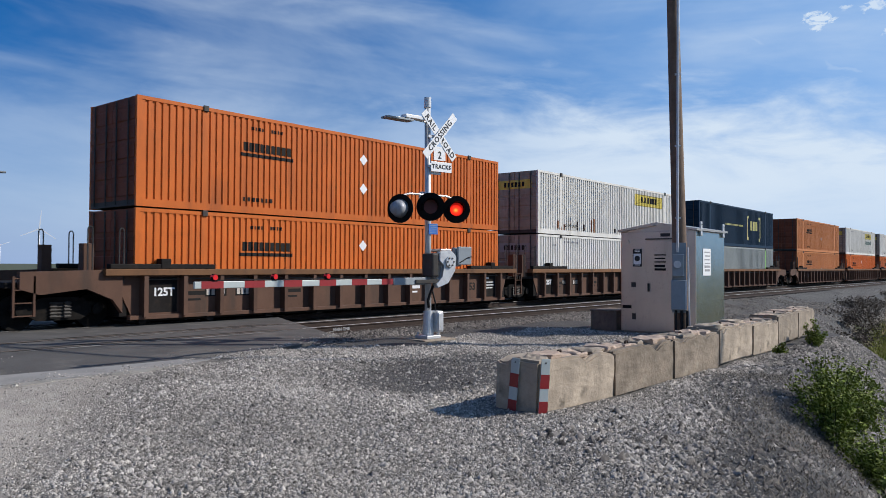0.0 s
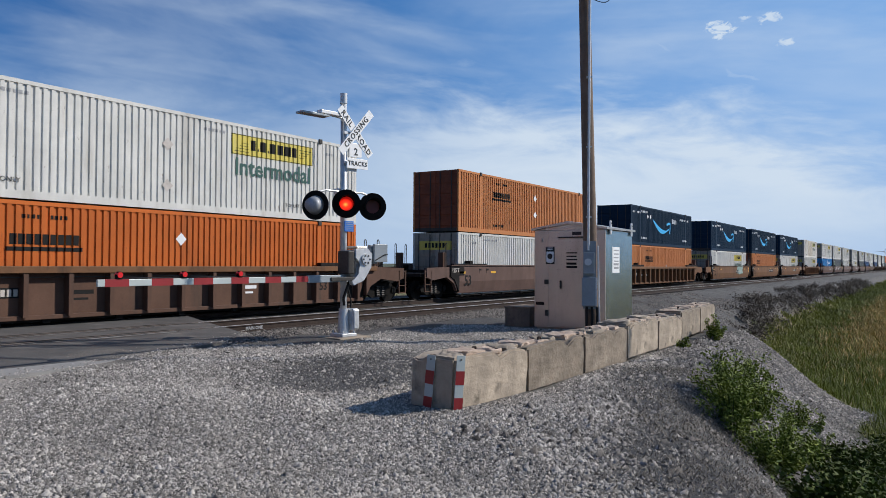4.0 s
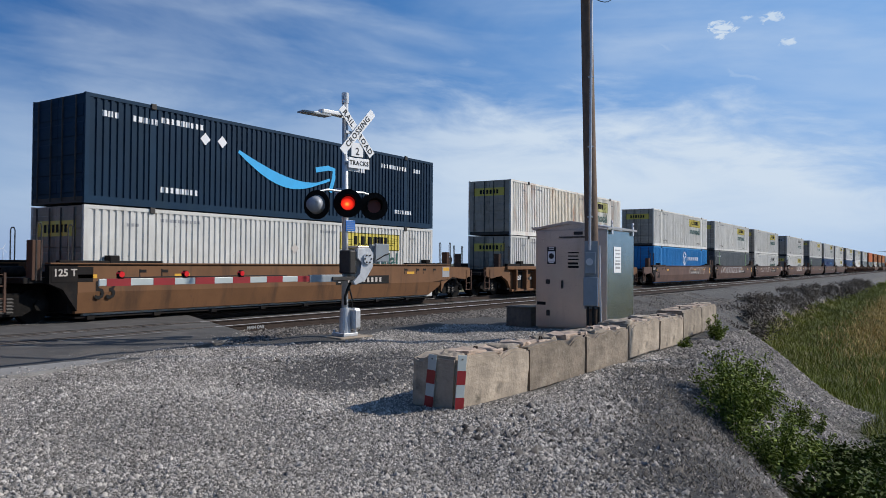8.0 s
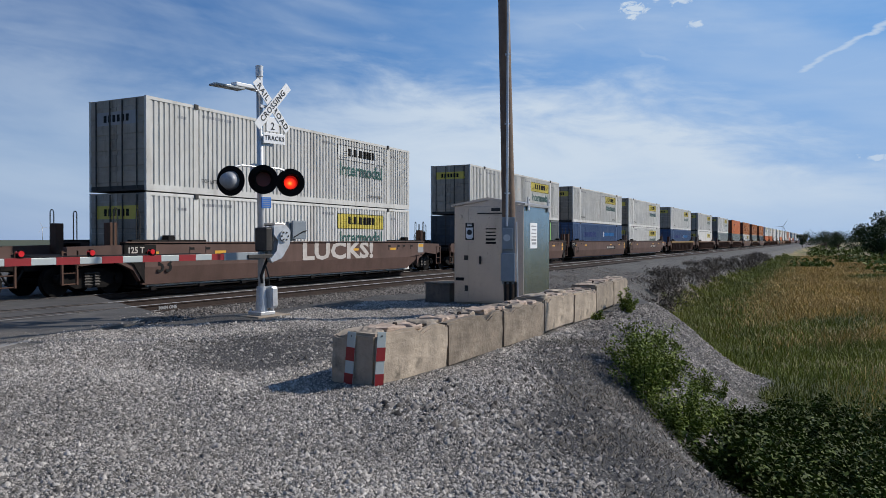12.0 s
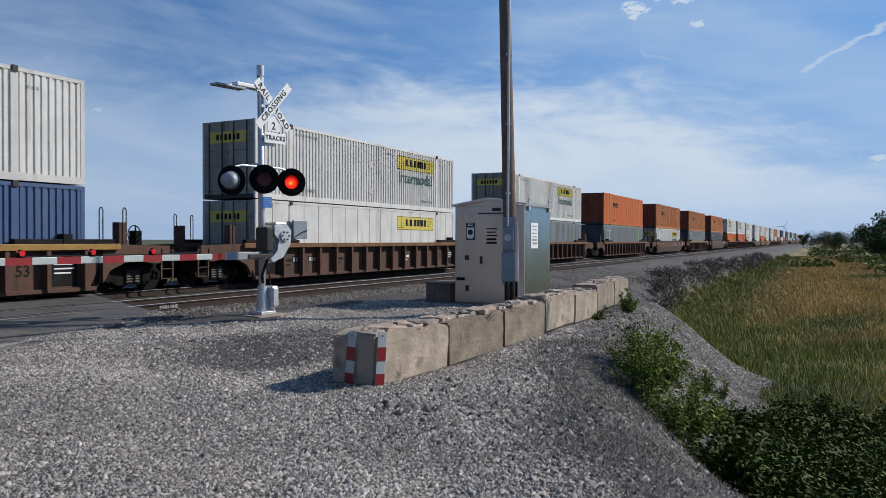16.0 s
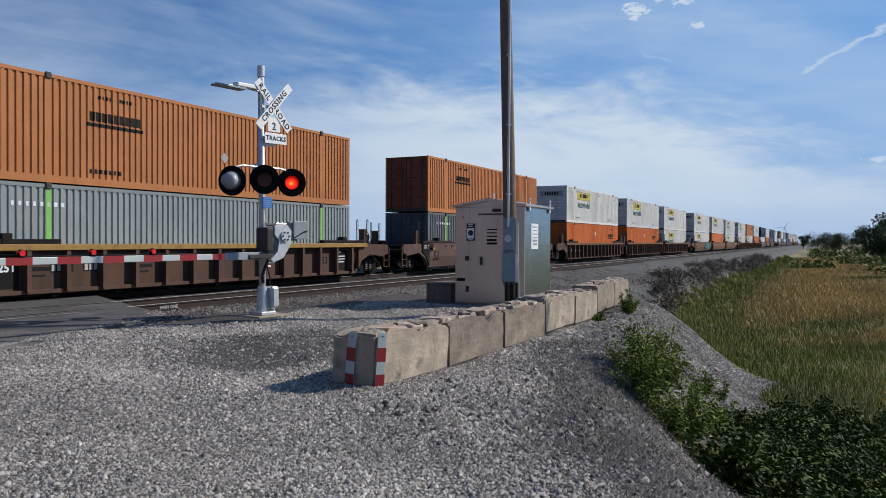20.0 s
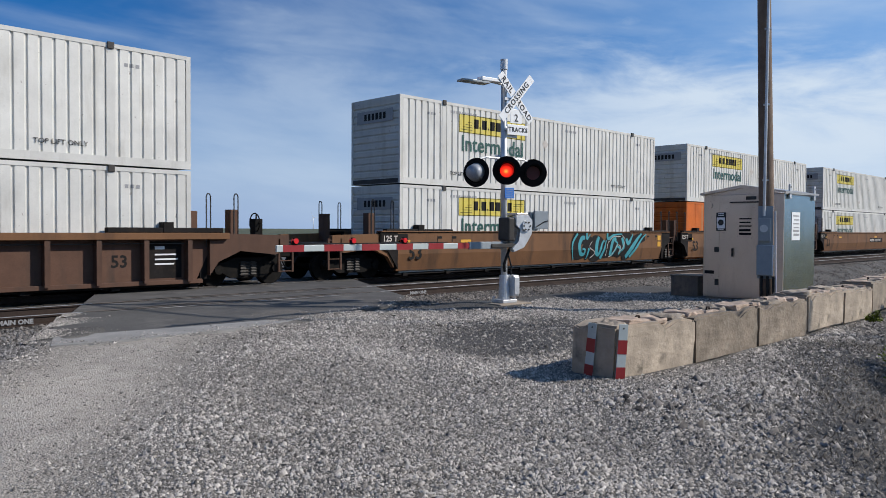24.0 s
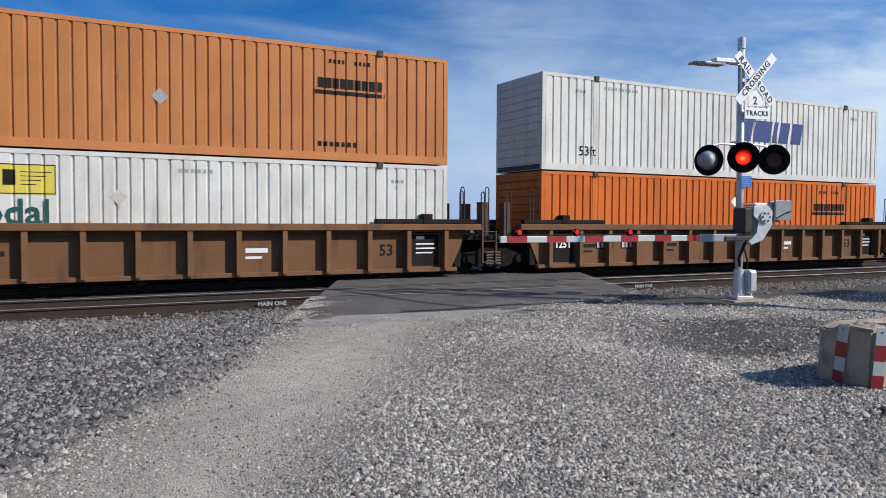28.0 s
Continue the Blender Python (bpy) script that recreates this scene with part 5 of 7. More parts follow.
def container(kind, nose_first):
    """One 53-foot container, built with its doors at -x; decals on the side towards the road."""
    spec = {
        "white": ("white", 0.208), "white_bare": ("white", 0.208), "white_short": ("white", 0.208), "white_old": ("white", 0.208), "rusty": ("rusty_white", 0.208), "white_smooth": ("white", 0.95),
        "orange": ("orange", 0.208), "orange_smooth": ("orange", 0.95), "tan": ("tan_orange", 0.208), "navy": ("navy", 0.208), "navy_plain": ("navy", 0.208), "grey": ("grey", 0.208), "dark_grey": ("dark_grey", 0.208),
        "blue": ("blue", 0.208), "deep_blue": ("deep_blue", 0.208), "swift": ("white", 0.208), "brown": ("tan_orange", 0.208),
    }
    paint, pitch = spec[kind]
    if nose_first and pitch < 0.25:
        pitch = 0.29
    words = {"white": "white corrugated freight container with a yellow side panel", "white_short": "white corrugated freight container with a yellow side panel", "white_bare": "plain white corrugated freight container", "white_old": "white corrugated freight container with a plain side panel", "rusty": "white freight container streaked with rust", "white_smooth": "white smooth-sided freight container with a yellow panel",
             "orange": "bright orange corrugated freight container", "orange_smooth": "orange flat-panelled freight container with pale posts", "tan": "faded orange corrugated freight container", "brown": "faded orange corrugated freight container", "navy": "dark navy freight container with a pale blue curved arrow", "navy_plain": "dark navy freight container with a yellow emblem",
             "grey": "light grey freight container with green edge stripes", "dark_grey": "dark grey freight container with green edge stripes", "blue": "bright blue freight container with a white emblem", "deep_blue": "deep blue corrugated freight container", "swift": "white freight container with slanted blue marks"}[kind]
    ob = empty("freight_container", Matrix.Identity(4), words, "freight container", "containers on the train")
    hx, hy = CL / 2, CW / 2
    part("roof", once(("roof", paint), lambda: mesh_of("roof", roof_sheet(), paint)), None, ob)
    part("nose_wall", once(("nose", paint), lambda: mesh_of("nose_wall", nose_wall(), paint)), None, ob)
    part("floor_frame", once(("floorframe", paint), lambda: mesh_of("floor_frame", boxes((-hx + 0.002, hx - 0.002, -hy + 0.06, hy - 0.06, 0.015, 0.17)), "casting")), None, ob)
    for s in (-1, 1):
        part("side_wall", once(("wall", paint, pitch, s), lambda: mesh_of("side_wall", side_wall(s, pitch), paint)), None, ob)
        part("side_frame", once(("frame_", paint, s), lambda: mesh_of("side_frame", side_frame(s), paint)), None, ob)
    for s in (-1, 1):
        y0, y1 = sorted((s * 0.01, s * (hy - 0.1)))
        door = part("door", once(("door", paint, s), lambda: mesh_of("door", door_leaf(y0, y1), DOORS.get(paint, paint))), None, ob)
        for k, yy in enumerate((0.28, 0.92)):
            part("lock_rod", once(("rod", s, k), lambda: mesh_of("lock_rod", tube(bmesh.new(), (-hx - 0.04, s * yy, 0.06), (-hx - 0.04, s * yy, CH - 0.06), 0.022, n=8), "casting")), None, door, "steel lock rod")
    for s in (-1, 1):
        for e in (-1, 1):
            part("lift_fitting", once(("fit", s, e), lambda: mesh_of("lift_fitting", post_fitting(e * (hx - 2.03), s * (hy + 0.012)), "casting")), None, ob, "dark cast fitting at the head of a post")
    # decals: u runs from the viewer's left end
    turn = pose(0, 0, 0, 0, 0, 180) if nose_first else Matrix.Identity(4)

    def decal(name, u0, u1, z0, z1, mat, label="", lift=0.004):
        return part(name, once(("patch", u0, u1, z0, z1, mat, pitch, lift), lambda: mesh_of(name, patch(u0 - hx, u1 - hx, z0, z1, pitch, lift), mat)), None, ob, label, at=turn)

    def marks(name, rows, mat):
        def make():
            bm = bmesh.new()
            for u0, u1, z0, z1 in rows:
                one = patch(u0 - hx, u1 - hx, z0, z1, pitch, 0.008)
                tmp = bpy.data.meshes.new("tmp")
                one.to_mesh(tmp)
                one.free()
                bm.from_mesh(tmp)
                bpy.data.meshes.remove(tmp)
            return mesh_of(name, bm, mat)

        ob_ = part(name, once(("marks", tuple(rows), mat, pitch), make), None, ob, "row of small painted marks", at=turn)
        ob_["kind"] = "stuff"

    def letters(words, size, u, z, mat, **kw):
        part("lettering", once(("text", words, size, mat), lambda: text_mesh(words, size, mat, 0.001, **kw)), None, ob, at=turn @ pose(u - hx, -hy - 0.004, z))

    mid = 4.6 if nose_first else 11.9
    rng = random.Random(kind)
    if kind in ("white", "rusty", "white_old", "white_smooth", "white_short"):
        col = "faded_yellow" if kind == "rusty" else ("white" if kind == "white_old" else "yellow")
        decal("side_panel", mid - 1.83, mid + 1.83, 1.92, 2.58, col, "yellow side panel with black bars" if col == "yellow" else "")
        u, rows = mid - 1.02, []
        for k, w in enumerate((0.2, 0.06, 0.26, 0.06, 0.26, 0.28, 0.3, 0.24)):
            rows.append((u, u + w, 2.12, 2.12 + (0.07 if w < 0.1 else 0.33)))
            u += w + 0.06
        for k in range(4):
            rows.append((mid - 1.75 + 0.12 * k, mid - 1.15, 2.03 + 0.09 * k, 2.045 + 0.09 * k))
            rows.append((mid + 1.15, mid + 1.75 - 0.1 * k, 2.4 - 0.09 * k, 2.415 - 0.09 * k))
        rows += [(mid - 1.83, mid + 1.83, 1.93, 1.95), (mid - 1.83, mid + 1.83, 2.555, 2.575), (mid - 1.83, mid - 1.81, 1.95, 2.555), (mid + 1.81, mid + 1.83, 1.95, 2.555)]
        marks("logo_mark", rows, "black_decal")
        if kind not in ("white_smooth", "white_short"):
            letters("Intermodal", 0.78, mid, 1.52, "green_decal", bold=0.012)
        letters("TOP LIFT ONLY", 0.18, 2.95 if nose_first else 2.9, 0.44, "black_decal")
        letters("TOP LIFT ONLY", 0.17, 13.0, 0.44, "black_decal")
        for e in (-1, 1):
            yellowed = e < 0 and kind != "white_old"
            xx = sorted((e * (hx + 0.016), e * (hx + 0.019)))
            part("end_panel", once(("endpanel", e, yellowed), lambda: mesh_of("end_panel", boxes((*xx, -0.95, 0.95, 2.08, 2.5)), "yellow" if yellowed else "grey_decal")), None, ob, "yellow panel over the doors" if yellowed else "")
            xx = sorted((e * (hx + 0.02), e * (hx + 0.023)))
            part("end_mark", once(("endmarks", e), lambda: mesh_of("end_mark", boxes(*[(*xx, -0.55 + 0.2 * k, -0.42 + 0.2 * k, 2.18, 2.4) for k in range(6)]), "black_decal")), None, ob)["kind"] = "stuff"
    if kind == "white_short":
        for k in range(9):
            u, z0 = 1.6 + rng.random() * 6.5, 0.2 + rng.random() * 0.1
            decal("rust_streak", round(u, 3), round(u + 0.05 + 0.12 * rng.random(), 3), z0, z0 + 0.15 + 0.6 * rng.random() ** 2, "rail_side" if k % 3 == 0 else "rust_streak", "patch of brown rust", lift=0.005)
    if kind in ("white", "white_bare", "swift", "rusty", "white_old"):
        for u0, z0, w in ((1.25, 2.38, 0.55), (2.35, 2.55, 1.5), (14.45, 2.4, 0.55), (9.0, 2.5, 0.9)):
            marks("marking", [(round(u0 + 0.14 * k, 3), round(u0 + 0.14 * k + 0.085, 3), z0, z0 + 0.09) for k in range(int(w / 0.14))], "grey_decal")
    if kind in ("orange", "tan", "orange_smooth", "brown"):
        u0 = 12.4 if nose_first else 3.3
        marks("logo_mark", [(round(u0 + 0.2 * k, 3), round(u0 + 0.2 * k + 0.17, 3), 1.84, 2.1) for k in range(9)] + [(u0 - 0.08, u0 + 1.85, 1.68, 1.78)], "black_decal")
        marks("marking", [(round(u0 + w + 0.12 * k, 3), round(u0 + w + 0.12 * k + 0.07, 3), 2.48, 2.58) for w in (0.3, 1.0) for k in range(4)] + [(round(u0 + 0.16 * k, 3), round(u0 + 0.16 * k + 0.1, 3), 0.35, 0.47) for k in range(7)], "black_decal")
    if kind == "rusty":
        decal("side_panel", 4.7, 9.9, 0.22, 2.78, "rust_sheet", "rust-streaked cream side panel", lift=0.003)
    if kind == "orange_smooth":
        for u in (1.95, 14.05):
            for k in (-0.35, 0.25):
                decal("pale_post", u + k, u + k + 0.22, 0.22, 2.78, "tan_orange", lift=0.012)
    diamonds = {"orange": ((8.2, 2.1), (8.2, 1.1)), "tan": ((8.6, 1.3),), "brown": ((8.0, 2.1), (8.0, 1.2)), "white": ((7.7, 1.9), (7.7, 0.7)), "rusty": ((8.0, 0.7),), "navy": ((3.85, 2.2), (4.5, 2.2))}.get(kind, ())
    for u, z in diamonds:
        part("placard", once(("diamond", u, z, kind), lambda: mesh_of("placard", flat_shape([(u - hx - 0.19, z), (u - hx, z - 0.19), (u - hx + 0.19, z), (u - hx, z + 0.19)], -hy + 0.004), "dull_white" if kind in ("white", "rusty") else ("grey_decal" if kind == "tan" else "white_decal"))), None, ob, "white diamond placard holder", at=turn)
    if kind == "navy":
        pts = [(5.15 - hx + 4.3 * f, 2.0 - 0.9 * math.sin(f * math.pi * 0.78) * (1 - 0.1 * f) + 0.02 * f) for f in (k / 24 for k in range(25))]
        part("curved_arrow", once("arrow", lambda: mesh_of("curved_arrow", ribbon(pts, [0.05 + 0.14 * math.sin(math.pi * min(1, k / 20)) for k in range(25)], -hy + 0.002), "cyan_decal")), None, ob, "pale blue curved arrow", at=turn)
        ex, ez = pts[-1]
        part("arrow_head", once("arrowhead", lambda: mesh_of("arrow_head", ribbon([(ex - 0.75, ez + 0.28), (ex - 0.1, ez + 0.42), (ex + 0.22, ez + 0.38), (ex + 0.2, ez + 0.05), (ex + 0.02, ez - 0.45)], 0.09, -hy + 0.001), "cyan_decal")), None, ob, at=turn)
        for k, (w, hh) in enumerate(((0.2, 0.42), (0.12, 0.32), (0.08, 0.34), (0.34, 0.32), (0.22, 0.32))):
            u = 10.2 + (0, 0.27, 0.46, 0.61, 1.02)[k]
            decal("logo_bar", u, u + w, 1.95, 1.95 + hh, "white_decal")
        for u0, n, z in ((0.5, 3, 2.35), (1.4, 5, 2.35), (2.3, 9, 2.45), (2.3, 8, 0.45), (12.5, 10, 2.3), (14.7, 3, 2.3), (13.4, 7, 0.5)):
            marks("marking", [(round(u0 + 0.17 * k, 3), round(u0 + 0.17 * k + 0.11, 3), z, z + 0.16) for k in range(n)], "white_decal")
    if kind == "navy_plain":
        for u0, u1, z0, z1 in ((9.7, 10.0, 0.55, 0.75), (9.7, 9.85, 0.75, 2.2), (9.7, 10.1, 2.2, 2.38), (12.5, 12.8, 0.5, 0.7), (12.7, 12.85, 0.7, 2.2), (12.4, 12.85, 2.2, 2.38), (10.4, 10.9, 1.3, 2.0), (11.05, 11.5, 1.3, 2.0), (11.65, 12.15, 1.3, 2.0)):
            decal("emblem_bar", u0, u1, z0, z1, "faded_yellow")
        marks("marking", [(round(5.0 + 0.24 * k, 3), round(5.0 + 0.24 * k + 0.15, 3), 1.5, 1.62) for k in range(16)], "faded_yellow")
    if kind in ("grey", "dark_grey"):
        for u in (1.96, 14.06):
            decal("green_stripe", u, u + 0.15, 0.1, 2.8, "bright_green", "bright green edge stripe", lift=0.01)
        marks("marking", [(round(1.0 + 0.2 * k, 3), round(1.0 + 0.2 * k + 0.1, 3), 2.3, 2.42) for k in range(8)], "white_decal")
    if kind in ("blue", "deep_blue"):
        bar = "white_decal" if kind == "blue" else "blue"
        marks("logo_mark", [(round(9.6 + 0.32 * k, 3), round(9.6 + 0.32 * k + 0.22, 3), 1.85, 2.15) for k in range(11)], bar)
        if kind == "blue":
            ring = [(8.6 - hx + 0.55 * math.cos(a), 2.0 + 0.55 * math.sin(a)) for a in (math.pi / 6 + k * math.pi / 3 for k in range(7))]
            part("emblem", once("hexring", lambda: mesh_of("emblem", ribbon(ring, 0.05, -hy + 0.002), "white_decal")), None, ob, "white six-sided emblem", at=turn)
            for k in range(3):
                a = math.pi / 6 + k * math.pi * 2 / 3
                part("emblem_spoke", once(("hexspoke", k), lambda: mesh_of("emblem_spoke", ribbon([(8.6 - hx, 2.0), (8.6 - hx + 0.5 * math.cos(a), 2.0 + 0.5 * math.sin(a))], 0.04, -hy + 0.0015), "white_decal")), None, ob, at=turn)
        else:
            decal("logo_bar", 9.3, 9.62, 1.75, 2.2, "white_decal")
            marks("logo_mark", [(round(3.2 + 0.42 * k, 3), round(3.2 + 0.42 * k + 0.3, 3), 1.75, 2.15) for k in range(9)], "navy_decal")
            decal("green_stripe", 0.0, 0.12, 0.1, 2.8, "green_decal", lift=0.012)
    if kind == "swift":
        for k, w in enumerate((0.62, 0.85, 0.2, 0.5, 0.55)):
            u = 8.3 + (0, 0.75, 1.72, 2.05, 2.7)[k]
            part("logo_slant", once(("slant", k), lambda: mesh_of("logo_slant", flat_shape([(u - hx, 1.3), (u - hx + w, 1.3), (u - hx + w + 0.15, 2.05), (u - hx + 0.15, 2.05)], -hy + 0.003), "navy_decal")), None, ob, "slanted navy logo block", at=turn)
        letters("53ft", 0.42, 1.7, 0.6, "black_decal")
    return ob


# stacks in order of passing: top, bottom, nose first, car look
STACKS = [
    ("white", "orange", 0, "R"),
    ("orange", "orange", 0, "R"), ("white_short", "white_old", 0, "R"), ("navy_plain", "grey", 0, "R"),
    ("tan", "tan", 0, "R"), ("white", "orange", 0, "R"), ("white", "orange", 0, "R"),
    ("brown", "white", 0, "W"), ("navy", "tan", 0, "R"), ("navy", "white", 0, "W"), ("navy", "tan", 0, "W"), ("navy", "white", 0, "W"),
    ("rusty", "white", 0, "R"), ("white", "blue", 0, "W"), ("white", "dark_grey", 0, "W"), ("white", "white_old", 0, "W"), ("white_old", "white", 0, "W"),
    ("white", "dark_grey", 0, "W"), ("white", "deep_blue", 0, "W"), ("white", "white", 0, "W"),
    ("white", "deep_blue", 0, "R"), ("white", "white_smooth", 0, "R"), ("white", "grey", 0, "R"), ("orange_smooth", "grey", 0, "R"), ("tan", "white", 0, "W"), ("tan", "grey", 0, "R"), ("tan", "dark_grey", 0, "W"),
    ("white", "orange", 1, "R"), ("white", "orange", 1, "R"), ("white", "white", 1, "R"), ("white", "white", 1, "W"), ("white", "orange_smooth", 1, "W"), ("white", "white", 1, "W"),
    ("white", "white", 1, "R"), ("tan", "white", 1, "R"), ("swift", "orange", 1, "R"),
]
CARS = [[0], [1, 2, 3], [4, 5, 6], [7], [8], [9, 10, 11], [12], [13, 14, 15], [16], [17, 18, 19], [20], [21], [22], [23], [24], [25], [26], [27, 28, 29], [30, 31, 32], [33, 34, 35]]
tail = random.Random(11)
kinds = ["white", "white", "navy_plain", "white_bare", "tan", "white", "grey", "navy"]
at = FRONT[-1]
while at < 1015:
    n = tail.choice((1, 3, 3))
    group = []
    for k in range(n):
        at += 23.4 if k == 0 else 19.43
        FRONT.append(at)
        STACKS.append((tail.choice(kinds), tail.choice(("white", "orange", "grey", "white_bare", "deep_blue")), 1, "W" if n == 3 else "R"))
        group.append(len(FRONT) - 1)
    CARS.append(group)


# wheels, trucks and well cars
def wheel_mesh():
    bm = bmesh.new()
    for y0, y1, r in ((-0.065, 0.045, 0.42), (0.045, 0.07, 0.45)):
        tube(bm, (0, y0, 0), (0, y1, 0), r, n=28)
    tube(bm, (0, -0.11, 0), (0, 0.1, 0), 0.13, n=14)
    return mesh_of("wheel", bm, "running_gear")


def truck_frame(s):
    bm = bmesh.new()
    prism(bm, [(-1.12, 0.5), (-1.05, 0.62), (-0.7, 0.66), (-0.42, 0.78), (0.42, 0.78), (0.7, 0.66), (1.05, 0.62), (1.12, 0.5), (1.0, 0.38), (0.75, 0.36), (0.5, 0.22), (-0.5, 0.22), (-0.75, 0.36), (-1.0, 0.38)], s * 0.93, s * 1.06)
    return mesh_of("side_frame", bm, "running_gear")


def spring_mesh(s):
    bm = bmesh.new()
    rows = []
    for k in range(11):
        wide = 0.26 if k % 2 else 0.22
        y0, y1 = (1.0, 1.14) if k % 2 else (1.02, 1.11)
        rows.append([bm.verts.new((x, s * y, 0.27 + 0.04 * k)) for x, y in ((-wide, y0), (wide, y0), (wide, y1), (0.09, y1), (0.07, y1 - 0.06), (-0.07, y1 - 0.06), (-0.09, y1), (-wide, y1))])
    for a, b in zip(rows, rows[1:]):
        for q in range(8):
            bm.faces.new((a[q], a[(q + 1) % 8], b[(q + 1) % 8], b[q]))
    bm.faces.new(rows[0])
    bm.faces.new(rows[-1])
    return mesh_of("spring", bm, "casting")


def add_truck(parent, x):
    tr = part("truck", once("bolster", lambda: mesh_of("bolster", boxes((-0.22, 0.22, -1.0, 1.0, 0.5, 0.78), (-0.1, 0.1, -0.9, 0.9, 0.35, 0.5), bevel=0.02), "running_gear")), None, parent, "dark two-axle truck", at=pose(x, 0, 0))
    for s in (-1, 1):
        part("side_frame", once(("frame", s), lambda: truck_frame(s)), None, tr)
        part("spring", once(("spring", s), lambda: spring_mesh(s)), None, tr)
        for wx in (-0.89, 0.89):
            part("wheel", once("wheel", wheel_mesh), None, tr, at=pose(wx, s * 0.72, 0.42, 0, 0, 180 if s > 0 else 0))
            part("journal_cap", once(("journal", s), lambda: mesh_of("journal_cap", tube(bmesh.new(), (0, s * 1.04, 0.46), (0, s * 1.13, 0.46), 0.13, n=14), "running_gear")), None, tr, at=pose(wx, 0, 0))
    for wx in (-0.89, 0.89):
        part("axle", once("axle", lambda: mesh_of("axle", tube(bmesh.new(), (0, -0.95, 0.42), (0, 0.95, 0.42), 0.08, n=10), "running_gear")), None, tr, at=pose(wx, 0, 0))


def well_unit(car, x, look_kind, paint, left_end, right_end, seed, chord):
    """One well with its sides, floor and ends; left_end and right_end: how far the frame reaches from the middle."""
    rng = random.Random(seed)
    half = 8.75
    for s in (-1, 1):
        if look_kind == "R":
            part("top_chord", once(("chord", s, chord), lambda: mesh_of("top_chord", boxes((-9.0, 9.0, *sorted((s * 1.33, s * 1.63)), 1.3, 1.47), bevel=0.012), chord)), None, car, at=pose(x, 0, 0))
            part("bottom_chord", once(("low", s, paint), lambda: mesh_of("bottom_chord", boxes((-8.3, 8.3, *sorted((s * 1.33, s * 1.5)), 0.16, 0.27), bevel=0.01), paint)), None, car, at=pose(x, 0, 0))
            part("side_sheet", once(("sheet", s, paint), lambda: mesh_of("side_sheet", prism(bmesh.new(), [(-8.6, 1.3), (8.6, 1.3), (8.5, 0.9), (8.2, 0.27), (-8.2, 0.27), (-8.5, 0.9)], s * 1.33, s * 1.36), paint)), None, car, at=pose(x, 0, 0))
            part("grab_rail", once(("grab", s), lambda: mesh_of("grab_rail", tube(bmesh.new(), (-7.8, s * 1.5, 1.2), (7.8, s * 1.5, 1.2), 0.014, n=6), "casting")), None, car, at=pose(x, 0, 0))
            if seed > 35 or s > 0:
                part("rib_row", once(("ribs", s, paint), lambda: mesh_of("rib_row", boxes(*[(-7.97 + 1.13 * k, -7.85 + 1.13 * k, *sorted((s * 1.35, s * 1.6)), 0.22, 1.3) for k in range(15)]), paint)), None, car, at=pose(x, 0, 0))["kind"] = "stuff"
            for k in range(15 if seed <= 35 and s < 0 else 0):
                rx_ = -7.91 + 1.13 * k
                part("rib", once(("rib", s, paint), lambda: mesh_of("rib", prism(bmesh.new(), [(-0.06, 0.22), (0.06, 0.22), (0.06, 1.3), (-0.06, 1.3)], s * 1.35, s * 1.6), paint)), None, car, at=pose(x + rx_, 0, 0))
            if s < 0:
                for k in (1, 4, 9, 13):
                    rx_ = -7.91 + 1.13 * k
                    part("stencil_bar", once(("stencil", k % 3), lambda: mesh_of("stencil_bar", boxes((0.2, 0.75, -1.3635, -1.3605, 0.75, 0.86), (0.2, 0.6, -1.3635, -1.3605, 0.6, 0.66)), ("white_decal", "black_decal", "grey_decal")[k % 3])), None, car, at=pose(x + rx_, 0, 0))
                part("dark_panel", once("darkpanel", lambda: mesh_of("dark_panel", boxes((0.1, 1.0, -1.3645, -1.3605, 0.32, 1.25)), "dark_car")), None, car, at=pose(x + 6.78, 0, 0))
                part("dark_panel", once("rnumber", lambda: mesh_of("dark_panel", boxes((-6.05, -5.35, -1.3645, -1.3605, 0.7, 0.95), (-5.05, -4.4, -1.3645, -1.3605, 0.7, 0.95)), "black_decal")), None, car, "dark panels behind the car marks", at=pose(x, 0, 0))
                part("stencil_bar", once("rnumbers", lambda: mesh_of("stencil_bar", boxes(*[(-6.0 + 0.16 * k, -5.9 + 0.16 * k, -1.3675, -1.3650, 0.74, 0.91) for k in range(4)], *[(-5.0 + 0.15 * k, -4.9 + 0.15 * k, -1.3675, -1.3650, 0.74, 0.91) for k in range(4)]), "dull_white")), None, car, at=pose(x, 0, 0))
                part("stencil_bar", once("stencilw", lambda: mesh_of("stencil_bar", boxes((0.3, 0.85, -1.3675, -1.3650, 0.9, 0.94), (0.3, 0.9, -1.3675, -1.3650, 0.78, 0.82), (0.3, 0.8, -1.3675, -1.3650, 0.66, 0.7), (0.3, 0.55, -1.3675, -1.3650, 1.05, 1.13))  , "white_decal")), None, car, at=pose(x + 6.78, 0, 0))
                part("lettering", once("t53", lambda: text_mesh("53", 0.42, "black_decal", 0.001, bold=0.01)), None, car, at=pose(x + 6.2, -1.3645, 0.75))
                part("lettering", once("t125", lambda: text_mesh("125T", 0.3, "white_decal", 0.001, bold=0.01)), None, car, at=pose(x - 7.3, -1.3665, 0.85))
                part("dark_panel", once("darkpanel2", lambda: mesh_of("dark_panel", boxes((0.1, 1.0, -1.3645, -1.3605, 0.32, 1.25)), "dark_car")), None, car, at=pose(x - 7.91, 0, 0))
        else:
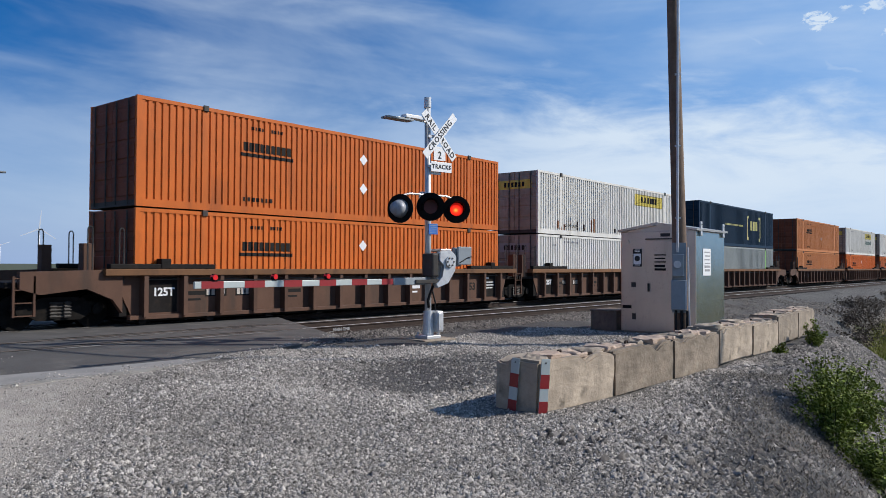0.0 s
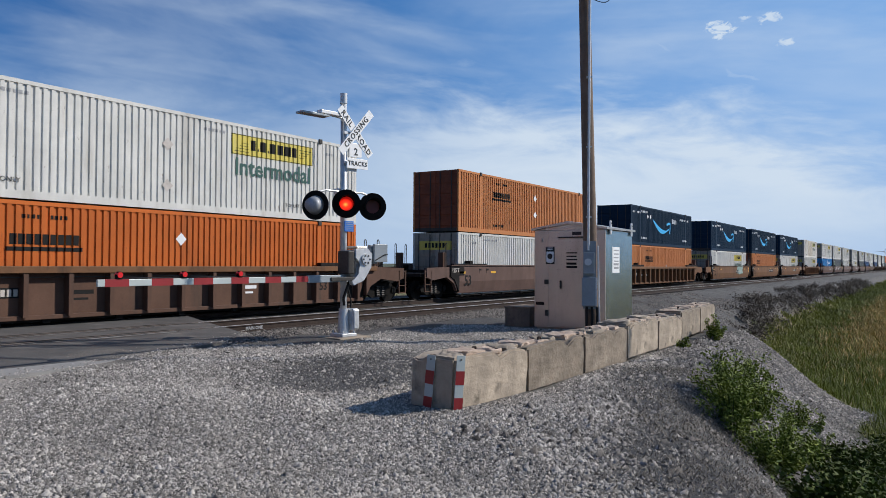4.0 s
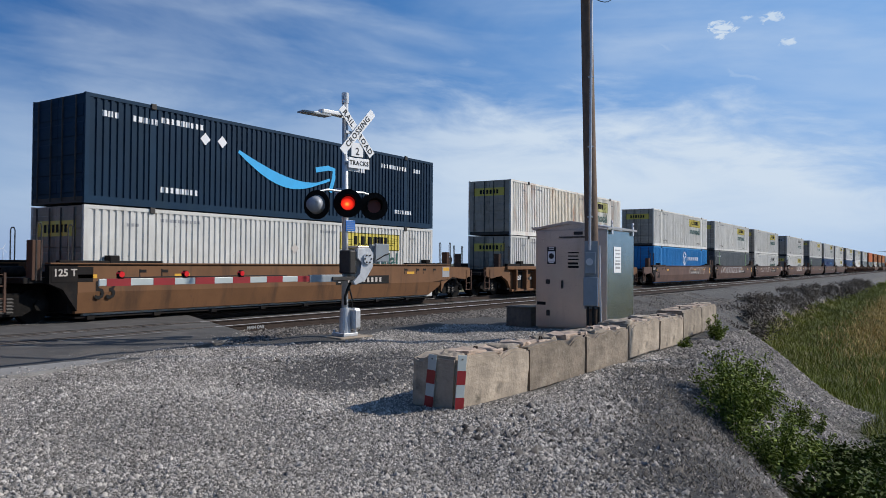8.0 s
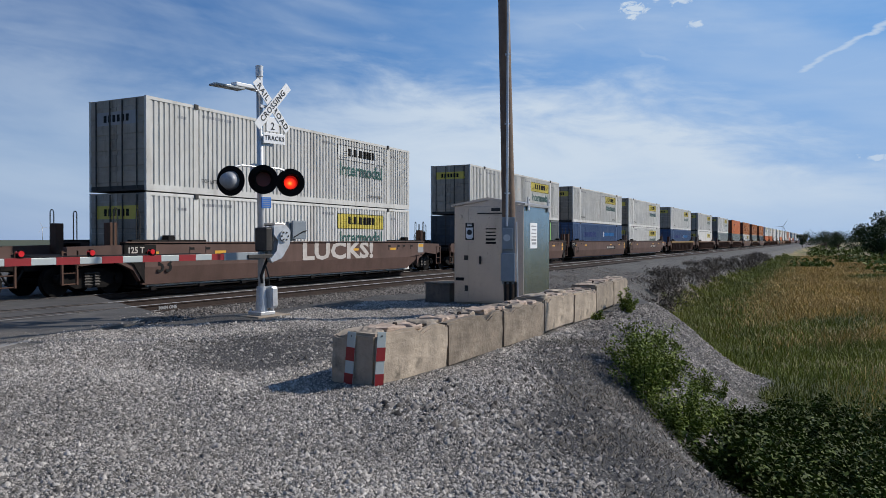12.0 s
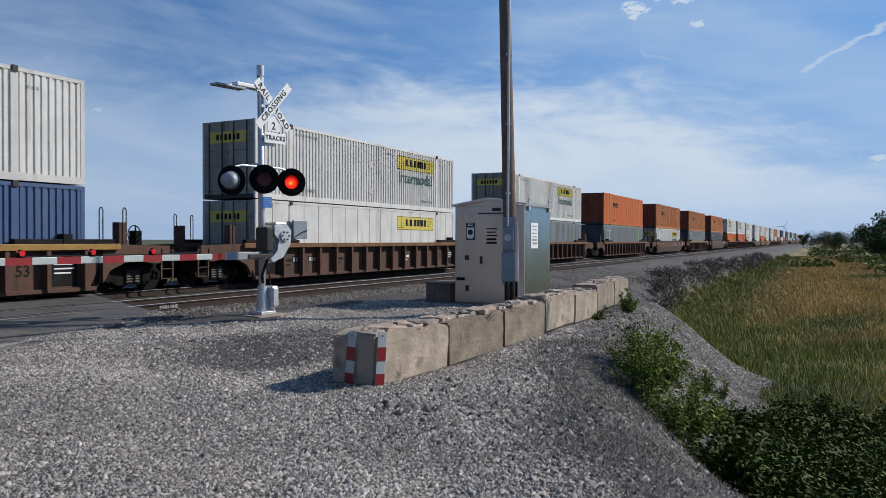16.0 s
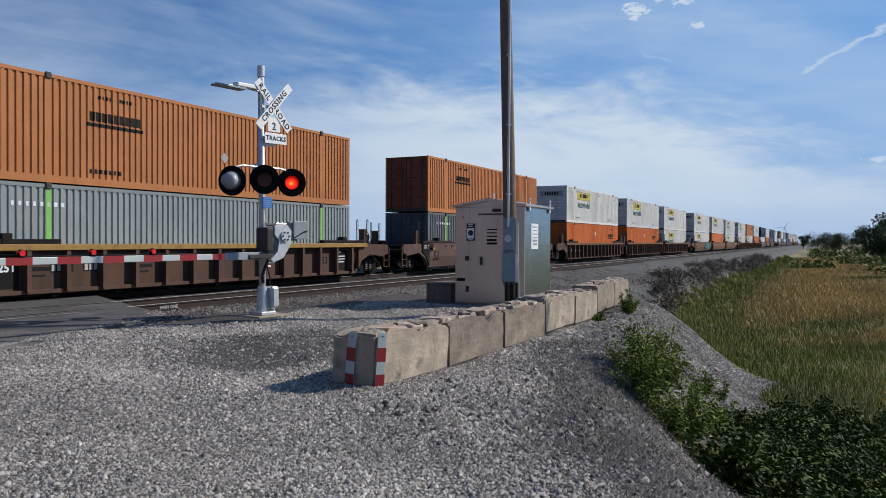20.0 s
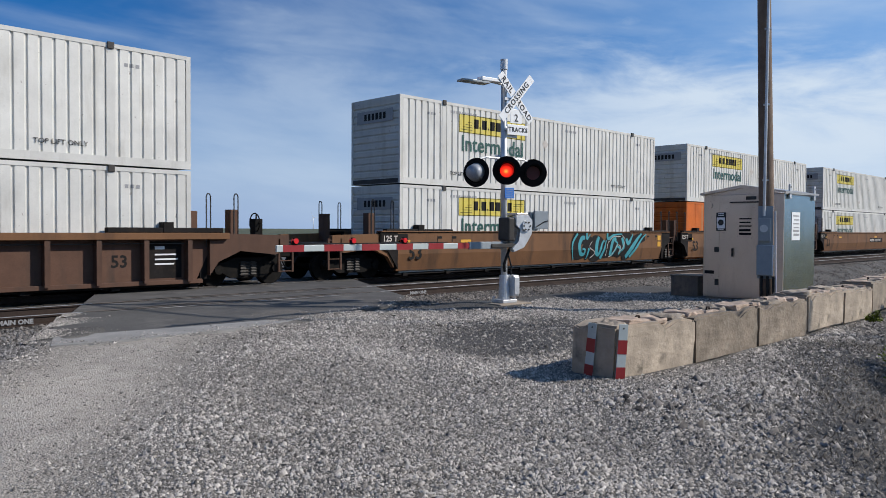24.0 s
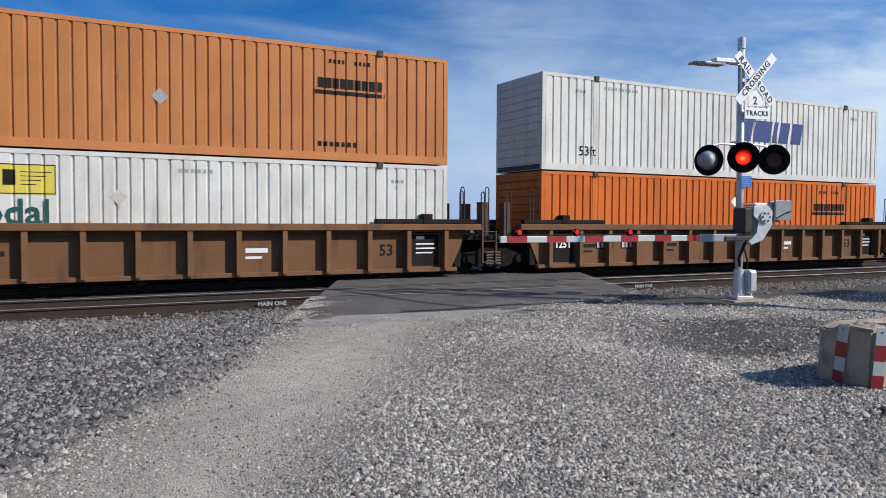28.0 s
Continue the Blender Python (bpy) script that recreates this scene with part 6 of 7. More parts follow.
            prof = [(s * 1.33, 1.5), (s * 1.53, 1.5), (s * 1.55, 1.46), (s * 1.55, 0.78), (s * 1.44, 0.24), (s * 1.33, 0.22)]

            last = right_end > 10.5

            def smooth_side():
                bm = bmesh.new()
                xs = (-8.36, -8.3, 7.6 if last else 8.25, 9.1 if last else 8.36)
                rows = []
                for k, xx in enumerate(xs):
                    rows.append([bm.verts.new((xx, y, z if k in (0, 1, 2) or not last else max(z, 0.9 if z < 0.8 else z))) for y, z in prof])
                for a, b in zip(rows, rows[1:]):
                    for q in range(len(prof)):
                        j = (q + 1) % len(prof)
                        bm.faces.new((a[q], b[q], b[j], a[j]))
                bm.faces.new(rows[0])
                bm.faces.new(rows[-1])
                return mesh_of("well_side", bm, paint)

            part("well_side", once(("smooth", s, paint, last), smooth_side), None, car, "smooth-sided well with a folded lower edge", at=pose(x, 0, 0))
            for e in (-1, 1) if not last else (-1,):
                part("end_post", once(("endpost", s, e), lambda: mesh_of("end_post", prism(bmesh.new(), [(e * 8.37, 1.495), (e * 9.1, 1.495), (e * 9.1, 1.02), (e * 8.75, 0.86), (e * 8.37, 0.3)], s * 1.34, s * 1.548), "dark_car")), None, car, "sooty black end post", at=pose(x, 0, 0))
            part("top_lip", once(("lip", s, paint), lambda: mesh_of("top_lip", boxes((-9.1, 9.1, *sorted((s * 1.34, s * 1.6)), 1.5, 1.54), bevel=0.008), paint)), None, car, at=pose(x, 0, 0))
            if s < 0:
                part("lettering", once("T53", lambda: text_mesh("53", 0.64, "black_decal", 0.001, bold=0.012)), None, car, at=pose(x - 7.6, -1.556, 0.8))
                part("dark_panel", once("endpanel", lambda: mesh_of("dark_panel", boxes((-0.55, 0.55, -1.5565, -1.5525, 1.05, 1.44)), "dark_car")), None, car, at=pose(x - 8.5, 0, 0))
                part("lettering", once("t125w", lambda: text_mesh("125 T", 0.26, "dull_white", 0.001, bold=0.006)), None, car, at=pose(x - 8.7, -1.559, 1.28))
                for q in (-5.2, 2.92, 6.1, -8.1):
                    part("yellow_mark", once("ymark", lambda: mesh_of("yellow_mark", boxes((-0.26, 0.26, -1.5565, -1.5535, 1.14, 1.24)), "amber")), None, car, at=pose(x + q, 0, 0))
                if right_end > 10.5:
                    plate = part("end_plate", once("endplate", lambda: mesh_of("end_plate", boxes((8.5, 9.06, -1.558, -1.5525, 0.98, 1.44)), "grey_decal")), None, car, "grey plate with a yellow top", at=pose(x, 0, 0))
                    part("yellow_mark", once("endyellow", lambda: mesh_of("yellow_mark", boxes((8.56, 9.04, -1.561, -1.5585, 1.26, 1.41)), "amber")), None, plate)
                else:
                    for z in (0.84, 1.13):
                        part("yellow_mark", once(("ysq", z), lambda: mesh_of("yellow_mark", boxes((7.98, 8.26, -1.5565, -1.5535, z, z + 0.23)), "amber")), None, car, at=pose(x, 0, 0))
                for q, n, mat in ((1.6, 4, "dull_white"), (2.75, 6, "dull_white")) if seed not in (16, 30) else ():
                    part("stencil_bar", once(("wst", q), lambda: mesh_of("stencil_bar", boxes(*[(0.25 * k, 0.25 * k + 0.13, -1.561, -1.5585, 0.85, 1.03) for k in range(n)]), mat)), None, car, at=pose(x + q, 0, 0))
                if seed not in (16, 30):
                    part("dark_panel", once("wnumber", lambda: mesh_of("dark_panel", boxes((1.47, 4.62, -1.558, -1.5535, 0.78, 1.1)), "black_decal")), None, car, "dark panel behind the car marks", at=pose(x, 0, 0))
                for k, q in enumerate((-6.6, -5.9, 5.66, 6.5, 7.0, 7.75)):
                    part("stencil_bar", once(("wsm", k), lambda: mesh_of("stencil_bar", boxes((0, 0.03, -1.5565, -1.5535, 1.15, 1.38), (0.03, 0.22, -1.5565, -1.5535, 1.28, 1.36)), "black_decal")), None, car, at=pose(x + q, 0, 0))
        # container locks on the chord
        for e in (-6.35, 6.35):
            part("lock_bar", once(("lockbar", s), lambda: mesh_of("lock_bar", boxes((-1.5, 1.5, *sorted((s * 1.36, s * 1.56)), 1.47, 1.6), (-0.14, 0.14, *sorted((s * 1.3, s * 1.58)), 1.47, 1.74), bevel=0.02), "dark_car")), None, car, "dark pivoting container lock bar", at=pose(x + e + (1.0 if e > 0 else -1.0), 0, 0))
    part("well_floor", once("floor", lambda: mesh_of("well_floor", boxes((-8.3, 8.3, -1.33, 1.33, 0.1, 0.155), *[(-8.0 + 2 * k, -7.8 + 2 * k, -1.4, 1.4, 0.06, 0.16) for k in range(9)]), "dark_car")), None, car, at=pose(x, 0, 0))
    for e, reach in ((-1, left_end), (1, right_end)):
        coupled = reach > 10.5
        a, b = sorted((e * 8.35, e * reach))
        part("end_platform", once(("deck", e, reach, paint), lambda: mesh_of("end_platform", boxes((*sorted((e * 8.35, e * (reach - (0.5 if coupled else 0.1)))), -1.3, 1.3, 1.02, 1.16), (*sorted((e * 8.3, e * 8.5)), -1.33, 1.33, 0.25, 1.3), (*sorted((e * 8.4, e * (reach - 0.3))), -0.35, 0.35, 0.72, 1.02), bevel=0.01), "dark_car")), None, car, at=pose(x, 0, 0))
        for s in (-1, 1):
            if coupled:
                part("end_sill", once(("sill", s, e, reach, paint), lambda: mesh_of("end_sill", prism(bmesh.new(), [(e * 8.5, 1.46), (e * (reach - 0.75), 1.4), (e * (reach - 0.75), 1.0), (e * (reach - 1.2), 0.86), (e * 9.4, 0.98), (e * 8.75, 0.7), (e * 8.5, 0.35)], s * 1.34, s * 1.5), paint)), None, car, at=pose(x, 0, 0))
            part("guide_plate", once(("guide", s, e), lambda: mesh_of("guide_plate", boxes((*sorted((e * 9.16, e * 9.42)), s * 1.2 - 0.14, s * 1.2 + 0.14, 1.1, 2.1), bevel=0.015), "brown_car")), None, car, "upright brown guide plate", at=pose(x, 0, 0))
            if (coupled or e > 0) and seed <= 35:
                xo = e * (reach - 0.85) if coupled else e * 9.35
                ladder = part("ladder", once(("ladder", s), lambda: mesh_of("ladder", boxes((-0.25, -0.2, s * 1.47 - 0.03, s * 1.47 + 0.03, 0.36, 1.3), (0.2, 0.25, s * 1.47 - 0.03, s * 1.47 + 0.03, 0.36, 1.3)), "brown_car")), None, car, "steel end ladder", at=pose(x + xo, 0, 0))
                for z in (0.38, 0.68, 0.98, 1.25):
                    part("rung", once(("rung", s, z), lambda: mesh_of("rung", tube(bmesh.new(), (-0.22, s * 1.47, z), (0.22, s * 1.47, z), 0.017, n=6), "brown_car")), None, ladder)
            if seed <= 35:
                for q, tall in ((8.5, 2.5), (9.3, 2.52)):
                    part("handrail", once(("handrail", s, tall), lambda: mesh_of("handrail", tubes([(-0.06, s * 1.42, 1.1), (-0.06, s * 1.42, tall - 0.07), (-0.03, s * 1.42, tall), (0.03, s * 1.42, tall), (0.06, s * 1.42, tall - 0.07), (0.06, s * 1.42, 1.1)], 0.017, 6), "casting")), None, car, "tall looped handrail", at=pose(x + e * q, 0, 0))
        if coupled:
            part("coupler", once(("coupler", e, reach), lambda: mesh_of("coupler", boxes((*sorted((e * (reach - 0.7), e * (reach - 0.1))), -0.09, 0.09, 0.78, 0.96), (*sorted((e * (reach - 0.2), e * (reach + 0.12))), -0.17, 0.17, 0.72, 1.02), bevel=0.03), "running_gear")), None, car, "cast steel coupler", at=pose(x, 0, 0))
            part("air_hose", once(("hose", e, reach), lambda: mesh_of("air_hose", tubes([(e * (reach - 0.3), -0.3, 0.75), (e * (reach - 0.15), -0.3, 0.5), (e * (reach - 0.02), -0.25, 0.36), (e * (reach + 0.1), -0.1, 0.38)], 0.03, 8), "rubber")), None, car, "drooping black air hose", at=pose(x, 0, 0))
            if e > 0:
                wheel = part("brake_wheel", once("brakewheel", lambda: mesh_of("brake_wheel", tubes([(0, 0.28 * math.cos(a), 0.28 * math.sin(a)) for a in (2 * math.pi * k / 18 for k in range(19))] , 0.018, 6), "running_gear")), None, car, "round hand brake wheel", at=pose(x + reach - 1.3, -0.55, 1.75))
                part("brake_post", once("brakepost", lambda: mesh_of("brake_post", boxes((-0.12, 0.12, -0.15, 0.15, -0.62, 0.12), (-0.02, 0.02, -0.27, 0.27, -0.02, 0.02), (-0.02, 0.02, -0.02, 0.02, -0.27, 0.27), bevel=0.01), "running_gear")), None, car, at=pose(x + reach - 1.25, -0.55, 1.75))
        else:
            part("articulation", once(("artic", e, reach), lambda: mesh_of("articulation", boxes((*sorted((e * (reach - 0.6), e * (reach + 0.02))), -0.3, 0.3, 0.62, 1.0), bevel=0.04), "running_gear")), None, car, at=pose(x, 0, 0))
            part("brake_cylinder", once(("cyl", e), lambda: mesh_of("brake_cylinder", tube(bmesh.new(), (e * 8.7, 0.5, 1.3), (e * 9.3, 0.5, 1.3), 0.14, n=14), "dark_car")), None, car, at=pose(x, 0, 0))


def graffiti(car, x0, x1, z0, z1, y, mat, seed, n=7, w=0.05):
    """Loose spray-paint strokes with no readable letters."""
    rng = random.Random(seed)
    for k in range(n):
        cx = x0 + (x1 - x0) * (k + 0.5) / n
        r = (x1 - x0) / n * 0.62
        ph = rng.random() * 6
        pts = [(cx + r * math.cos(ph + f * (4.2 + rng.random() * 0.2)) * (0.6 + 0.4 * math.sin(f * 2)), (z0 + z1) / 2 + (z1 - z0) * 0.48 * math.sin(ph * 1.7 + f * 5.0)) for f in (q / 14 for q in range(15))]
        part("paint_stroke", mesh_of("paint_stroke", ribbon(pts, [w * (0.5 + abs(math.sin(q * 0.5 + ph))) for q in range(15)], y - 0.0006 * k), mat), None, car, "sprayed graffiti stroke")


def curve_through(pts, steps=6):
    """Points along a smooth line through the given ones."""
    out = []
    for k in range(len(pts) - 1):
        p0, p1, p2, p3 = (Vector(pts[min(len(pts) - 1, max(0, k + q))]) for q in (-1, 0, 1, 2))
        for q in range(steps):
            f = q / steps
            out.append(tuple(p1 + (p2 - p0) * (0.5 * f) + (p0 * 2 - p1 * 5 + p2 * 4 - p3) * (0.5 * f * f) + (p1 * 3 - p0 - p2 * 3 + p3) * (0.5 * f ** 3)))
    return out + [tuple(pts[-1])]


def mural(car, x):
    """A large sprayed piece, teal strokes over dark shapes, following the folded side of the well."""
    strokes = [
        ("black_decal", 0.36, [(1.25, 1.0), (0.7, 1.08), (0.3, 0.65), (0.5, 0.25), (1.0, 0.3)]),
        ("black_decal", 0.4, [(1.0, 0.25), (1.5, 0.65), (1.8, 0.3), (2.2, 0.25), (2.5, 0.6)]),
        ("black_decal", 0.4, [(1.6, 0.75), (2.2, 0.65), (2.7, 0.35), (3.2, 0.3)]),
        ("black_decal", 0.42, [(2.9, 0.3), (3.3, 0.95), (3.9, 0.95), (3.8, 0.4)]),
        ("black_decal", 0.4, [(3.6, 0.35), (4.3, 0.7), (4.5, 0.3), (5.0, 0.45)]),
        ("black_decal", 0.34, [(3.4, 1.0), (4.4, 1.02), (5.2, 0.8), (6.2, 1.0)]),
        ("black_decal", 0.36, [(4.2, 0.1), (4.8, 0.5), (5.5, 0.95), (6.0, 1.1)]),
        ("black_decal", 0.4, [(3.1, 0.6), (3.9, 0.55), (4.6, 0.6), (5.0, 0.7)]),
        ("teal_paint", 0.055, [(0.5, 1.2), (0.15, 0.85), (0.08, 0.5), (0.25, 0.08)]),
        ("teal_paint", 0.10, [(1.05, 1.0), (0.8, 0.98), (0.62, 0.68), (0.72, 0.35), (1.0, 0.3), (1.05, 0.5), (0.85, 0.52)]),
        ("teal_paint", 0.06, [(1.2, 1.22), (1.2, 0.95), (1.45, 1.15)]),
        ("teal_paint", 0.06, [(1.35, 0.55), (1.3, 0.3), (1.2, 0.08)]),
        ("teal_paint", 0.11, [(2.15, 1.05), (1.98, 0.72), (1.98, 0.36), (2.2, 0.3), (2.42, 0.75), (2.6, 0.88)]),
        ("teal_paint", 0.07, [(2.85, 1.2), (2.9, 0.95), (3.4, 1.12), (4.1, 1.16)]),
        ("teal_paint", 0.08, [(2.35, 0.08), (2.6, 0.5), (2.75, 0.9)]),
        ("teal_paint", 0.09, [(3.6, 0.95), (3.3, 0.85), (3.12, 0.3), (3.35, 0.3), (3.7, 0.72), (3.5, 0.85)]),
        ("teal_paint", 0.05, [(3.7, 0.6), (3.95, 0.5), (3.85, 0.25), (4.2, 0.5)]),
        ("teal_paint", 0.09, [(4.1, 1.0), (4.25, 0.6), (4.12, 0.42)]),
        ("teal_paint", 0.10, [(4.45, 0.95), (4.65, 0.75), (4.9, 0.95), (5.05, 1.15)]),
        ("teal_paint", 0.12, [(4.5, 0.1), (4.95, 0.5), (5.5, 0.95), (5.85, 1.18)]),
        ("teal_paint", 0.07, [(4.85, 0.1), (5.3, 0.45), (5.9, 0.95), (6.3, 1.15)]),
        ("dull_white", 0.014, [(1.6, 0.85), (1.4, 0.6), (1.85, 0.35), (1.5, 0.12)]),
        ("dull_white", 0.014, [(2.75, 0.2), (2.85, 0.7), (3.0, 0.85), (3.4, 1.05), (3.95, 1.05)]),
        ("dull_white", 0.014, [(3.0, 0.15), (3.25, 0.22), (3.65, 0.65), (3.95, 0.6), (3.85, 0.35), (4.15, 0.55), (4.35, 0.9), (4.1, 1.1)]),
    ]
    for k, (mat, w, pts) in enumerate(strokes):
        line = curve_through([(x + 1.05 + u * 0.93, 0.29 + v * 0.98) for u, v in pts])
        n = len(line)
        half = [w * (0.45 + 0.55 * math.sin(math.pi * min(1.0, (q + 1.5) / n * 1.2) ** 0.7)) if w > 0.02 else w for q in range(n)]
        bm = bmesh.new()
        rows = []
        for q, (px, pz) in enumerate(line):
            a, b = line[max(0, q - 1)], line[min(n - 1, q + 1)]
            d = Vector((b[0] - a[0], b[1] - a[1])).normalized()
            row = []
            for f in (-1, -0.66, -0.33, 0, 0.33, 0.66, 1):
                z = min(1.485, max(0.26, pz + d.x * half[q] * f))
                y = -1.5525 if z > 0.78 else -(1.4425 + (z - 0.24) / 0.54 * 0.11) - 0.004
                row.append(bm.verts.new((px - d.y * half[q] * f, y - 0.012 - 0.0008 * k, z)))
            rows.append(row)
        for a, b in zip(rows, rows[1:]):
            for q in range(6):
                bm.faces.new((a[q], a[q + 1], b[q + 1], b[q]))
        part("paint_stroke", bm, mat, car, "sprayed graffiti stroke")


def build_train():
    for ci, group in enumerate(CARS):
        middle = sum(FRONT[k] + CL / 2 for k in group) / len(group)
        kind = STACKS[group[0]][3]
        paint = "tan_car" if (ci in (4, 5, 18, 19, 6)) else ("orange_car" if ci == 18 else ("red_brown_car" if kind == "W" and group[0] != 24 else "brown_car"))
        words = ("three-unit articulated " if len(group) > 1 else "single ") + ("ribbed " if kind == "R" else "smooth-sided ") + {"tan_car": "tan", "orange_car": "orange-brown"}.get(paint, "brown") + " well car carrying stacked containers"
        car = empty("well_car", pose(middle, FAR, 0), words, "railroad car", "cars of the train")
        MOVING.append((car, Vector((middle, FAR, 0)), 0))
        for n, k in enumerate(group):
            x = FRONT[k] + CL / 2 - middle
            left = 11.68 if n == 0 else 9.7
            right = 11.68 if n == len(group) - 1 else 9.7
            # Brown cars take a tan chord: sunlight on its top, put into the colour.
            well_unit(car, x, STACKS[k][3], paint, left, right, k, "yellow_car" if group[0] in (20, 25) else ("tan_car" if paint == "brown_car" else paint))
            if n == 0:
                add_truck(car, x - 9.85)
            add_truck(car, x + (9.85 if n == len(group) - 1 else 9.715))
        if group[0] == 16:
            word = text_mesh("LUCKS!", 1.0, "dull_white", 0.001, bold=0.035)
            wide = max(v.co.x for v in word.vertices) - min(v.co.x for v in word.vertices)
            part("graffiti_word", word, None, car, "pale sprayed block-letter graffiti", at=pose(FRONT[16] + CL / 2 - middle + 1.8, -1.5585, 1.12) @ Matrix.Diagonal((5.1 / wide, 1, 0.95, 1)))
        if kind == "W" and group[0] in (9, 13):
            y = -1.5575
            rows = {9: [(0, 2.2, 5.0, 0.75, 1.4, "mint_paint", 7, 0.17)], 13: [(0, 1.0, 6.5, 0.8, 1.42, "dull_white", 10, 0.018), (1, -6.5, 3.0, 0.8, 1.42, "white_decal", 14, 0.024), (2, -6.0, 1.0, 0.82, 1.42, "dull_white", 9, 0.02)]}[group[0]]
            for q, a, b, z0, z1, mat, n, w in rows:
                x = FRONT[group[q]] + CL / 2 - middle
                graffiti(car, x + a, x + b, z0, z1, y, mat, group[0] + q, n, w)
        if group[0] == 30:
            mural(car, FRONT[30] + CL / 2 - middle)
        if group[0] == 27:
            x = FRONT[28] + CL / 2 - middle
            graffiti(car, x + 2.4, x + 5.8, 0.35, 1.15, -1.3655, "dull_white", 5, 6, 0.075)
    protos = {}
    for k, (top, low, nose, _) in enumerate(STACKS):
        for kind, z in ((low, 0.165), (top, 3.115)):
            key = (kind, nose)
            place = Vector((FRONT[k] + CL / 2, FAR, z))
            turn = 180 if nose else 0
            if key not in protos:
                ob = protos[key] = container(kind, nose)
                ob.matrix_basis = pose(*place, 0, 0, turn)
            else:
                ob = copy_thing(protos[key], pose(*place, 0, 0, turn))
            MOVING.append((ob, place, turn))


build_train()


def motions():
    for ob, place, turn in MOVING:
        walk(ob, [(t, pose(place.x - gone, place.y, place.z, 0, 0, turn)) for t, gone in GONE])
    # the two lenses of each signal take turns
    flips = [(8.2 - 0.4755 * k, k % 2 == 0) for k in range(17, 0, -1)] + [(8.2 + 0.4728 * k, k % 2 == 0) for k in range(42)]
    for lens, right in [(LENSES[0], False), (LENSES[1], True), (LENSES2[0], False), (LENSES2[1], True)]:
        rows = [(0.0, 0.0 if right else 179.6)]
        for t0, to_right in flips:
            a, b = (179.6, 359.2) if to_right == right else (0.0, 179.6)
            if t0 > 0.1:
                rows += [(t0 - 1 / 30, a), (t0, (a + b) / 2), (t0 + 1 / 30, b)]
        rows.append((28.0, rows[-1][1]))
        walk(lens, [(t, pose(0, 0, 0, 0, 0, ang)) for t, ang in rows])
# ---- plants ----
def blades(name, label, material, spots, heights, widths, lean, seed, segs=2):
    """Grass: each blade a bent strip."""
    g = np.random.default_rng(seed)
    n = len(spots)
    ang = g.uniform(0, 2 * np.pi, n)
    wx, wy = np.cos(ang), np.sin(ang)
    la = g.uniform(0, 2 * np.pi, n)
    bend = lean * g.uniform(0.3, 1.0, n) * heights
    verts = np.zeros((n, 5, 3))
    base = np.asarray(spots)
    for k, (f, wf) in enumerate(((0, 1.0), (0.55, 0.8))):
        for s, q in ((-1, 0), (1, 1)):
            verts[:, 2 * k + q, 0] = base[:, 0] + s * wx * widths * wf + np.cos(la) * bend * f * f
            verts[:, 2 * k + q, 1] = base[:, 1] + s * wy * widths * wf + np.sin(la) * bend * f * f
            verts[:, 2 * k + q, 2] = base[:, 2] + heights * f
    verts[:, 4, 0] = base[:, 0] + np.cos(la) * bend
    verts[:, 4, 1] = base[:, 1] + np.sin(la) * bend
    verts[:, 4, 2] = base[:, 2] + heights * (1 - 0.25 * lean)
    i = (np.arange(n) * 5)[:, None]
    tris = np.concatenate([i + [0, 1, 3], i + [0, 3, 2], i + [2, 3, 4]], 0)
    me = tri_cloud(name, verts.reshape(-1, 3), tris, material)
    return tagged(new(name, me), label, "grass", kind="stuff")


def scatter(n, x0, x1, y0, y1, g, power=1.0):
    """Spots thinning out with distance along x."""
    x = x0 + (x1 - x0) * g.random(n) ** power
    y = y0 + (y1 - y0) * g.random(n)
    return x, y


g = np.random.default_rng(2)
for name, label, mat, n, dryness, hh in (("green_grass", "rough green marsh grass beside the bank", "grass_green", 170000, 0, 0.3), ("dry_grass", "tall dry straw-coloured marsh grass", "grass_dry", 150000, 1, 0.46)):
    x, y = scatter(n * 4, 11, 170, 0, 1, g, 1.7)
    y = -3.0 - 0.1 * x + (12.5 + 0.1 * x) * y
    field = 0.7 * np.sin(0.16 * x + 0.31 * y) + 0.6 * np.sin(0.33 * y - 0.11 * x + 2) + 0.3 * np.sin(0.9 * y + 0.5 * x) + 1.1 * smooth01((x - 17) / 14)
    near_bank = smooth01((pad_edge(x) - y - 3.2) / 5)
    wish = smooth01((field + 0.35) / 0.9) * near_bank
    share = wish if dryness else 1 - 0.7 * wish
    gr, _, _ = zones(x, y)
    ok = (g.random(len(x)) < share) & (gr > 0.55)
    x, y = x[ok][:n], y[ok][:n]
    z = ground_z(x, y)
    far = np.sqrt(x * x + y * y)
    h = hh * g.uniform(0.3, 1.2, len(x)) * (1 + 0.2 * smooth01((far - 40) / 60))
    w = 0.0015 + 0.00024 * far * g.uniform(0.5, 1.3, len(x))
    blades(name, label, mat, np.stack([x, y, z], -1), h, w, 0.8, 5)
# grass beyond the tracks
x, y = scatter(9000, -30, 40, 24.5, 60, g)
gr, _, _ = zones(x, y)
x, y = x[gr > 0.6], y[gr > 0.6]
blades("green_grass", "green verge beyond the tracks", "grass_green", np.stack([x, y, ground_z(x, y)], -1), g.uniform(0.3, 0.7, len(x)), np.full(len(x), 0.035), 0.4, 6)


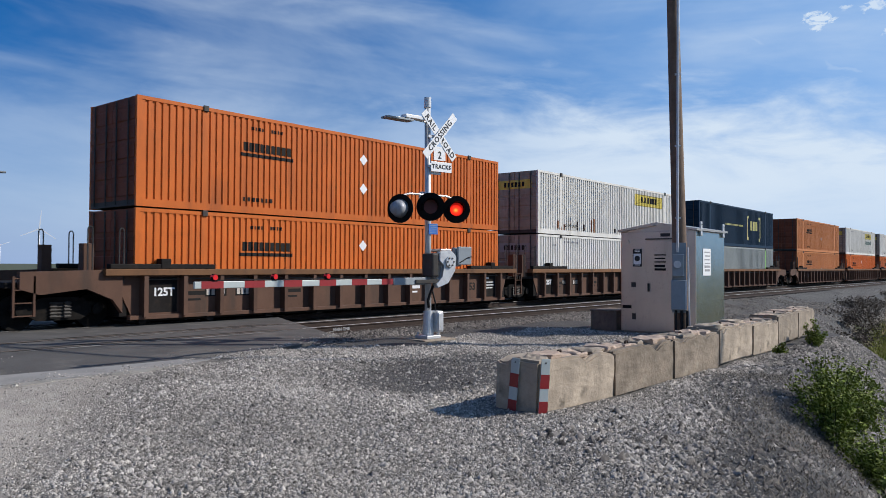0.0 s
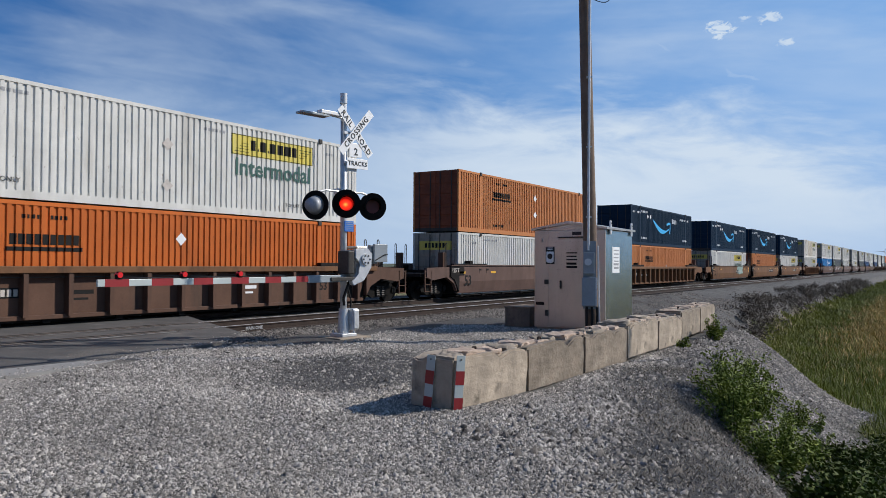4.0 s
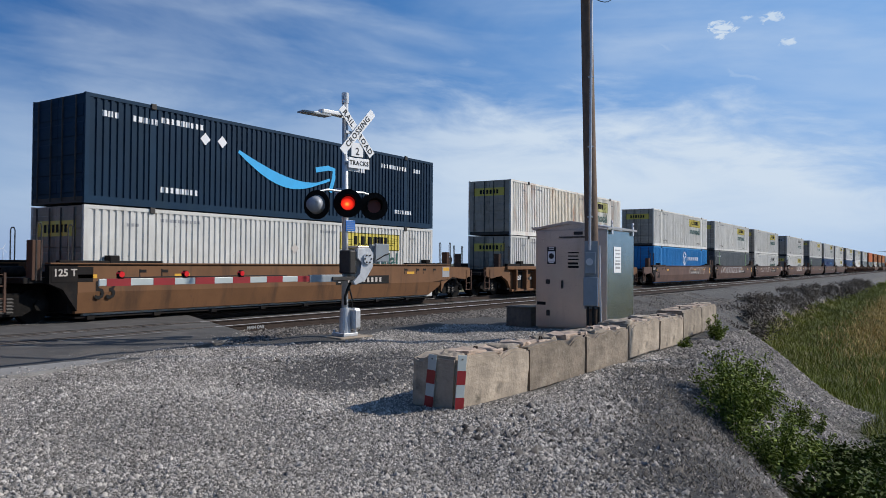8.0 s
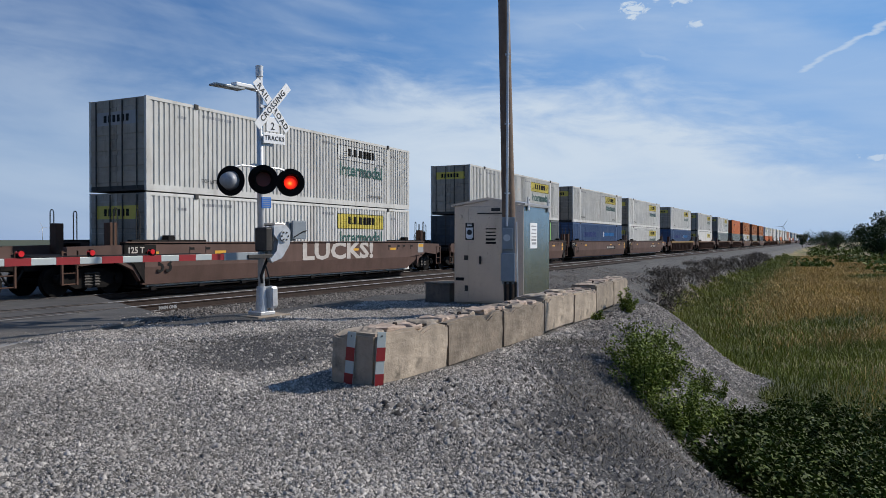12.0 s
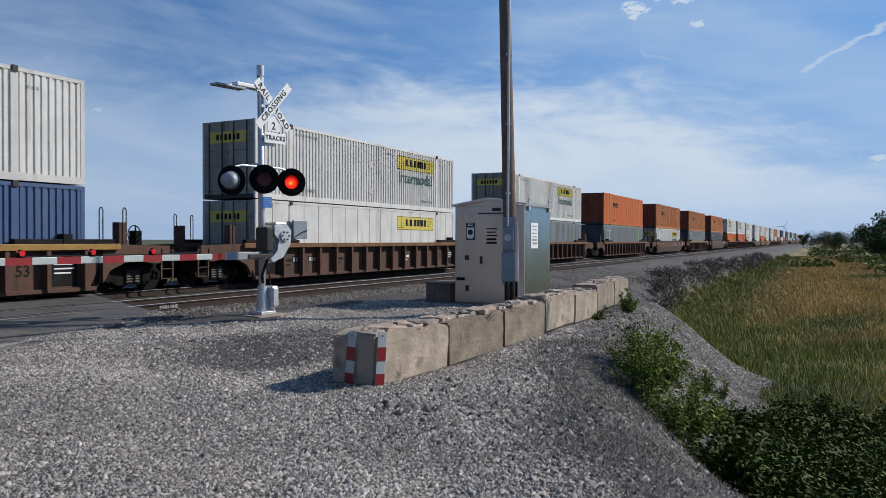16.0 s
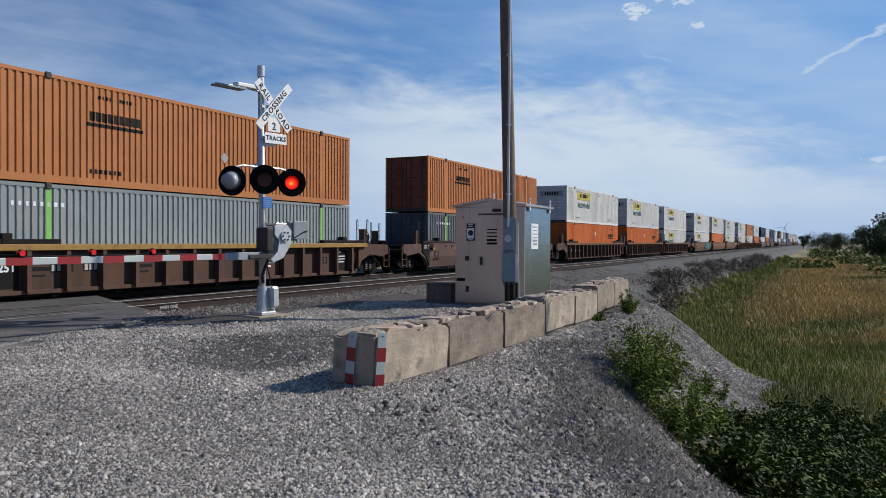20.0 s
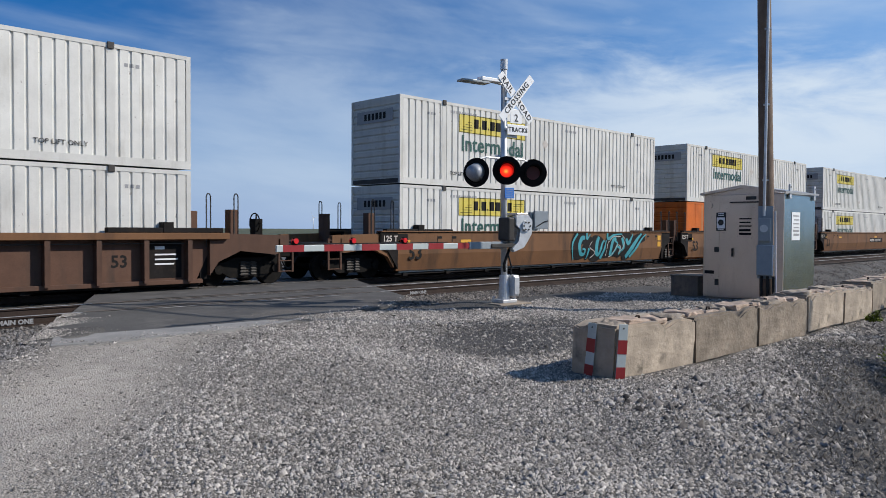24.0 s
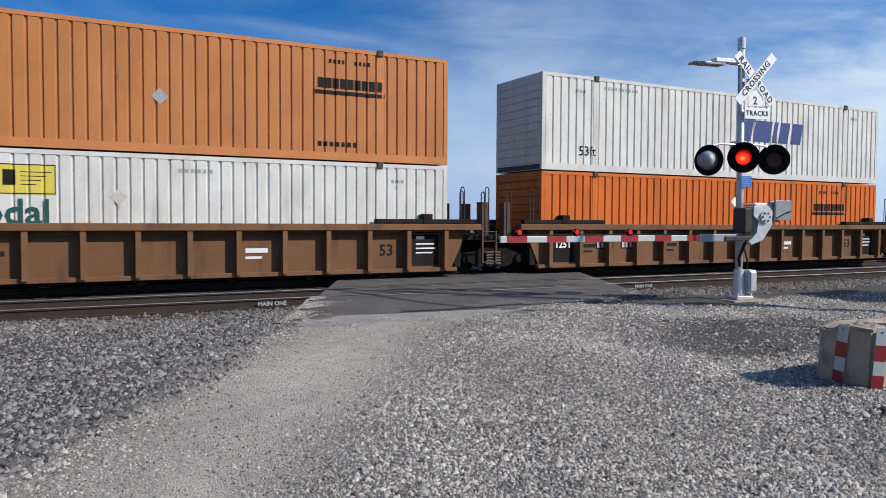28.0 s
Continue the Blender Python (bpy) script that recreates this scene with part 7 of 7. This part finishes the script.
def leaf_cloud(name, centres, radii, count, size, material, seed, flat=1.0, level=0.0):
    """Many small two-triangle leaves in uneven clumps."""
    g = np.random.default_rng(seed)
    which = g.integers(0, len(centres), count)
    d = g.normal(size=(count, 3))
    d /= np.linalg.norm(d, axis=1)[:, None]
    r = g.random(count) ** 0.45
    c = np.asarray(centres)[which] + d * (np.asarray(radii)[which] * r)[:, None] * np.array([1, 1, flat])
    a = g.normal(size=(count, 3))
    a /= np.linalg.norm(a, axis=1)[:, None]
    up = g.normal(size=(count, 3)) + level * np.array([0.35, -0.35, 1.0])
    a = a if level == 0 else np.cross(up, a)
    a /= np.linalg.norm(a, axis=1)[:, None]
    b = np.cross(a, up)
    b /= np.linalg.norm(b, axis=1)[:, None]
    s = size * g.uniform(0.5, 1.3, count)[:, None]
    verts = np.stack([c - a * s, c + b * s * 0.45, c + a * s, c - b * s * 0.45], 1)
    i = (np.arange(count) * 4)[:, None]
    tris = np.concatenate([i + [0, 1, 2], i + [0, 2, 3]], 0)
    return tri_cloud(name, verts.reshape(-1, 3), tris, material)


def weed_bush(x, y, size, tall, n, seed, label, mat="leaf", leaf=0.05):
    z = float(ground_z(x, y)) - 0.05
    g = np.random.default_rng(seed)
    ob = empty("weed_bush", pose(x, y, z), label, "bush", "weeds on the bank")
    bm = bmesh.new()
    cent, rad = [], []
    for k in range(max(9, int(n / 160))):
        a, q = g.uniform(0, 6.28), g.uniform(0.1, 1) ** 0.7
        tip = Vector((math.cos(a) * size * q, math.sin(a) * size * q, tall * (0.45 + 0.55 * g.random()) * (1.1 - 0.5 * q)))
        root = Vector((tip.x * 0.25, tip.y * 0.25, 0))
        tube(bm, root, root.lerp(tip, 0.55) + Vector((0, 0, 0.08)), 0.008, 0.005, n=5)
        tube(bm, root.lerp(tip, 0.55) + Vector((0, 0, 0.08)), tip, 0.005, 0.002, n=5)
        for f in (0.35, 0.65, 0.92):
            cent.append(tuple(root.lerp(tip, f)))
            rad.append(size * 0.26 * g.uniform(0.6, 1.2))
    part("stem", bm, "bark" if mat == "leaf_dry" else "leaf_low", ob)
    part("leaves", leaf_cloud("leaves", cent, rad, n, leaf, mat, seed + 1, 1.0, 1.6), None, ob)
    return ob


for x, y, size, tall, n, seed in ((9.8, 2.1, 0.5, 1.0, 2600, 1), (10.6, 2.35, 0.5, 1.1, 2600, 2), (11.3, 2.2, 0.5, 1.05, 2400, 3), (9.3, 1.6, 0.5, 0.9, 2600, 4), (10.2, 1.6, 0.5, 0.95, 2400, 27)):
    weed_bush(x, y, size, tall, int(n * 1.4), seed, "leafy green weeds growing on the gravel bank", leaf=0.026)
# Weeds below the bank use the leaf colour with shade painted in.
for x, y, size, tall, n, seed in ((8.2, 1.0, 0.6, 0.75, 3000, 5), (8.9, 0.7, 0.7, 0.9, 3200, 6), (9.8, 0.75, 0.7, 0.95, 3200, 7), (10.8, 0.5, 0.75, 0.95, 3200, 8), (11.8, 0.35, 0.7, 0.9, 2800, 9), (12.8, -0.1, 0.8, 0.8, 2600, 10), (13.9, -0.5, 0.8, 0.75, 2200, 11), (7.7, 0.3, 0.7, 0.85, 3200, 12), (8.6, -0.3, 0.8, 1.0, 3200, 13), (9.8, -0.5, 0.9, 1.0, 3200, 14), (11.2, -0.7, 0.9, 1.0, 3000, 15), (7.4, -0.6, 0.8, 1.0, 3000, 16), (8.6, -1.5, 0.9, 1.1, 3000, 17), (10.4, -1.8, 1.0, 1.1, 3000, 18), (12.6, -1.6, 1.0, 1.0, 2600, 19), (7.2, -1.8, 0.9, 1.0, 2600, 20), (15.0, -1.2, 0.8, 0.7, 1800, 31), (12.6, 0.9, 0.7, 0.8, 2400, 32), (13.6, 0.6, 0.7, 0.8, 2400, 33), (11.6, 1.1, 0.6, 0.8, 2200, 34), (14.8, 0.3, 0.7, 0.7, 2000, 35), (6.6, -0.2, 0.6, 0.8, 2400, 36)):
    weed_bush(x, y, size, tall, int(n * 1.7), seed, "dense dark green broadleaf weeds below the bank, shade put into the leaf colour", "leaf_low", leaf=0.04)
for x, y, size, tall, n, seed in ((13.4, 1.9, 0.3, 0.55, 600, 21), (12.7, 1.45, 0.3, 0.6, 600, 22), (17.0, 4.1, 0.3, 0.66, 900, 23), (15.0, 4.15, 0.2, 0.3, 350, 24), (17.7, 4.15, 0.2, 0.45, 400, 25), (14.3, 1.7, 0.25, 0.5, 350, 26)):
    weed_bush(x, y, size, tall, n * 2, seed, "sparse green weeds rooted in the gravel", leaf=0.024)
for k in range(44):
    gg = random.Random(90 + k)
    x = 32 + k * 2.0 + gg.uniform(-1, 1)
    weed_bush(x, float(pad_edge(x)) - 0.7 + gg.uniform(-0.8, 0.7), 1.5, 0.6, 1500, 40 + k, "grey dry scrub along the track bank", "leaf_dry", 0.05)

def tree(x, y, height, spread, n, seed, label="dark green broadleaf tree on the flat marsh"):
    z = float(ground_z(x, y))
    gg = random.Random(seed)
    ob = empty("tree", pose(x, y, z - 0.1), label, "tree", "trees beside the line")
    bm = bmesh.new()
    tube(bm, (0, 0, 0), (0.1, 0.05, height * 0.4), height * 0.03, height * 0.02, n=10)
    cent, rad = [], []
    for k in range(12):
        a, q = gg.uniform(0, 6.28), gg.uniform(0.25, 1)
        tip = Vector((math.cos(a) * spread * q, math.sin(a) * spread * q, height * gg.uniform(0.3, 0.95)))
        tube(bm, (0, 0, height * gg.uniform(0.15, 0.4)), tip, height * 0.012, height * 0.004, n=6)
        cent.append(tuple(tip))
        rad.append(spread * gg.uniform(0.25, 0.5))
    part("trunk", bm, "bark", ob, "trunk with limbs")
    part("crown", leaf_cloud("crown", cent, rad, n, height * 0.035, "leaf_dark", seed, 0.85), None, ob)
    return ob


for x, y, h, s, n, seed in ((152, -8.2, 5.8, 4.6, 8000, 1), (165, -15, 8.5, 6.5, 9000, 2), (255, -2.6, 5.5, 3.6, 4000, 11), (205, -16, 7, 6, 5000, 3), (138, -15, 4.5, 4.5, 5000, 4), (300, 8.6, 5, 2.6, 3000, 5), (412, 3, 5, 6, 3000, 6), (330, 1, 6, 8, 3000, 7), (350, -3, 6, 9, 3000, 8), (310, -9, 5, 8, 2600, 9), (128, -20, 6, 6, 3000, 10)):
    tree(x, y, h, s, n, seed)
# low shrubs over the far end of the marsh
cent, rad = [], []
gg = random.Random(5)
for k in range(170):
    x = gg.uniform(85, 420)
    y = gg.uniform(-0.16 * x - 8, min(7.0, 2 + 0.01 * x))
    cent.append((x, y, float(ground_z(x, y)) + 0.5))
    rad.append(gg.uniform(0.8, 2.6))
shrubs = new("marsh_shrubs", leaf_cloud("marsh_shrubs", cent, rad, 16000, 0.32, "shrub_leaf", 77, 0.55))
tagged(shrubs, "low green shrubs scattered over the far marsh", "shrubs", kind="stuff")
# far woods on the horizon
cent, rad = [], []
gg = random.Random(8)
for k in range(60):
    az = gg.uniform(66, 125)
    dist = gg.uniform(1500, 2600)
    if 84 < az < 88.9:
        continue
    x, y = bearing(az, dist)
    cent.append((x, y, 3.0))
    rad.append(gg.uniform(10, 26))
woods = new("far_woods", leaf_cloud("far_woods", cent, rad, 7000, 3.6, "leaf_dark", 31, 0.3))
tagged(woods, "low dark line of far trees on the horizon", "woods", kind="stuff")


# ---- ties and stones ----
def tie_mesh():
    return mesh_of("tie", boxes((-0.115, 0.115, -1.3, 1.3, -0.36, -0.185), bevel=0.008), "tie")


tie_me = tie_mesh()
for tr in TRACKS:
    yc = tr.matrix_basis.translation.y
    for k in range(150 if yc < 17 else 60):
        x = -14 + 0.53 * k
        if lx(yc) - 0.6 < x < rx(yc) + 0.6:
            continue
        part("tie", tie_me, None, tr, at=pose(x, 0, 0.0))
for x in (3.9, 13.6):
    sg = empty("rail_marking", pose(x, NEAR - GAUGE - 0.11, -0.1, 0, 0, 0), "white painted track name on the rail web", "marking")
    part("lettering", text_mesh("MAIN ONE", 0.12, "grey_decal", 0.002, bold=0.004), None, sg, at=pose(0, 0, 0.0))


def stones(name, label, material, x, y, size, seed, lift=0.3, floor=-9.0):
    g = np.random.default_rng(seed)
    n = len(x)
    z = np.maximum(ground_z(x, y), floor) + size * lift
    o = np.array([(math.cos(a), math.sin(a), -0.35) for a in (2 * math.pi * k / 4 for k in range(4))] + [(0, 0, 0.95)])
    tri = np.array([(k, (k + 1) % 4, 4) for k in range(4)])
    v = o[None] * (size[:, None, None] * g.uniform(0.65, 1.2, (n, 5, 1))) + g.normal(0, 0.26, (n, 5, 3)) * size[:, None, None]
    v[:, :, 2] *= 0.75
    a = g.uniform(0, 2 * np.pi, n)
    c, s = np.cos(a)[:, None], np.sin(a)[:, None]
    vx, vy = v[:, :, 0] * c - v[:, :, 1] * s, v[:, :, 0] * s + v[:, :, 1] * c
    v = np.stack([vx + x[:, None], vy + y[:, None], v[:, :, 2] + z[:, None]], -1)
    tris = (np.arange(n) * 5)[:, None, None] + tri[None]
    me = tri_cloud(name, v.reshape(-1, 3), tris.reshape(-1, 3), material)
    return tagged(new(name, me), label, "gravel", kind="stuff")


def keep_off(x, y):
    """True where loose stone lies: not on the asphalt and not on the rails."""
    on_road = (x > lx(y) - 0.05) & (x < rx(y) + 0.05) & (y > np.where((x > 3.4) & (x < 7.6), 10.85, 11.55) + 0.25 * np.maximum(0, x - 8.5)) & (y < 24)
    on_rail = (np.abs(np.abs(y - NEAR) - 0.756) < 0.09) | (np.abs(np.abs(y - FAR) - 0.756) < 0.09)
    return ~(on_road | on_rail)


g = np.random.default_rng(12)
# fine gravel of the pad, thickest near the standing place
n = 680000
thin = g.random(n) < 0.09
r = np.where(thin, 9.0 * g.random(n) ** 0.6, np.abs(3.9 + g.normal(0, 0.3, n)) + 16.7 * g.random(n) ** 1.05)
az = np.radians(np.where(thin, g.uniform(-180, 180, n), 46.5 + g.uniform(-50, 50, n) + g.normal(0, 3, n)))
x, y = r * np.sin(az), r * np.cos(az)
gr, ba, di = zones(x, y)
ok = (gr < 0.4) & keep_off(x, y) & (g.random(n) > di * 0.68) & (ba < 0.3 + 0.42 * g.random(n)) & (y < 13.2) & (((x > 6.85) & (x < 20) & (y > 4.35) & (y < 5.0)) == False) & (((x > 17.3) & (x < 19.4) & (y > 6.6) & (y < 9.8)) == False)
x, y, ba, di, r = x[ok], y[ok], ba[ok], di[ok], r[ok]
size = np.clip(0.0075 * np.exp(g.normal(0, 0.5, len(x))), 0.0045, 0.028) * (1 + 0.35 * ba) * (1 - 0.45 * di) * (0.9 + 0.03 * r)
stones("gravel", "loose grey crushed limestone of the pad", "stone", x, y, size, 3)
n = 26000
x, y = g.uniform(2.9, 12.2, n), g.uniform(10.5, 13.6, n)
rim = np.interp(x, [3.0, 3.6, 4.6, 6.0, 7.6, 8.6, 10.2, 11.4, 12.2], [11.5, 10.95, 10.8, 10.86, 11.25, 11.6, 12.05, 12.8, 13.5])
inside = y - rim + 0.16 * np.sin(5.1 * x) + 0.1 * np.sin(11.3 * x + 1.0)
ok = (inside > -0.12) & (g.random(n) < 0.9 * np.exp(-np.maximum(inside, 0) / 0.13))
x, y = x[ok], y[ok]
yl = g.uniform(11.3, 14.7, 5200)
xl = lx(yl) - 0.12 + np.abs(g.normal(0, 0.17, len(yl))) * (1 + 0.7 * np.sin(4.3 * yl) + 0.5 * np.sin(9.7 * yl))
x, y = np.concatenate([x, xl]), np.concatenate([y, yl])
stones("gravel", "fine gravel strewn over the edge of the asphalt", "stone", x, y, np.clip(0.009 * np.exp(g.normal(0, 0.4, len(x))), 0.005, 0.022), 23, 0.3, floor=-0.003)
# ballast of the track bed and coarse rock
n = 80000
x = np.concatenate([g.uniform(-6, 34, n), g.uniform(20, 45, 26000)])
y = np.concatenate([g.uniform(11.6, 17.6, n), g.uniform(5, 14, 26000)])
gr, ba, di = zones(x, y)
ok = (ba > 0.5) & keep_off(x, y) & (gr < 0.3)
x, y = x[ok], y[ok]
stones("ballast", "coarse angular grey track ballast", "ballast_stone", x, y, np.clip(0.024 * np.exp(g.normal(0, 0.35, len(x))), 0.012, 0.055), 4)
n = 90000
x, y = g.uniform(-4.2, 5.5, n), g.uniform(3, 13.2, n)
gr, ba, di = zones(x, y)
ok = (ba > 0.35 + 0.4 * g.random(n)) & keep_off(x, y) & (x < road_mid(y))
x, y = x[ok], y[ok]
stones("coarse_rock", "coarse light grey rock beside the road", "rock", x, y, np.clip(0.0145 * np.exp(g.normal(0, 0.5, len(x))), 0.007, 0.045), 8, 0.3)
n = 130000
x, y = 4.2 + 19.8 * g.random(n) ** 1.25, g.uniform(-0.5, 10, n)
gr, ba, di = zones(x, y)
litter = smooth01((pad_edge(x) - y + 1.0) / 0.9) * smooth01((11.5 - x) / 2)
ok = (ba > 0.4) & (gr < 0.5) & keep_off(x, y) & (g.random(n) > 0.6 * litter) & ((y < 4.4) | (g.random(n) < 0.45)) & (((x > 6.85) & (y > 4.35) & (y < 5.0)) == False)
x, y = x[ok], y[ok]
stones("coarse_rock", "coarse grey rock strewn on the bank", "bank_stone", x, y, np.clip(0.0135 * np.exp(g.normal(0, 0.42, len(x))), 0.007, 0.045) * (0.8 + 0.03 * x), 6)
cx, cy = g.uniform(5.4, 8.6, 26), g.uniform(1.6, 4.0, 26)
x, y = np.repeat(cx, 11) + g.normal(0, 0.28, 286), np.repeat(cy, 11) + g.normal(0, 0.2, 286)
ok = (y < 4.25) & (y > pad_edge(x) - 0.7)
x, y = x[ok], y[ok]
stones("large_rock", "scattered fist-sized grey rocks on the gravel", "ballast_stone", x, y, np.clip(0.034 * np.exp(g.normal(0, 0.35, len(x))), 0.02, 0.07), 16, 0.15)

# dry stalks littered along the edge of the pad
g = np.random.default_rng(21)
x = 3.6 + 8.4 * g.random(15000) ** 1.3
y = pad_edge(x) - g.normal(0.05, 0.55, len(x))
ok = g.random(len(x)) < 0.35 + 0.65 * (np.sin(3.1 * x + 1.3 * y) > 0)
x, y = x[ok], y[ok]
blades("dry_stalks", "broken grey weed stalks lying on the gravel edge", "dead_stalk", np.stack([x, y, ground_z(x, y) + 0.02], -1), g.uniform(0.02, 0.075, len(x)), g.uniform(0.0025, 0.005, len(x)), 2.6, 9)

motions()
